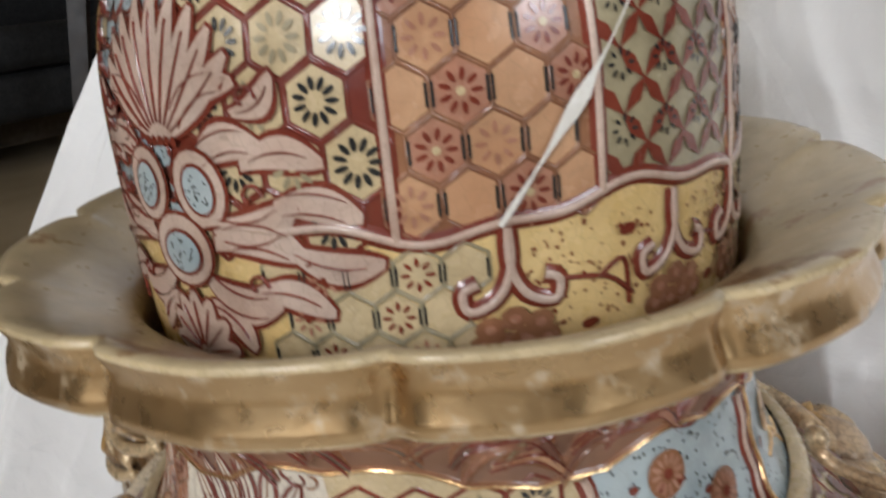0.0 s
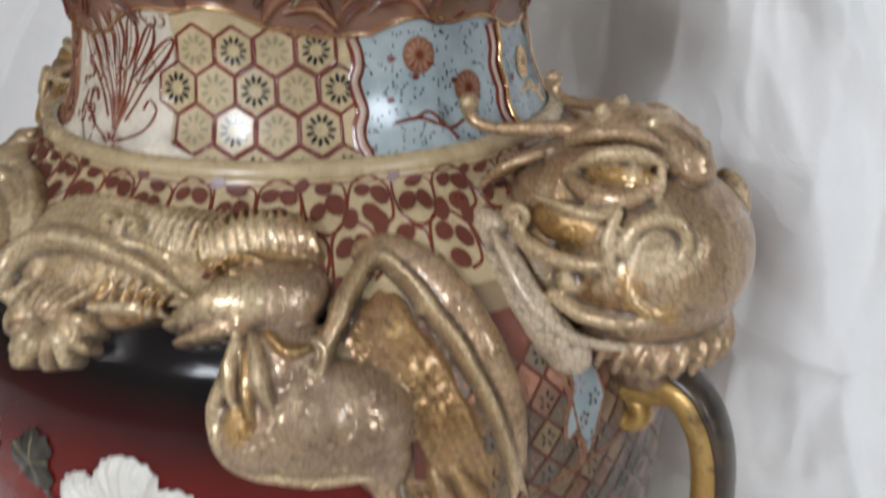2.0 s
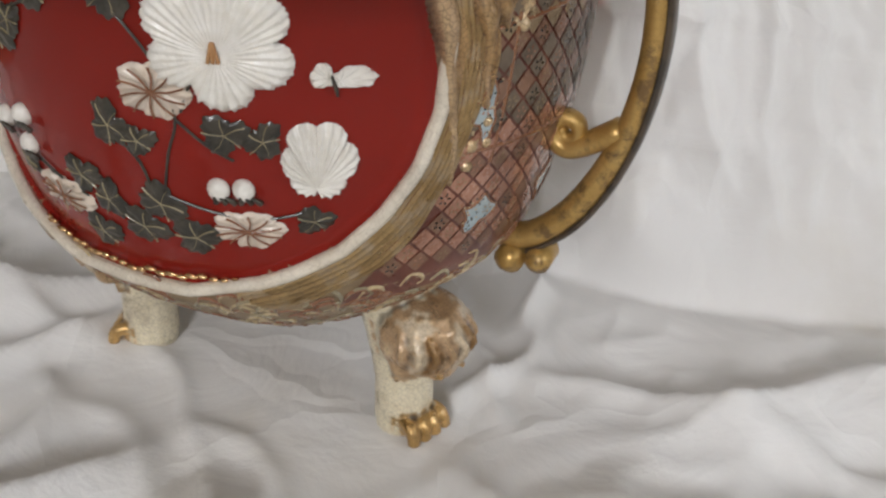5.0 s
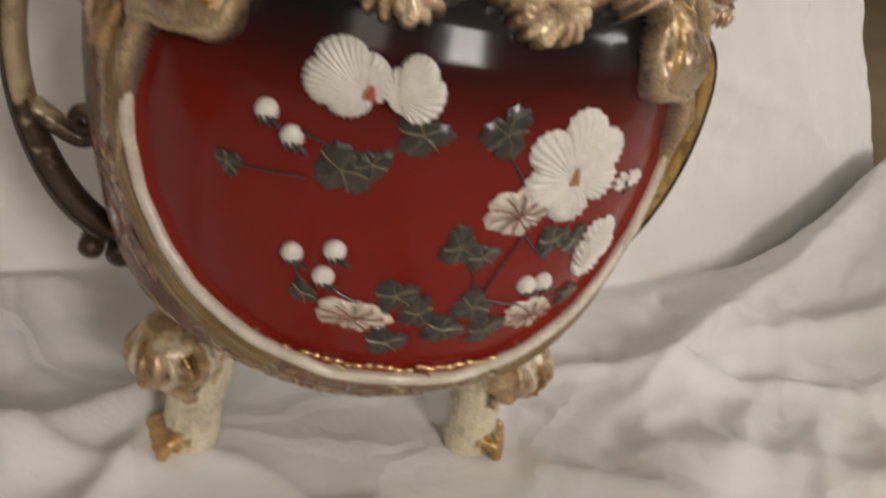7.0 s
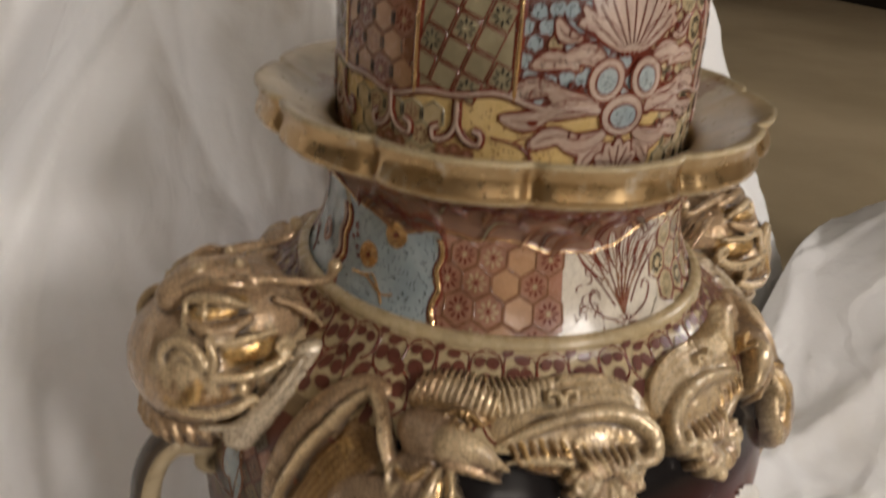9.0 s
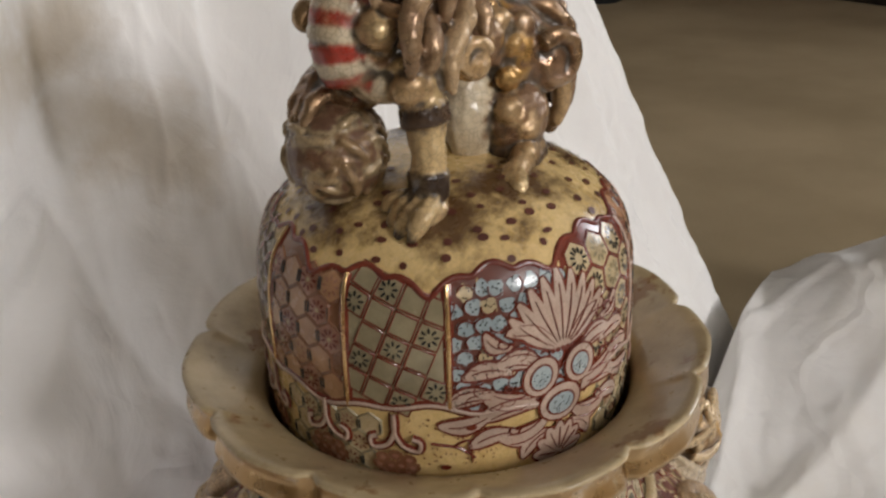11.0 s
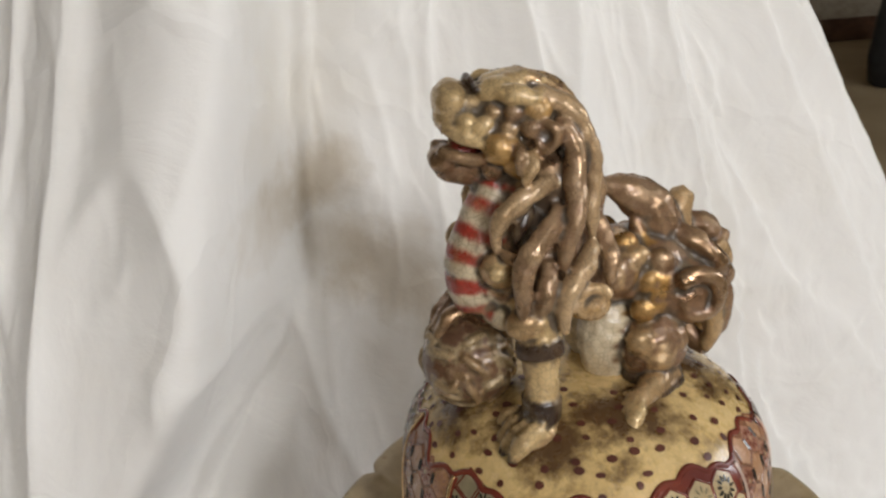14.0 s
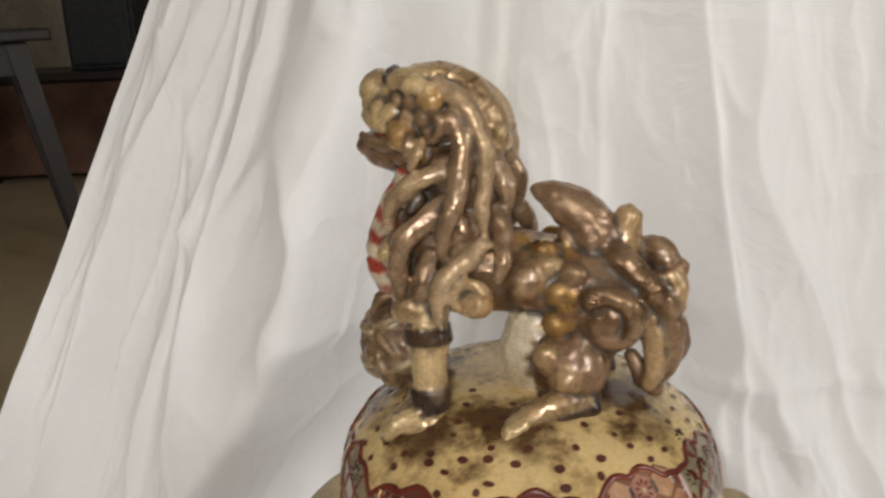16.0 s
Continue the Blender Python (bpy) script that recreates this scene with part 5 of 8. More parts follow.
def wave(s, base=0.0):
    """A fluted wave with a rolled crest, and a volute with lobed leaves hanging from it."""
    w = Relief(s, base, -1.5, 36, 0.2740, 0.3205, 0.0005)
    roll, lump, dot = w.roll, w.lump, w.dot
    BUFF_T, SHELL_T = (0.60, 0.43, 0.23, 0.5), (0.68, 0.52, 0.31, 0.35)
    # body of the fan, hollow under the crest
    lump(13.0, 0.3065, 0.001, 0.0290, 0.0070, 0.0150, BUFF_T)
    lump(24.0, 0.3060, 0.001, 0.0200, 0.0055, 0.0120, BUFF_T)
    lump(5.0, 0.3040, 0.001, 0.0110, 0.0070, 0.0120, BUFF_T)
    lump(16.0, 0.2985, 0.001, 0.0260, 0.0040, 0.0085, DEEP_T)
    # flutes: long ones that follow the crest, short ones at the outer end
    for k in range(7):
        f = k / 6
        roll([(29.0 - 4.0 * f, 0.3070 + 0.0085 * f, 0.0050), (22 - 3.5 * f, 0.3090 + 0.0085 * f, 0.0074 - 0.001 * f), (13 - 3 * f, 0.3100 + 0.0070 * f, 0.0085 - 0.0015 * f), (5.5 - 2.5 * f, 0.3078 + 0.0050 * f, 0.0085 - 0.002 * f), (1.6 - 1.2 * f, 0.3030 + 0.0030 * f, 0.0070 - 0.002 * f)],
             [0.0007, 0.0010, 0.0012, 0.0012, 0.0008], SHELL_T if k % 2 else BUFF_T)
    for k in range(10):
        a = 33.0 - 1.35 * k
        roll([(a - 1.2, 0.3085 + 0.00025 * k, 0.0062), (a - 0.4, 0.3135 + 0.0002 * k, 0.0075), (a + 0.8, 0.3178, 0.0048)], [0.0012, 0.0012, 0.0008], SHELL_T)
    # cloud ornament over the flutes
    for a, d in ((16.5, 1), (20.5, -1)):
        roll([(a + 1.6 * d, 0.3102, 0.0100), (a + 1.2 * d, 0.3125, 0.0104), (a - 0.6 * d, 0.3128, 0.0104), (a - 0.8 * d, 0.3112, 0.0104), (a + 0.2 * d, 0.3110, 0.0104)], [0.0010, 0.0011, 0.0011, 0.0009, 0.0007], SHELL_T)
    lump(18.5, 0.3088, 0.004, 0.0105, 0.0060, 0.0028, SHELL_T)
    # rolled crest and its curled end
    roll([(30.5, 0.3000, 0.004), (25, 0.3040, 0.0070), (18, 0.3068, 0.0088), (11, 0.3072, 0.0096), (5.5, 0.3048, 0.0096), (2.4, 0.2998, 0.0085), (3.0, 0.2945, 0.0070), (5.6, 0.2940, 0.0062), (6.2, 0.2972, 0.0060)],
         [0.0012, 0.0019, 0.0025, 0.0030, 0.0035, 0.0037, 0.0033, 0.0026, 0.0016], SHELL_T)
    # ribs of the hollow underside
    for k in range(12):
        a = 28.5 - 1.75 * k
        roll([(a, 0.3022 + 0.00028 * k, 0.0045), (a - 1.0, 0.2990 + 0.0002 * k, 0.0055), (a - 2.4, 0.2955 + 0.0002 * k, 0.0030)], [0.0008, 0.0011, 0.0007], GOLD_T if k % 2 else DEEP_T)
    roll([(29.5, 0.2962, 0.0030), (23, 0.2972, 0.0040), (17.5, 0.2960, 0.0050)], [0.0008, 0.0015, 0.0012], SHELL_T)
    # leaf cluster: curled lobes round dark hollows
    lump(12.0, 0.2905, 0.000, 0.0150, 0.0055, 0.0095, MAUVE_T)
    for k in range(9):
        t = radians(150 + 27 * k)
        a1, z1 = 12.0 + 6.6 * math.cos(t), 0.2905 + 0.0088 * math.sin(t)
        roll([(12.0 + 1.6 * math.cos(t), 0.2920 + 0.002 * math.sin(t), 0.0060), (12.0 + 4.0 * math.cos(t + 0.25), 0.2912 + 0.0055 * math.sin(t + 0.25), 0.0078), (a1, z1, 0.0046)], [0.0011, 0.0021, 0.0022], (SHELL_T, BUFF_T, MAUVE_T)[k % 3])
    for a, z, r, turn in ((17.0, 0.2900, 0.0044, 1), (7.4, 0.2895, 0.0038, -1), (10.4, 0.2822, 0.0032, 1)):
        pts, rs = [], []
        for k in range(14):
            t, d = turn * k * 0.62 + 1.0, r * (1 - 0.062 * k)
            pts.append((a + math.degrees(d * math.cos(t) / 0.131), z + d * math.sin(t) * 0.9, 0.0072 + 0.00012 * k))
            rs.append(0.0014 - 0.00004 * k)
        roll(pts, rs, SHELL_T)
    for k in range(6):
        f = k / 5
        roll([(16.5 - 8 * f, 0.2985, 0.0055), (15.3 - 7 * f, 0.2955, 0.0078), (13.5 - 4.5 * f, 0.2915 + 0.001 * f, 0.0080)], [0.0009, 0.0014, 0.0009], MAUVE_T if k % 2 else BUFF_T)
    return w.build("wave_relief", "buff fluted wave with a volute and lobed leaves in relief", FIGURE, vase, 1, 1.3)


for base_ in (0, 180):
    wave(1, base_)
    wave(-1, base_)

# ---- panel frame: cream moulding with a gilt band outside ----
def frame_run(base, off_a, off_out, rad, z0, z1, tone=None):
    left = []
    for z in np.linspace(z0, 0.1285, 26):
        left.append((-(panel_edge(z) + off_a), z))
    low = [(a, 0.1262 - 0.0006 * off_a) for a in np.linspace(-(panel_edge(0.1285) + off_a) + 4, panel_edge(0.1285) + off_a - 4, 7)]
    pts = left + low + [(-a, z) for a, z in reversed(left)]
    return [on_vase(base + a, z, off_out) for a, z in pts]


for base_ in (0, 180):
    sh = Shape().tube(frame_run(base_, 0.3, 0.0035, 0.003, 0.262, 0), 0.0030, 9, steps=2)
    sh.v = [tuple(Vector(p) * (1 + 0.006 * noise.noise(Vector(p) * 130) + 0.006 * noise.noise(Vector(p) * 48))) for p in sh.v]
    part("panel_frame", sh, WHITE_GLAZE, vase, "uneven cream moulding round the red panel")
    zs = np.linspace(0.250, 0.130, 34)
    for s in (-1, 1):
        band = Shape()
        band.grid([[on_vase(base_ + s * (panel_edge(z) + 0.8 + k * 0.32), z - k * 0.0006 * max(0.1, min(1.0, (0.19 - z) / 0.03)), 0.0040 + 0.0010 * math.sin(k / 20 * math.pi) + (0.0014, 0.0016, 0.0)[k % 3] * (0.7 + 0.5 * noise.noise(Vector((k * 0.9, z * 60, 1))))) for k in range(21)] for z in zs])
        strip = part("gilt_band", band, [GOLD, LINE_BROWN], vase, "fluted brown-gold band beside the moulding")
        for i, p in enumerate(strip.data.polygons):
            p.material_index = 1 if (i % 20) % 3 == 1 else 0

    gilt = Shape()
    rng = random.Random(5 + base_)
    for k in range(26):
        a = -26 + 52 * k / 25
        gilt.ball(on_vase(base_ + a, 0.1305 + 0.00012 * abs(a) + rng.uniform(-0.001, 0.0012), 0.002), (0.0022 + rng.random() * 0.0012, 0.0014, 0.0012), n=8, m=5)
    part("gilt_trim", gilt, GOLD_LINE, vase, "gilt drops along the foot of the panel", kind="stuff")

# ---- feet: cream columns with gilded paws below lion-like knees ----
def foot(a):
    f = Shape()
    t = radians(a - 90)
    d, side = Vector((math.cos(t), math.sin(t), 0)), Vector((-math.sin(t), math.cos(t), 0))
    P = lambda o, s, z: d * (o - 0.009) + side * s + Vector((0, 0, z))
    f.tube([P(0.088, 0, 0.088), P(0.094, 0, 0.062), P(0.097, 0, 0.035), P(0.098, 0, 0.010), P(0.099, 0, 0.003)], [0.022, 0.0185, 0.0155, 0.0158, 0.0150], 16, IVORY_T)
    f.ball(P(0.110, 0, 0.069), (0.0245, 0.0245, 0.0225), MAUVE_T)
    for k in range(9):
        t_ = radians(-80 + 20 * k)
        f.tube([P(0.110 + 0.021 * math.cos(t_), 0.0215 * math.sin(t_), 0.0790), P(0.110 + 0.0252 * math.cos(t_ + 0.15), 0.0252 * math.sin(t_ + 0.15), 0.0690), P(0.110 + 0.020 * math.cos(t_), 0.020 * math.sin(t_), 0.0585)], [0.0010, 0.0021, 0.0012], 7, (MAUVE_T, WHITE_T, DEEP_T)[k % 3], steps=4)
    f.ball(P(0.121, 0, 0.057), (0.010, 0.012, 0.009), MAUVE_T)
    for s in (-1, 1):
        f.ball(P(0.117, s * 0.012, 0.077), 0.008, WHITE_T)
        f.ball(P(0.121, s * 0.0085, 0.066), 0.0040, DEEP_T)
        f.ball(P(0.112, s * 0.016, 0.058), 0.0075, MAUVE_T)
        swirl(f, P(0.113, s * 0.0185, 0.063), d, Vector((0, 0, 1)), 0.0065, 1.3, 0.0020, PALE_T, 1, 1.0)
        f.tube([P(0.128, s * 0.004, 0.060), P(0.130, s * 0.008, 0.055)], [0.0022, 0.0016], 6, GOLD_T, steps=1)
    for k in range(6):
        s = -0.014 + 0.0056 * k
        f.tube([P(0.108, s, 0.052), P(0.1085 - 0.1 * abs(s), s * 1.1, 0.044)], [0.0034, 0.0018], 7, MAUVE_T, steps=1)
    f.ball(P(0.107, 0, 0.0095), (0.0125, 0.0125, 0.0095), GOLD_T)
    for k in range(4):
        s = -0.0105 + 0.007 * k
        f.tube([P(0.106, s * 0.85, 0.014), P(0.1145, s, 0.0125), P(0.1190 - 0.1 * abs(s), s * 1.08, 0.0050)], [0.0040, 0.0042, 0.0034], 9, GOLD_T, steps=4)
    return sculpted("foot", f, LION, vase, "cream column foot with gilded paw and knee mask", 0.0009, 2, hollow_gain=1.0, lumpy=0.5)


for a in (-67.5, 70, 180):
    foot(a)

# ---- vase lid with its lion ----
lid = thing("vase_lid", "cream domed lid painted in enamels with a gilded lion knob", "lid")
LID_OUT = [(0.0765, 0.386), (0.0778, 0.392), (0.0786, 0.410), (0.0787, 0.432), (0.0785, 0.447), (0.0772, 0.459), (0.0745, 0.469), (0.0695, 0.4760), (0.0630, 0.4825), (0.0540, 0.4880), (0.0430, 0.4925), (0.0290, 0.4955), (0.0140, 0.4970), (0.0, 0.4975)]
_lp, _ = smooth_path([Vector((r, 0, z)) for r, z in LID_OUT], 0.0, 10)
_ls = np.concatenate([[0], np.cumsum([(_lp[i + 1] - _lp[i]).length for i in range(len(_lp) - 1)])])
_lr, _lz = np.array([p.x for p in _lp]), np.array([p.z for p in _lp])
LID_LEN = float(_ls[-1])


def on_lid(a, s, off=0.0):
    """The place on the lid a degrees round, s metres up its outline from the lower edge."""
    r, z = float(np.interp(s, _ls, _lr)), float(np.interp(s, _ls, _lz))
    e = 0.0008
    dr, dz = float(np.interp(s + e, _ls, _lr) - np.interp(s - e, _ls, _lr)), float(np.interp(s + e, _ls, _lz) - np.interp(s - e, _ls, _lz))
    t = radians(a - 90)
    n = Vector((dz * math.cos(t), dz * math.sin(t), -dr)).normalized()
    return Vector((r * math.cos(t), r * math.sin(t), float(z))) + float(off) * n


lid_rows = [[on_lid(-180 + 360 * k / 160, s) for k in range(160)] for s in np.linspace(0, LID_LEN - 0.0005, 80)]
dome = Shape().grid(lid_rows, True)
dome.f.append(tuple(range(79 * 160, 80 * 160)))
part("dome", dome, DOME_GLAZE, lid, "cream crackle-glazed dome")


def lion():
    l = Shape()
    yc = -0.009
    GOLD_T, MAUVE_T, PALE_T, BROWN_T, IVORY_T, RED_T = (0.46, 0.26, 0.08, 0.9), (0.23, 0.128, 0.068, 0.75), (0.46, 0.30, 0.15, 0.6), (0.03, 0.016, 0.010, 0.0), (0.62, 0.52, 0.36, 0.0), (0.36, 0.035, 0.02, 0.0)
    BONE_T, LOCK_T, TUFT_T = (0.60, 0.43, 0.215, 0.35), (0.48, 0.325, 0.185, 0.45), (0.31, 0.19, 0.11, 0.65)
    V = Vector
    # trunk, shoulders, neck and skull
    l.tube([V((-0.033, yc, 0.545)), V((-0.014, yc, 0.543)), V((0.006, -0.006, 0.5405)), V((0.022, -0.004, 0.536)), V((0.036, -0.002, 0.532))], [0.0225, 0.0185, 0.0150, 0.0195, 0.0205], 16, MAUVE_T)
    l.ball((-0.026, yc, 0.556), (0.0205, 0.0265, 0.0250), MAUVE_T)
    l.ball((-0.0205, yc, 0.580), (0.0150, 0.0225, 0.0190), MAUVE_T)
    l.ball((0.006, -0.006, 0.5410), (0.0180, 0.0215, 0.0145), MAUVE_T)
    l.ball((0.024, -0.004, 0.5340), (0.0170, 0.0235, 0.0200), MAUVE_T)
    l.tube([V((-0.030, yc, 0.552)), V((-0.027, yc, 0.574)), V((-0.023, yc, 0.592))], [0.0195, 0.0180, 0.0175], 16, MAUVE_T)
    l.ball((-0.0255, yc, 0.6010), (0.0185, 0.0185, 0.0175), MAUVE_T)
    # smooth cap over the crown, ending in the nape
    l.tube([V((-0.0405, yc, 0.6120)), V((-0.0350, yc, 0.6130)), V((-0.0290, yc, 0.6128))], [0.0075, 0.0085, 0.0090], 16, BONE_T)
    l.tube([V((-0.0290, yc, 0.6125)), V((-0.0195, yc, 0.6090)), V((-0.0120, yc, 0.6000)), V((-0.0085, yc, 0.5880))], [0.0088, 0.0098, 0.0095, 0.0075], 16, PALE_T)
    for k, (x, z) in enumerate(((-0.0330, 0.6190), (-0.0270, 0.6200), (-0.0205, 0.6170), (-0.0140, 0.6110), (-0.0085, 0.6020))):
        for d in (-0.007, 0.0, 0.007):
            l.tube([V((x - 0.002, yc + d * 0.8, z)), V((x + 0.005, yc + d + 0.001, z - 0.0025 - 0.001 * k))], [0.0022, 0.0030], 8, (BONE_T, MAUVE_T, PALE_T)[(k + int(d * 200)) % 3], steps=1)
    # striped throat and breast
    l.ball((-0.0375, yc, 0.5455), (0.0160, 0.0225, 0.0205), MAUVE_T)
    l.ball((-0.034, yc - 0.004, 0.5330), (0.0150, 0.0230, 0.0090), IVORY_T)
    band, wide_ = smooth_path([(-0.0355, yc - 0.002, 0.5830), (-0.0390, yc - 0.004, 0.5740), (-0.0450, yc - 0.005, 0.5600), (-0.0485, yc - 0.006, 0.5480), (-0.0460, yc - 0.006, 0.5350)], [0.0090, 0.0100, 0.0112, 0.0118, 0.0095], 3)
    for k in range(len(band) - 1):
        l.tube([band[k].lerp(band[k + 1], i / 5) for i in range(6)], [wide_[k] + (wide_[k + 1] - wide_[k]) * i / 5 for i in range(6)], 34, RED_T if k % 2 else IVORY_T, steps=1)
    # upper snout with its round nose, lip edge, open lower jaw and tongue
    l.tube([V((-0.0360, yc, 0.6055)), V((-0.0455, yc, 0.6075)), V((-0.0535, yc, 0.6085))], [0.0135, 0.0105, 0.0080], 16, BONE_T)
    l.ball((-0.0535, yc, 0.6115), (0.0070, 0.0095, 0.0078), BONE_T)
    l.ball((-0.0545, yc, 0.6060), (0.0055, 0.0090, 0.0045), BONE_T)
    l.tube([V((-0.0465, yc - 0.011, 0.6165)), V((-0.0470, yc, 0.6195)), V((-0.0465, yc + 0.011, 0.6165))], [0.0012, 0.0014, 0.0012], 8, BROWN_T, steps=3)
    l.tube([V((-0.0340, yc, 0.5870)), V((-0.0440, yc, 0.5860)), V((-0.0520, yc, 0.5875)), V((-0.0575, yc, 0.5900))], [0.0095, 0.0076, 0.0068, 0.0056], 14, MAUVE_T, flat=1.0)
    l.ball((-0.0570, yc, 0.5905), (0.0062, 0.0088, 0.0055), MAUVE_T)
    l.tube([V((-0.0400, yc, 0.5915)), V((-0.0480, yc, 0.5925)), V((-0.0545, yc, 0.5945))], [0.0052, 0.0048, 0.0034], 10, RED_T)
    for s in (-1, 1):
        y = lambda k: yc + s * k
        # lips, red inside; two teeth
        l.tube([V((-0.0575, y(0.0055), 0.6030)), V((-0.0530, y(0.0090), 0.6010)), V((-0.0470, y(0.0115), 0.5990)), V((-0.0415, y(0.0130), 0.5970))], [0.0020, 0.0028, 0.0028, 0.0022], 9, BONE_T)
        l.tube([V((-0.0560, y(0.0040), 0.6005)), V((-0.0520, y(0.0070), 0.5988)), V((-0.0450, y(0.0100), 0.5972))], [0.0009, 0.0012, 0.0012], 7, RED_T)
        l.tube([V((-0.0590, y(0.0050), 0.5945)), V((-0.0540, y(0.0085), 0.5930)), V((-0.0470, y(0.0105), 0.5918)), V((-0.0420, y(0.0125), 0.5945))], [0.0022, 0.0024, 0.0024, 0.0020], 9, MAUVE_T)
        l.tube([V((-0.0555, y(0.0060), 0.6005)), V((-0.0558, y(0.0062), 0.5975))], [0.0013, 0.0006], 7, IVORY_T, steps=1)
        # heavy brow, deep-set eye, cheek and jowl knobs
        l.ball((-0.0385, y(0.0085), 0.6155), (0.0070, 0.0060, 0.0050), BONE_T)
        l.tube([V((-0.0425, y(0.0080), 0.6150)), V((-0.0345, y(0.0150), 0.6150)), V((-0.0260, y(0.0175), 0.6125))], [0.0030, 0.0040, 0.0030], 9, BONE_T)
        l.ball((-0.0400, y(0.0115), 0.6085), (0.0042, 0.0030, 0.0034), BROWN_T)
        l.ball((-0.0410, y(0.0125), 0.6088), 0.0024, PALE_T)
        l.ball((-0.0330, y(0.0155), 0.6080), (0.0055, 0.0030, 0.0036), MAUVE_T)
        for x, k, z, r, tone in ((-0.0265, 0.0170, 0.6088, 0.0046, GOLD_T), (-0.0440, 0.0115, 0.6035, 0.0044, BONE_T), (-0.0495, 0.0095, 0.6050, 0.0038, BONE_T), (-0.0385, 0.0140, 0.5965, 0.0066, GOLD_T), (-0.0410, 0.0115, 0.6010, 0.0042, GOLD_T),
                                 (-0.0360, 0.0150, 0.6030, 0.0036, PALE_T), (-0.0330, 0.0150, 0.5900, 0.0052, GOLD_T), (-0.0290, 0.0185, 0.6030, 0.0034, MAUVE_T), (-0.0405, 0.0100, 0.5880, 0.0044, MAUVE_T)):
            l.ball((x, y(k), z), (r * 1.1, r * 0.85, r), tone, n=12, m=8)
        # ear, dark inside, and the short tufts under it
        l.tube([V((-0.0265, y(0.0185), 0.6045)), V((-0.0220, y(0.0225), 0.6035)), V((-0.0215, y(0.0230), 0.5985)), V((-0.0255, y(0.0215), 0.5955)), V((-0.0280, y(0.0205), 0.5990))], [0.0018, 0.0022, 0.0022, 0.0018, 0.0012], 8, MAUVE_T, steps=4)
        l.ball((-0.0250, y(0.0195), 0.6000), (0.0026, 0.0020, 0.0034), BROWN_T)
        l.tube([V((-0.0330, y(0.0190), 0.5975)), V((-0.0345, y(0.0225), 0.5935)), V((-0.0345, y(0.0215), 0.5880))], [0.0016, 0.0026, 0.0012], 8, MAUVE_T, steps=4)
        l.tube([V((-0.0295, y(0.0200), 0.5955)), V((-0.0305, y(0.0240), 0.5905)), V((-0.0335, y(0.0235), 0.5850))], [0.0016, 0.0028, 0.0012], 8, PALE_T, steps=4)
        # waved locks of the mane
        for pts, rs, tone in (
            ([(-0.0255, 0.0135, 0.6140), (-0.0150, 0.0165, 0.6085), (-0.0085, 0.0175, 0.5985), (-0.0065, 0.0185, 0.5850), (-0.0075, 0.0205, 0.5700), (-0.0065, 0.0205, 0.5600)], [0.0040, 0.0042, 0.0040, 0.0036, 0.0030, 0.0012], LOCK_T),
            ([(-0.0190, 0.0190, 0.6040), (-0.0145, 0.0205, 0.5950), (-0.0145, 0.0225, 0.5845), (-0.0160, 0.0285, 0.5730), (-0.0200, 0.0290, 0.5610), (-0.0205, 0.0280, 0.5530)], [0.0036, 0.0042, 0.0042, 0.0040, 0.0032, 0.0014], TUFT_T),
            ([(-0.0205, 0.0185, 0.5835), (-0.0290, 0.0215, 0.5815), (-0.0385, 0.0220, 0.5755), (-0.0430, 0.0215, 0.5690), (-0.0435, 0.0215, 0.5605)], [0.0028, 0.0038, 0.0038, 0.0034, 0.0016], LOCK_T),
            ([(-0.0205, 0.0230, 0.5740), (-0.0255, 0.0275, 0.5685), (-0.0330, 0.0310, 0.5620), (-0.0370, 0.0320, 0.5530), (-0.0365, 0.0320, 0.5450), (-0.0375, 0.0320, 0.5385)], [0.0034, 0.0046, 0.0046, 0.0042, 0.0036, 0.0018], TUFT_T),
            ([(-0.0065, 0.0205, 0.5590), (-0.0125, 0.0275, 0.5530), (-0.0195, 0.0310, 0.5465), (-0.0220, 0.0325, 0.5380), (-0.0215, 0.0330, 0.5300)], [0.0030, 0.0042, 0.0042, 0.0036, 0.0016], LOCK_T),
            ([(-0.0055, 0.0110, 0.5700), (-0.0010, 0.0160, 0.5600), (0.0000, 0.0215, 0.5520), (-0.0020, 0.0250, 0.5440)], [0.0036, 0.0040, 0.0036, 0.0013], TUFT_T),
            ([(-0.0300, 0.0200, 0.5750), (-0.0345, 0.0220, 0.5690), (-0.0370, 0.0230, 0.5620)], [0.0020, 0.0030, 0.0012], BROWN_T),
            ([(-0.0260, 0.0260, 0.5560), (-0.0275, 0.0300, 0.5470), (-0.0295, 0.0300, 0.5390)], [0.0028, 0.0046, 0.0030], TUFT_T),
            ([(-0.0075, 0.0070, 0.5880), (-0.0020, 0.0095, 0.5770), (-0.0015, 0.0110, 0.5660)], [0.0044, 0.0044, 0.0018], TUFT_T),
        ):
            l.tube([V((x, y(k), z)) for x, k, z in pts], rs, 9, tone, steps=5)
        # round boss on the breast, shoulder scroll
        l.ball((-0.0420, y(0.0200), 0.5525), (0.0075, 0.0062, 0.0072), PALE_T)
        l.ball((-0.0445, y(0.0252), 0.5530), (0.0034, 0.0026, 0.0032), BONE_T)
        l.tube([V((-0.0420, y(0.0240), 0.5605)), V((-0.0370, y(0.0280), 0.5580)), V((-0.0350, y(0.0285), 0.5520)), V((-0.0385, y(0.0275), 0.5470))], [0.0016, 0.0026, 0.0026, 0.0016], 8, MAUVE_T, steps=4)
        swirl(l, (-0.0105, y(0.0310), 0.5390), V((1, 0, 0)), V((0, 0, 1)), 0.0074, 1.5, 0.0026, PALE_T, -s, 0.5)
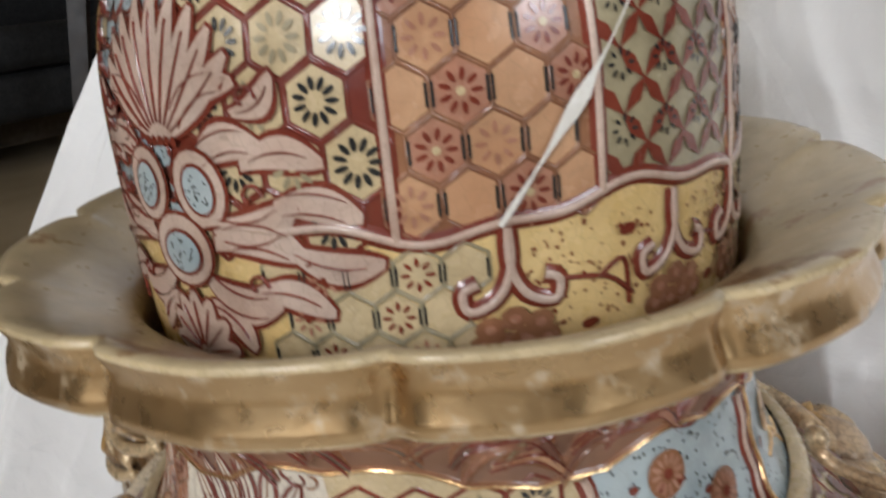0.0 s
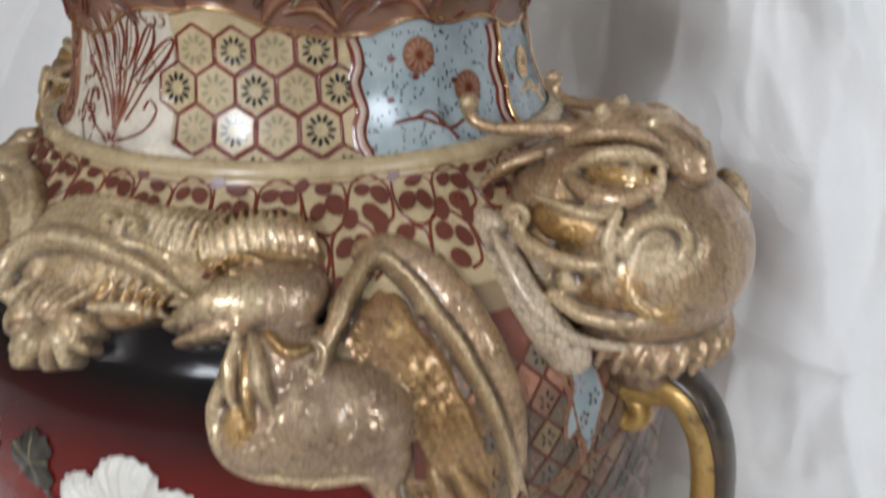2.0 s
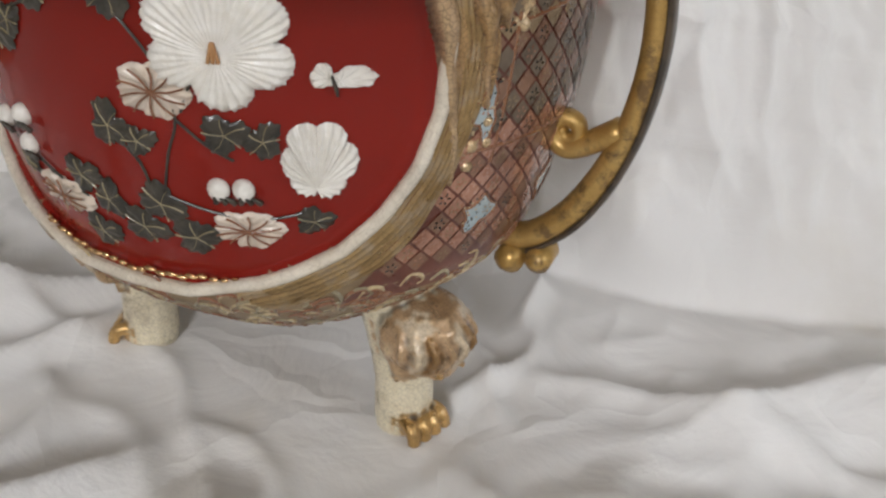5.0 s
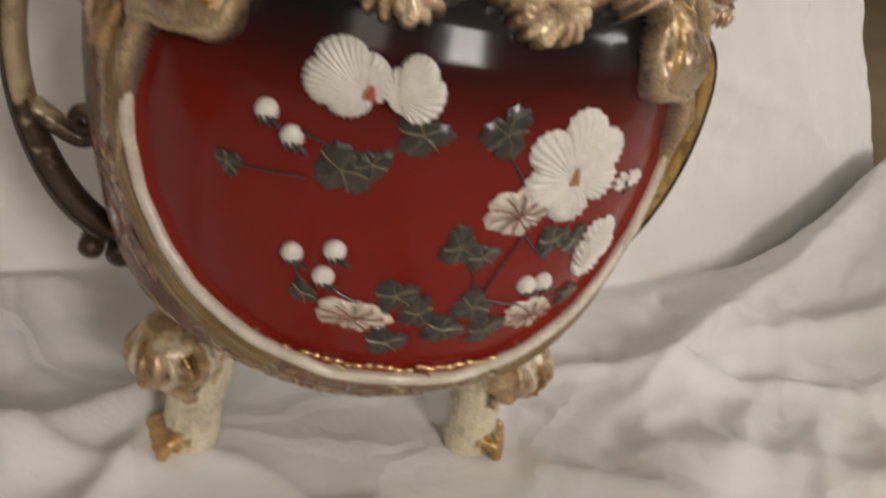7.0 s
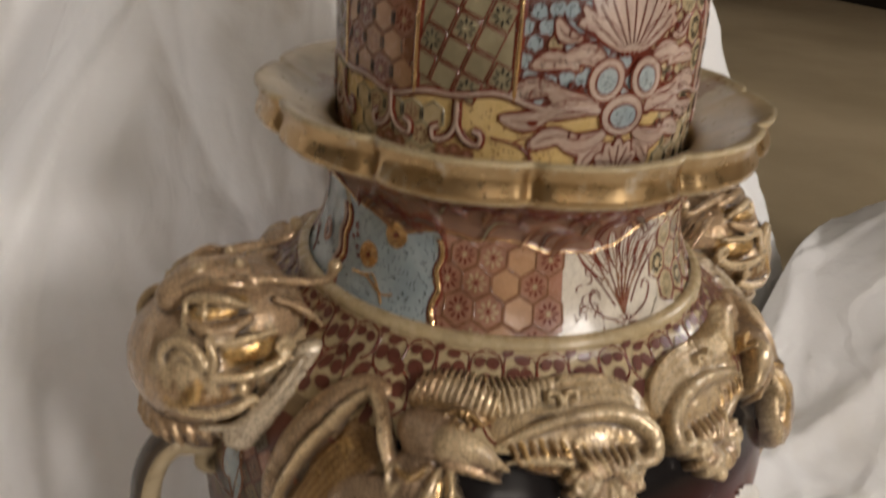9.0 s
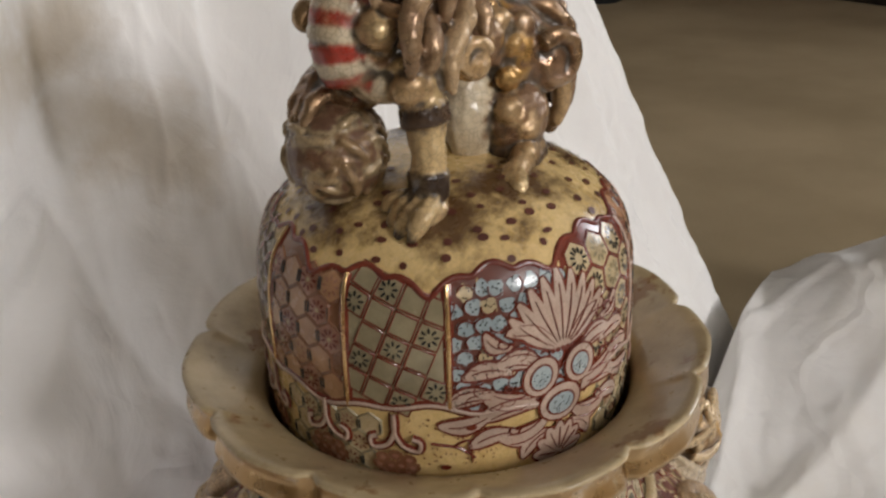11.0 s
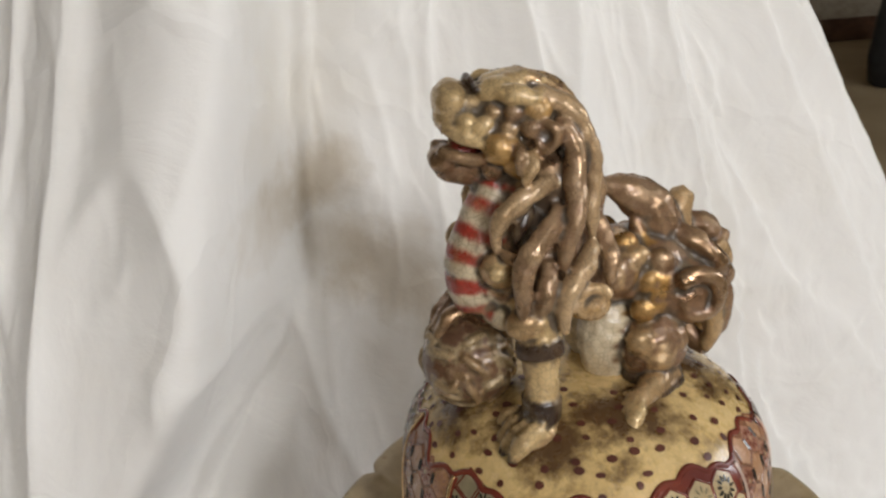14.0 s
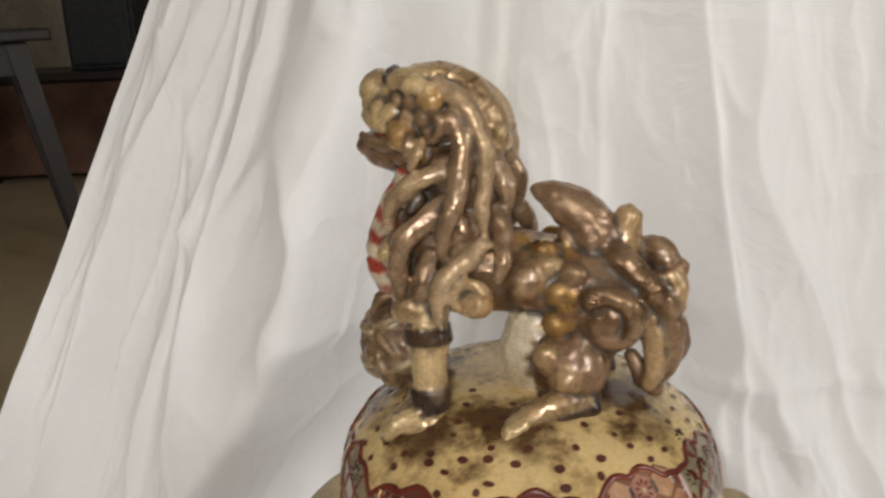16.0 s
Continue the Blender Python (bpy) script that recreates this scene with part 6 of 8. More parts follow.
        l.ball((-0.0105, y(0.0270), 0.5385), (0.0080, 0.0060, 0.0075), GOLD_T)
        l.ball((-0.0350, y(0.0270), 0.5330), (0.0075, 0.0060, 0.0062), PALE_T)
        # haunch with its raised spiral, knobbed flank, thigh, hind leg and long paw
        hy = -0.004 + s * 0.012
        l.ball((0.0360, hy, 0.5290), (0.0140, 0.0125, 0.0150), MAUVE_T)
        swirl(l, (0.0380, hy + s * 0.0110, 0.5295), V((1, 0, 0)), V((0, 0, 1)), 0.0112, 1.6, 0.0040, MAUVE_T, s, 2.4, lift=-s * 0.004 * s)
        for x, k, z, r, tone in ((0.0190, 0.0080, 0.5376, 0.0062, GOLD_T), (0.0172, 0.0085, 0.5262, 0.0052, GOLD_T), (0.0110, 0.0010, 0.5500, 0.0062, GOLD_T), (0.0045, 0.0060, 0.5420, 0.0050, PALE_T), (0.0140, 0.0060, 0.5465, 0.0056, PALE_T),
                                 (0.0240, 0.0080, 0.5450, 0.0052, MAUVE_T), (0.0115, 0.0065, 0.5350, 0.0050, MAUVE_T), (0.0260, 0.0090, 0.5180, 0.0048, MAUVE_T)):
            l.ball((x, hy + s * (k - 0.0022), z), (r * 1.1, r * 0.8, r), tone, n=12, m=8)
        l.ball((0.0225, hy + s * 0.0040, 0.5085), (0.0150, 0.0112, 0.0140), MAUVE_T)
        l.ball((0.0225, hy + s * 0.0060, 0.4970), (0.0125, 0.0085, 0.0075), BROWN_T)
        for x, k, z, r in ((0.0225, 0.0115, 0.5062, 0.0056), (0.0145, 0.0100, 0.5140, 0.0054), (0.0135, 0.0090, 0.5050, 0.0044), (0.0290, 0.0095, 0.5050, 0.0046)):
            l.ball((x, hy + s * k, z), (r, r * 0.8, r), PALE_T if r > 0.005 else MAUVE_T, n=12, m=8)
        l.ball((0.0060, hy - s * 0.0030, 0.5110), (0.0125, 0.0095, 0.0200), IVORY_T)
        l.tube([V((0.0320, hy + s * 0.0060, 0.4945)), V((0.0200, hy + s * 0.0130, 0.4930)), V((0.0095, hy + s * 0.0190, 0.4895))], [0.0050, 0.0062, 0.0060], 11, BROWN_T)
        l.tube([V((0.0290, hy + s * 0.0080, 0.4975)), V((0.0180, hy + s * 0.0150, 0.4965)), V((0.0080, hy + s * 0.0205, 0.4915))], [0.0036, 0.0052, 0.0052], 11, PALE_T)
        for k in range(4):
            l.tube([V((0.0095, hy + s * (0.0150 + 0.0030 * k), 0.4930)), V((0.0045, hy + s * (0.0160 + 0.0044 * k), 0.4912)), V((-0.0010 + 0.0015 * k, hy + s * (0.0165 + 0.0050 * k), 0.4850))], [0.0034, 0.0036, 0.0020], 8, BONE_T, steps=3)
            l.ball((-0.0012 + 0.0015 * k, hy + s * (0.0166 + 0.0050 * k), 0.4845), (0.0020, 0.0018, 0.0022), BROWN_T, n=8, m=6)
    # near fore leg with two dark bands, broad paw; far fore leg on the ball
    l.tube([V((-0.0300, -0.0300, 0.5400)), V((-0.0290, -0.0345, 0.5260)), V((-0.0285, -0.0355, 0.5080)), V((-0.0290, -0.0360, 0.4900))], [0.0105, 0.0076, 0.0066, 0.0066], 14, BONE_T)
    for p, q, r in ((V((-0.0292, -0.0343, 0.5262)), V((-0.0287, -0.0350, 0.5200)), 0.0092), (V((-0.0286, -0.0356, 0.5020)), V((-0.0288, -0.0359, 0.4935)), 0.0080)):
        l.tube([p.lerp(q, k / 8) for k in range(9)], r, 20, BROWN_T, steps=1)
    l.tube([V((-0.0330, -0.0325, 0.5245)), V((-0.0330, -0.0340, 0.5190))], [0.0046, 0.0020], 9, BONE_T, steps=1)
    l.ball((-0.0335, -0.0375, 0.4885), (0.0105, 0.0095, 0.0060), PALE_T)
    for k in range(4):
        yy = -0.0465 + 0.0062 * k
        l.tube([V((-0.0315, -0.0415 + 0.0032 * k, 0.4920)), V((-0.0390, yy, 0.4905)), V((-0.0455 + 0.0012 * abs(k - 1.5), yy - 0.0005, 0.4845))], [0.0042, 0.0044, 0.0026], 8, BONE_T, steps=3)
        l.ball((-0.0458 + 0.0012 * abs(k - 1.5), yy - 0.0005, 0.4840), (0.0022, 0.0020, 0.0022), BROWN_T, n=8, m=6)
    l.tube([V((-0.0300, 0.008, 0.540)), V((-0.0400, 0.008, 0.532)), V((-0.0500, 0.004, 0.5275)), V((-0.0565, -0.001, 0.5235))], [0.0110, 0.0086, 0.0074, 0.0062], 11, MAUVE_T)
    for k in range(3):
        l.tube([V((-0.0500, 0.004 - 0.005 * k, 0.5290)), V((-0.0585, 0.002 - 0.005 * k, 0.5255)), V((-0.0625, 0.001 - 0.005 * k, 0.5180))], [0.0036, 0.0036, 0.0022], 8, MAUVE_T, steps=3)
    l.ball((-0.040, -0.003, 0.5280), (0.0135, 0.0150, 0.0090), MAUVE_T)
    # scroll at the far shoulder
    l.tube([V((-0.0400, 0.012, 0.5480)), V((-0.0470, 0.013, 0.5535)), V((-0.0500, 0.012, 0.5510)), V((-0.0490, 0.010, 0.5475))], [0.0062, 0.0050, 0.0040, 0.0020], 10, PALE_T)
    # tail: two flames standing, bundle of locks falling
    for pts, rs, tone in (
        ([(0.0310, -0.005, 0.5420), (0.0300, -0.005, 0.5530), (0.0255, -0.005, 0.5625), (0.0165, -0.005, 0.5692), (0.0060, -0.005, 0.5732)], [0.0100, 0.0096, 0.0092, 0.0076, 0.0026], TUFT_T),
        ([(0.0215, -0.010, 0.5440), (0.0195, -0.010, 0.5520), (0.0185, -0.009, 0.5600)], [0.0050, 0.0044, 0.0020], MAUVE_T),
        ([(0.0400, 0.0, 0.5400), (0.0395, -0.001, 0.5540), (0.0415, -0.001, 0.5655)], [0.0080, 0.0068, 0.0046], PALE_T),
        ([(0.0345, -0.010, 0.5520), (0.0420, -0.014, 0.5480), (0.0510, -0.014, 0.5390), (0.0590, -0.010, 0.5290)], [0.0040, 0.0052, 0.0054, 0.0036], MAUVE_T),
        ([(0.0440, 0.004, 0.5460), (0.0515, 0.002, 0.5490), (0.0570, 0.000, 0.5435), (0.0620, -0.001, 0.5450)], [0.0066, 0.0064, 0.0056, 0.0026], MAUVE_T),
        ([(0.0560, -0.003, 0.5420), (0.0600, -0.004, 0.5360), (0.0610, -0.005, 0.5280)], [0.0050, 0.0044, 0.0024], PALE_T),
        ([(0.0480, -0.006, 0.5400), (0.0560, -0.007, 0.5260), (0.0580, -0.008, 0.5120), (0.0530, -0.008, 0.5000)], [0.0070, 0.0060, 0.0050, 0.0026], MAUVE_T),
        ([(0.0440, -0.010, 0.5360), (0.0505, -0.012, 0.5230), (0.0530, -0.012, 0.5100), (0.0500, -0.012, 0.4990)], [0.0056, 0.0050, 0.0044, 0.0022], PALE_T),
        ([(0.0480, 0.006, 0.5360), (0.0560, 0.006, 0.5200), (0.0560, 0.006, 0.5050), (0.0490, 0.004, 0.4965)], [0.0080, 0.0066, 0.0054, 0.0030], GOLD_T),
        ([(0.0520, 0.000, 0.5300), (0.0600, -0.001, 0.5160), (0.0580, -0.002, 0.5040)], [0.0064, 0.0052, 0.0024], MAUVE_T),
        ([(0.0420, -0.004, 0.5100), (0.0480, -0.006, 0.5010), (0.0540, -0.006, 0.4960)], [0.0030, 0.0046, 0.0036], MAUVE_T),
    ):
        l.tube([V(p) for p in pts], rs, 10, tone, steps=5)
    for k in range(7):
        l.ball((-0.001 + 0.0042 * k, -0.007 + 0.004 * (-1) ** k, 0.5530 - 0.0006 * k), (0.0042, 0.0048, 0.0042), GOLD_T if k % 2 else MAUVE_T)
    return l


sculpted("lion_knob", lion(), LION, lid, "gilded lion figure, mouth open, red-striped throat", 0.0008, 4, hollow_gain=2.3, reach=7, lumpy=1.4, hollow_tone=(0.060, 0.047, 0.034, 0.0))


def knotted_ball():
    b = Shape()
    rng = random.Random(4)
    c = Vector((-0.0500, -0.0058, 0.5070))
    b.ball(c, 0.0188, BROWN_T, n=20, m=12)
    for k in range(60):
        d = Vector((rng.uniform(-1, 1), rng.uniform(-1, 1), rng.uniform(-1, 1))).normalized()
        e = d.orthogonal().normalized()
        e.rotate(Euler((rng.random() * 6, rng.random() * 6, rng.random() * 6)))
        pts = [c + 0.0188 * (d + e * t).normalized() for t in (-0.35, 0.0, 0.35)]
        b.tube(pts, [0.0012, 0.0019, 0.0012], 6, (0.34, 0.25, 0.14, 0.3) if k % 3 else (0.26, 0.16, 0.08, 0.5), steps=3)
    return b


sculpted("openwork_ball", knotted_ball(), LION, lid, "worn gilded openwork ball under the lion's paw", 0.0006, 1, hollow_gain=1.3, reach=5)


# ---- enamel painting on the vase and its lid, laid on in thin raised layers ----
class Enamels:
    """Collects strokes and fills by colour; places are metres across and up from a point of the surface."""

    def __init__(self, surface, size):
        self.surface, self.size, self.layers = surface, size, {}
        self.at(0, 0)

    def at(self, a, up, turn=0.0, grow=1.0):
        self.a, self.up, self.cs, self.sn, self.grow = a, up, math.cos(radians(turn)), math.sin(radians(turn)), grow
        return self

    def place(self, x, y, off):
        x, y = self.grow * (x * self.cs - y * self.sn), self.grow * (x * self.sn + y * self.cs)
        return self.surface(self.a + math.degrees(x / self.size), self.up + y, off)

    def shape(self, mat):
        return self.layers.setdefault(mat.name, (mat, Shape()))[1]

    def line(self, pts, width, mat, off=0.0007, closed=False, steps=4, taper=False):
        pts = [Vector((p[0], p[1], 0)) for p in pts]
        if closed:
            pts = pts + [pts[0]]
        pts, _ = smooth_path(pts, 0.0, steps)
        rows, n = [], len(pts)
        for i, p in enumerate(pts):
            d = pts[min(i + 1, n - 1)] - pts[max(i - 1, 0)]
            d = d.normalized() if d.length > 1e-9 else Vector((1, 0, 0))
            w = width / 2 / self.grow * (max(0.15, math.sin(math.pi * i / (n - 1))) if taper else 1.0)
            sd = Vector((-d.y, d.x, 0)) * w
            rows.append([self.place(p.x + k * sd.x, p.y + k * sd.y, off - (0.0007 if abs(k) > 0.9 else 0.0)) for k in (-1, -0.45, 0.45, 1)])
        self.shape(mat).grid(rows)
        return self

    def fill(self, pts, mat, off=0.0004, rings=2):
        n = len(pts)
        cx, cy = sum(p[0] for p in pts) / n, sum(p[1] for p in pts) / n
        verts, faces = [self.place(cx, cy, off)], []
        for k in range(1, rings + 1):
            f = k / rings
            verts += [self.place(cx + (x - cx) * f, cy + (y - cy) * f, off) for x, y in pts]
        for i in range(n):
            j = (i + 1) % n
            faces.append((0, 1 + i, 1 + j))
            for k in range(rings - 1):
                faces.append((1 + k * n + i, 1 + (k + 1) * n + i, 1 + (k + 1) * n + j, 1 + k * n + j))
        self.shape(mat).add(verts, faces)
        return self

    def oval(self, x, y, rx, ry, mat, off=0.0006, turn=0.0, n=10):
        c, s = math.cos(turn), math.sin(turn)
        return self.fill([(x + rx * math.cos(t) * c - ry * math.sin(t) * s, y + rx * math.cos(t) * s + ry * math.sin(t) * c) for t in [2 * math.pi * k / n for k in range(n)]], mat, off, 1)

    def patch(self, a0, a1, low, high, mat, off=0.0002, na=24, ns=10):
        """A field between two angles, whose lower and upper ends may follow a function of the angle."""
        f = lambda v, a: v(a) if callable(v) else v
        rows = []
        for i in range(ns + 1):
            rows.append([self.surface(a0 + (a1 - a0) * k / na, f(low, a0 + (a1 - a0) * k / na) + (f(high, a0 + (a1 - a0) * k / na) - f(low, a0 + (a1 - a0) * k / na)) * i / ns, off) for k in range(na + 1)])
        self.shape(mat).grid(rows)
        return self

    def hexagon(self, x, y, r, fills, line, width, flower=None, double=False, keep=None):
        pts = [(x + r * math.sin(radians(60 * k)), y + r * 1.06 * math.cos(radians(60 * k))) for k in range(6)]
        if keep and not keep(x, y):
            return
        self.fill([(x + (px - x) * 0.9, y + (py - y) * 0.9) for px, py in pts], fills, 0.00045)
        self.line(pts, width, line, 0.0007, True, steps=1)
        if double:
            for s in (-1, 1):
                self.line([(x + s * r * 0.80, y - r * 0.36), (x + s * r * 0.80, y + r * 0.36)], width * 0.95, BLACK, 0.0009, steps=1)
        if flower:
            petals, tone, core = flower
            for k in range(petals):
                t = 2 * math.pi * k / petals
                self.oval(x + r * 0.46 * math.cos(t), y + r * 0.48 * math.sin(t), r * 0.20, r * 0.085, tone, 0.0008, t, 7)
            if core:
                self.oval(x, y, r * 0.14, r * 0.14, core, 0.0009, 0, 8)

    def build(self, parent, what):
        for mat, sh in self.layers.values():
            part(what, sh, mat, parent, mat.name.replace("_", " "), kind="stuff")


def hex_field(e, a0, a1, s0, s1, r, fills, line, width, flowers, double=False, shift=0.0):
    """Rows of hexagons that fill a field."""
    rng = random.Random(int(a0 * 7 + s0 * 9000))
    sx, sy = r * 1.76, r * 1.62
    row = 0
    y = s0 + r * 0.55
    f = lambda v, a: v(a) if callable(v) else v
    while y < 0.6:
        x = math.radians(a0) * e.size + r * 0.6 + (sx / 2 if row % 2 else 0) + shift
        any_ = False
        while x < math.radians(a1) * e.size - r * 0.45:
            if y + r * 0.5 < f(s1, math.degrees(x / e.size)):
                k = (row * 3 + int(x / sx)) % len(flowers)
                mat, fl = flowers[k]
                e.hexagon(x, y, r * rng.uniform(0.95, 1.02), mat or fills, line, width, fl, double)
                any_ = True
            x += sx
        if not any_:
            break
        y += sy
        row += 1


# -- lid --
e = Enamels(on_lid, 0.0785)
FOOT_S, TOP_S = 0.037, 0.086


def lid_top(a):
    """The scalloped upper edge of the painted panels."""
    return TOP_S - 0.001 + 0.0075 * abs(math.sin(radians(a * 5.3 + 20))) + 0.0032 * abs(math.sin(radians(a * 15 + 30))) + 0.0045 * math.sin(radians(a * 2.1))


def lid_low(a):
    return FOOT_S + 0.0022 * math.sin(radians(a * 6.5)) + 0.001 * math.sin(radians(a * 17))


black_daisy, red_daisy, grey_daisy = (11, BLACK, None), (9, LINE_RED, CREAM), (9, SAGE, CREAM)
BARS = [-92, -61, -33, 34, 63.7, 97, 130, 165, 232]


def orange_panel(a0, a1):
    e.at(0, 0).patch(a0, a1, lid_low, lid_top, LINE_BROWN)
    hex_field(e.at(0, 0), a0, a1, FOOT_S + 0.001, lid_top, 0.0062, ORANGE, LINE_BROWN, 0.0009, [(ORANGE, None), (DUSK_PINK, red_daisy), (ORANGE, None), (DUSK_PINK, red_daisy), (ORANGE, (8, DUSK_PINK, None))], True)


def lattice_panel(a0, a1, round_=False):
    e.at(0, 0).patch(a0, a1, lid_low, lid_top, SAGE)
    p = 0.0078 if round_ else 0.0098
    x0, x1 = math.radians(a0) * e.size, math.radians(a1) * e.size
    ca, sa = math.cos(radians(-22)), math.sin(radians(-22))
    for i in range(-14, 15):
        for j in range(-14, 15):
            u, v = i * p, j * p
            if round_:
                x, y = (u - v) * 0.72, (u + v) * 0.80
            else:
                x, y = u * ca - v * sa, u * sa + v * ca + 0.3 * u * 0
            x, y = x + (x0 + x1) / 2, y + 0.062
            a = math.degrees(x / e.size)
            if not (a0 + 1.6 < a < a1 - 1.6 and FOOT_S + 0.002 < y < lid_top(a) - 0.002):
                continue
            if round_:
                for s in (-1, 1):
                    e.fill([(x + s * 0.0032 - 0.0032 * c + 0.0011 * d, y - 0.0035 * c * s - 0.0011 * d * s) for c, d in ((-1, 0), (0, 1), (1, 0), (0, -1))], LINE_RED, 0.0007, 1)
                if (i + j) % 2:
                    for k in range(8):
                        t = 2 * math.pi * k / 8
                        e.oval(x + 0.0024 * math.cos(t), y + 0.0062 + 0.0024 * math.sin(t), 0.0009, 0.0004, BLACK, 0.0008, t, 6)
            else:
                q = [(x + (c * ca - d * sa) * p * 0.44, y + (c * sa + d * ca) * p * 0.44) for c, d in ((-1, -1), (1, -1), (1, 1), (-1, 1))]
                e.fill(q, SAGE, 0.0005)
                if (i * 2 + j) % 3 == 0:
                    for k in range(8):
                        t = 2 * math.pi * k / 8
                        e.oval(x + 0.0026 * math.cos(t), y + 0.0026 * math.sin(t), 0.0012, 0.0005, BLACK, 0.0008, t, 6)
                e.line(q, 0.0012, LINE_RED, 0.0007, True, steps=1)


orange_panel(-92, -61)
lattice_panel(-61, -33)
orange_panel(34, 63.7)
lattice_panel(63.7, 97, True)
orange_panel(97, 130)
lattice_panel(130, 165)
lattice_panel(232, 268, True)
# cream field of black-flowered hexagons, blue clouded field beside it
cream_set = [(CREAM, black_daisy), (CREAM, grey_daisy), (CREAM, black_daisy), (CREAM, (10, SAGE, None))]
e.at(0, 0).patch(-2, 34, lid_low, lid_top, LINE_RED)
hex_field(e.at(0, 0), 4, 34, FOOT_S - 0.002, lid_top, 0.0072, CREAM, LINE_RED, 0.0012, cream_set)
e.at(0, 0).patch(165, 232, lid_low, lid_top, LINE_RED)
hex_field(e.at(0, 0), 165, 232, FOOT_S, lid_top, 0.0072, CREAM, LINE_RED, 0.0012, cream_set)
e.at(0, 0).patch(-33, -2, lid_low, lid_top, MAROON)
rng = random.Random(11)
for i in range(7):
    for j in range(9):
        a, s = -31 + 4.6 * i + rng.uniform(-0.8, 0.8) + (2.3 if j % 2 else 0), FOOT_S + 0.003 + 0.0062 * j + rng.uniform(-0.001, 0.001)
        if s > lid_top(a) - 0.003:
            continue
        e.at(a, s, rng.uniform(0, 90)).fill([((0.0031 + 0.0006 * math.sin(3 * t + i)) * math.cos(t), (0.0031 + 0.0006 * math.cos(4 * t + j)) * math.sin(t)) for t in [2 * math.pi * q / 12 for q in range(12)]], CREAM if (i + 2 * j) % 7 == 0 else BLUE, 0.0005)
        for q in range(6):
            e.oval(rng.uniform(-0.002, 0.002), rng.uniform(-0.002, 0.002), 0.0004, 0.0003, BLACK, 0.001, 0, 5)
        e.line([(0.0030 * math.cos(t), 0.0028 * math.sin(t)) for t in [0.7 * q + i for q in range(5)]], 0.0007, LINE_RED, 0.0011)

# dividing bars and scalloped borders
for a in BARS:
    lo, hi = lid_low(a) - 0.0005, lid_top(a) - 0.001
    for w, mat, off in ((0.0042, LINE_RED, 0.0008), (0.0019, PALE_PINK if a > 0 else GOLD_LINE, 0.0013)):
        e.at(a, 0).line([(0, lo), (0.0002, (lo + hi) / 2), (0, hi)], w, mat, off, steps=8)
e.at(0, 0)
ring_a = [-180 + 1.5 * k for k in range(241)]
for fn, w, mat, off in ((lid_top, 0.0024, LINE_RED, 0.0010), (lid_low, 0.0040, LINE_RED, 0.0009), (lid_low, 0.0020, PALE_PINK, 0.0013)):
    e.line([(math.radians(a) * e.size, fn(a)) for a in ring_a], w, mat, off, steps=1)


# shell-and-leaf ornament
def petal(e, root, tip, wide_, off, fills=None, bend=0.0, veins=1):
    """A rounded leaf or petal from root to tip, filled, outlined and veined."""
    (x0, y0), (x1, y1) = root, tip
    n = math.hypot(x1 - x0, y1 - y0)
    dx, dy = (x1 - x0) / n, (y1 - y0) / n

    def spot(t, side, w):
        c = bend * n * math.sin(math.pi * t)
        return x0 + dx * n * t - dy * (c + side * w), y0 + dy * n * t + dx * (c + side * w)

    def outline(grow):
        ts = [k / 9 for k in range(10)]
        prof = lambda t: (0.5 * wide_ + grow) * (math.sin(math.pi * min(1.0, 0.08 + 0.86 * t ** 1.25)) ** 0.75)
        return [spot(t * (1 + grow / n) - 0.5 * grow / n, 1, prof(t)) for t in ts] + [spot(t * (1 + grow / n) - 0.5 * grow / n, -1, prof(t)) for t in reversed(ts)]

    e.fill(outline(0.0008), LINE_RED, off)
    e.fill(outline(-0.0005), fills or PALE_PINK, off + 0.00016)
    for k in range(veins):
        d = 0.0 if veins == 1 else (k / (veins - 1) - 0.5) * 0.5
        e.line([spot(t, d, wide_) for t in (0.12, 0.35, 0.6, 0.82)], 0.0005, LINE_RED, off + 0.0007, taper=True)


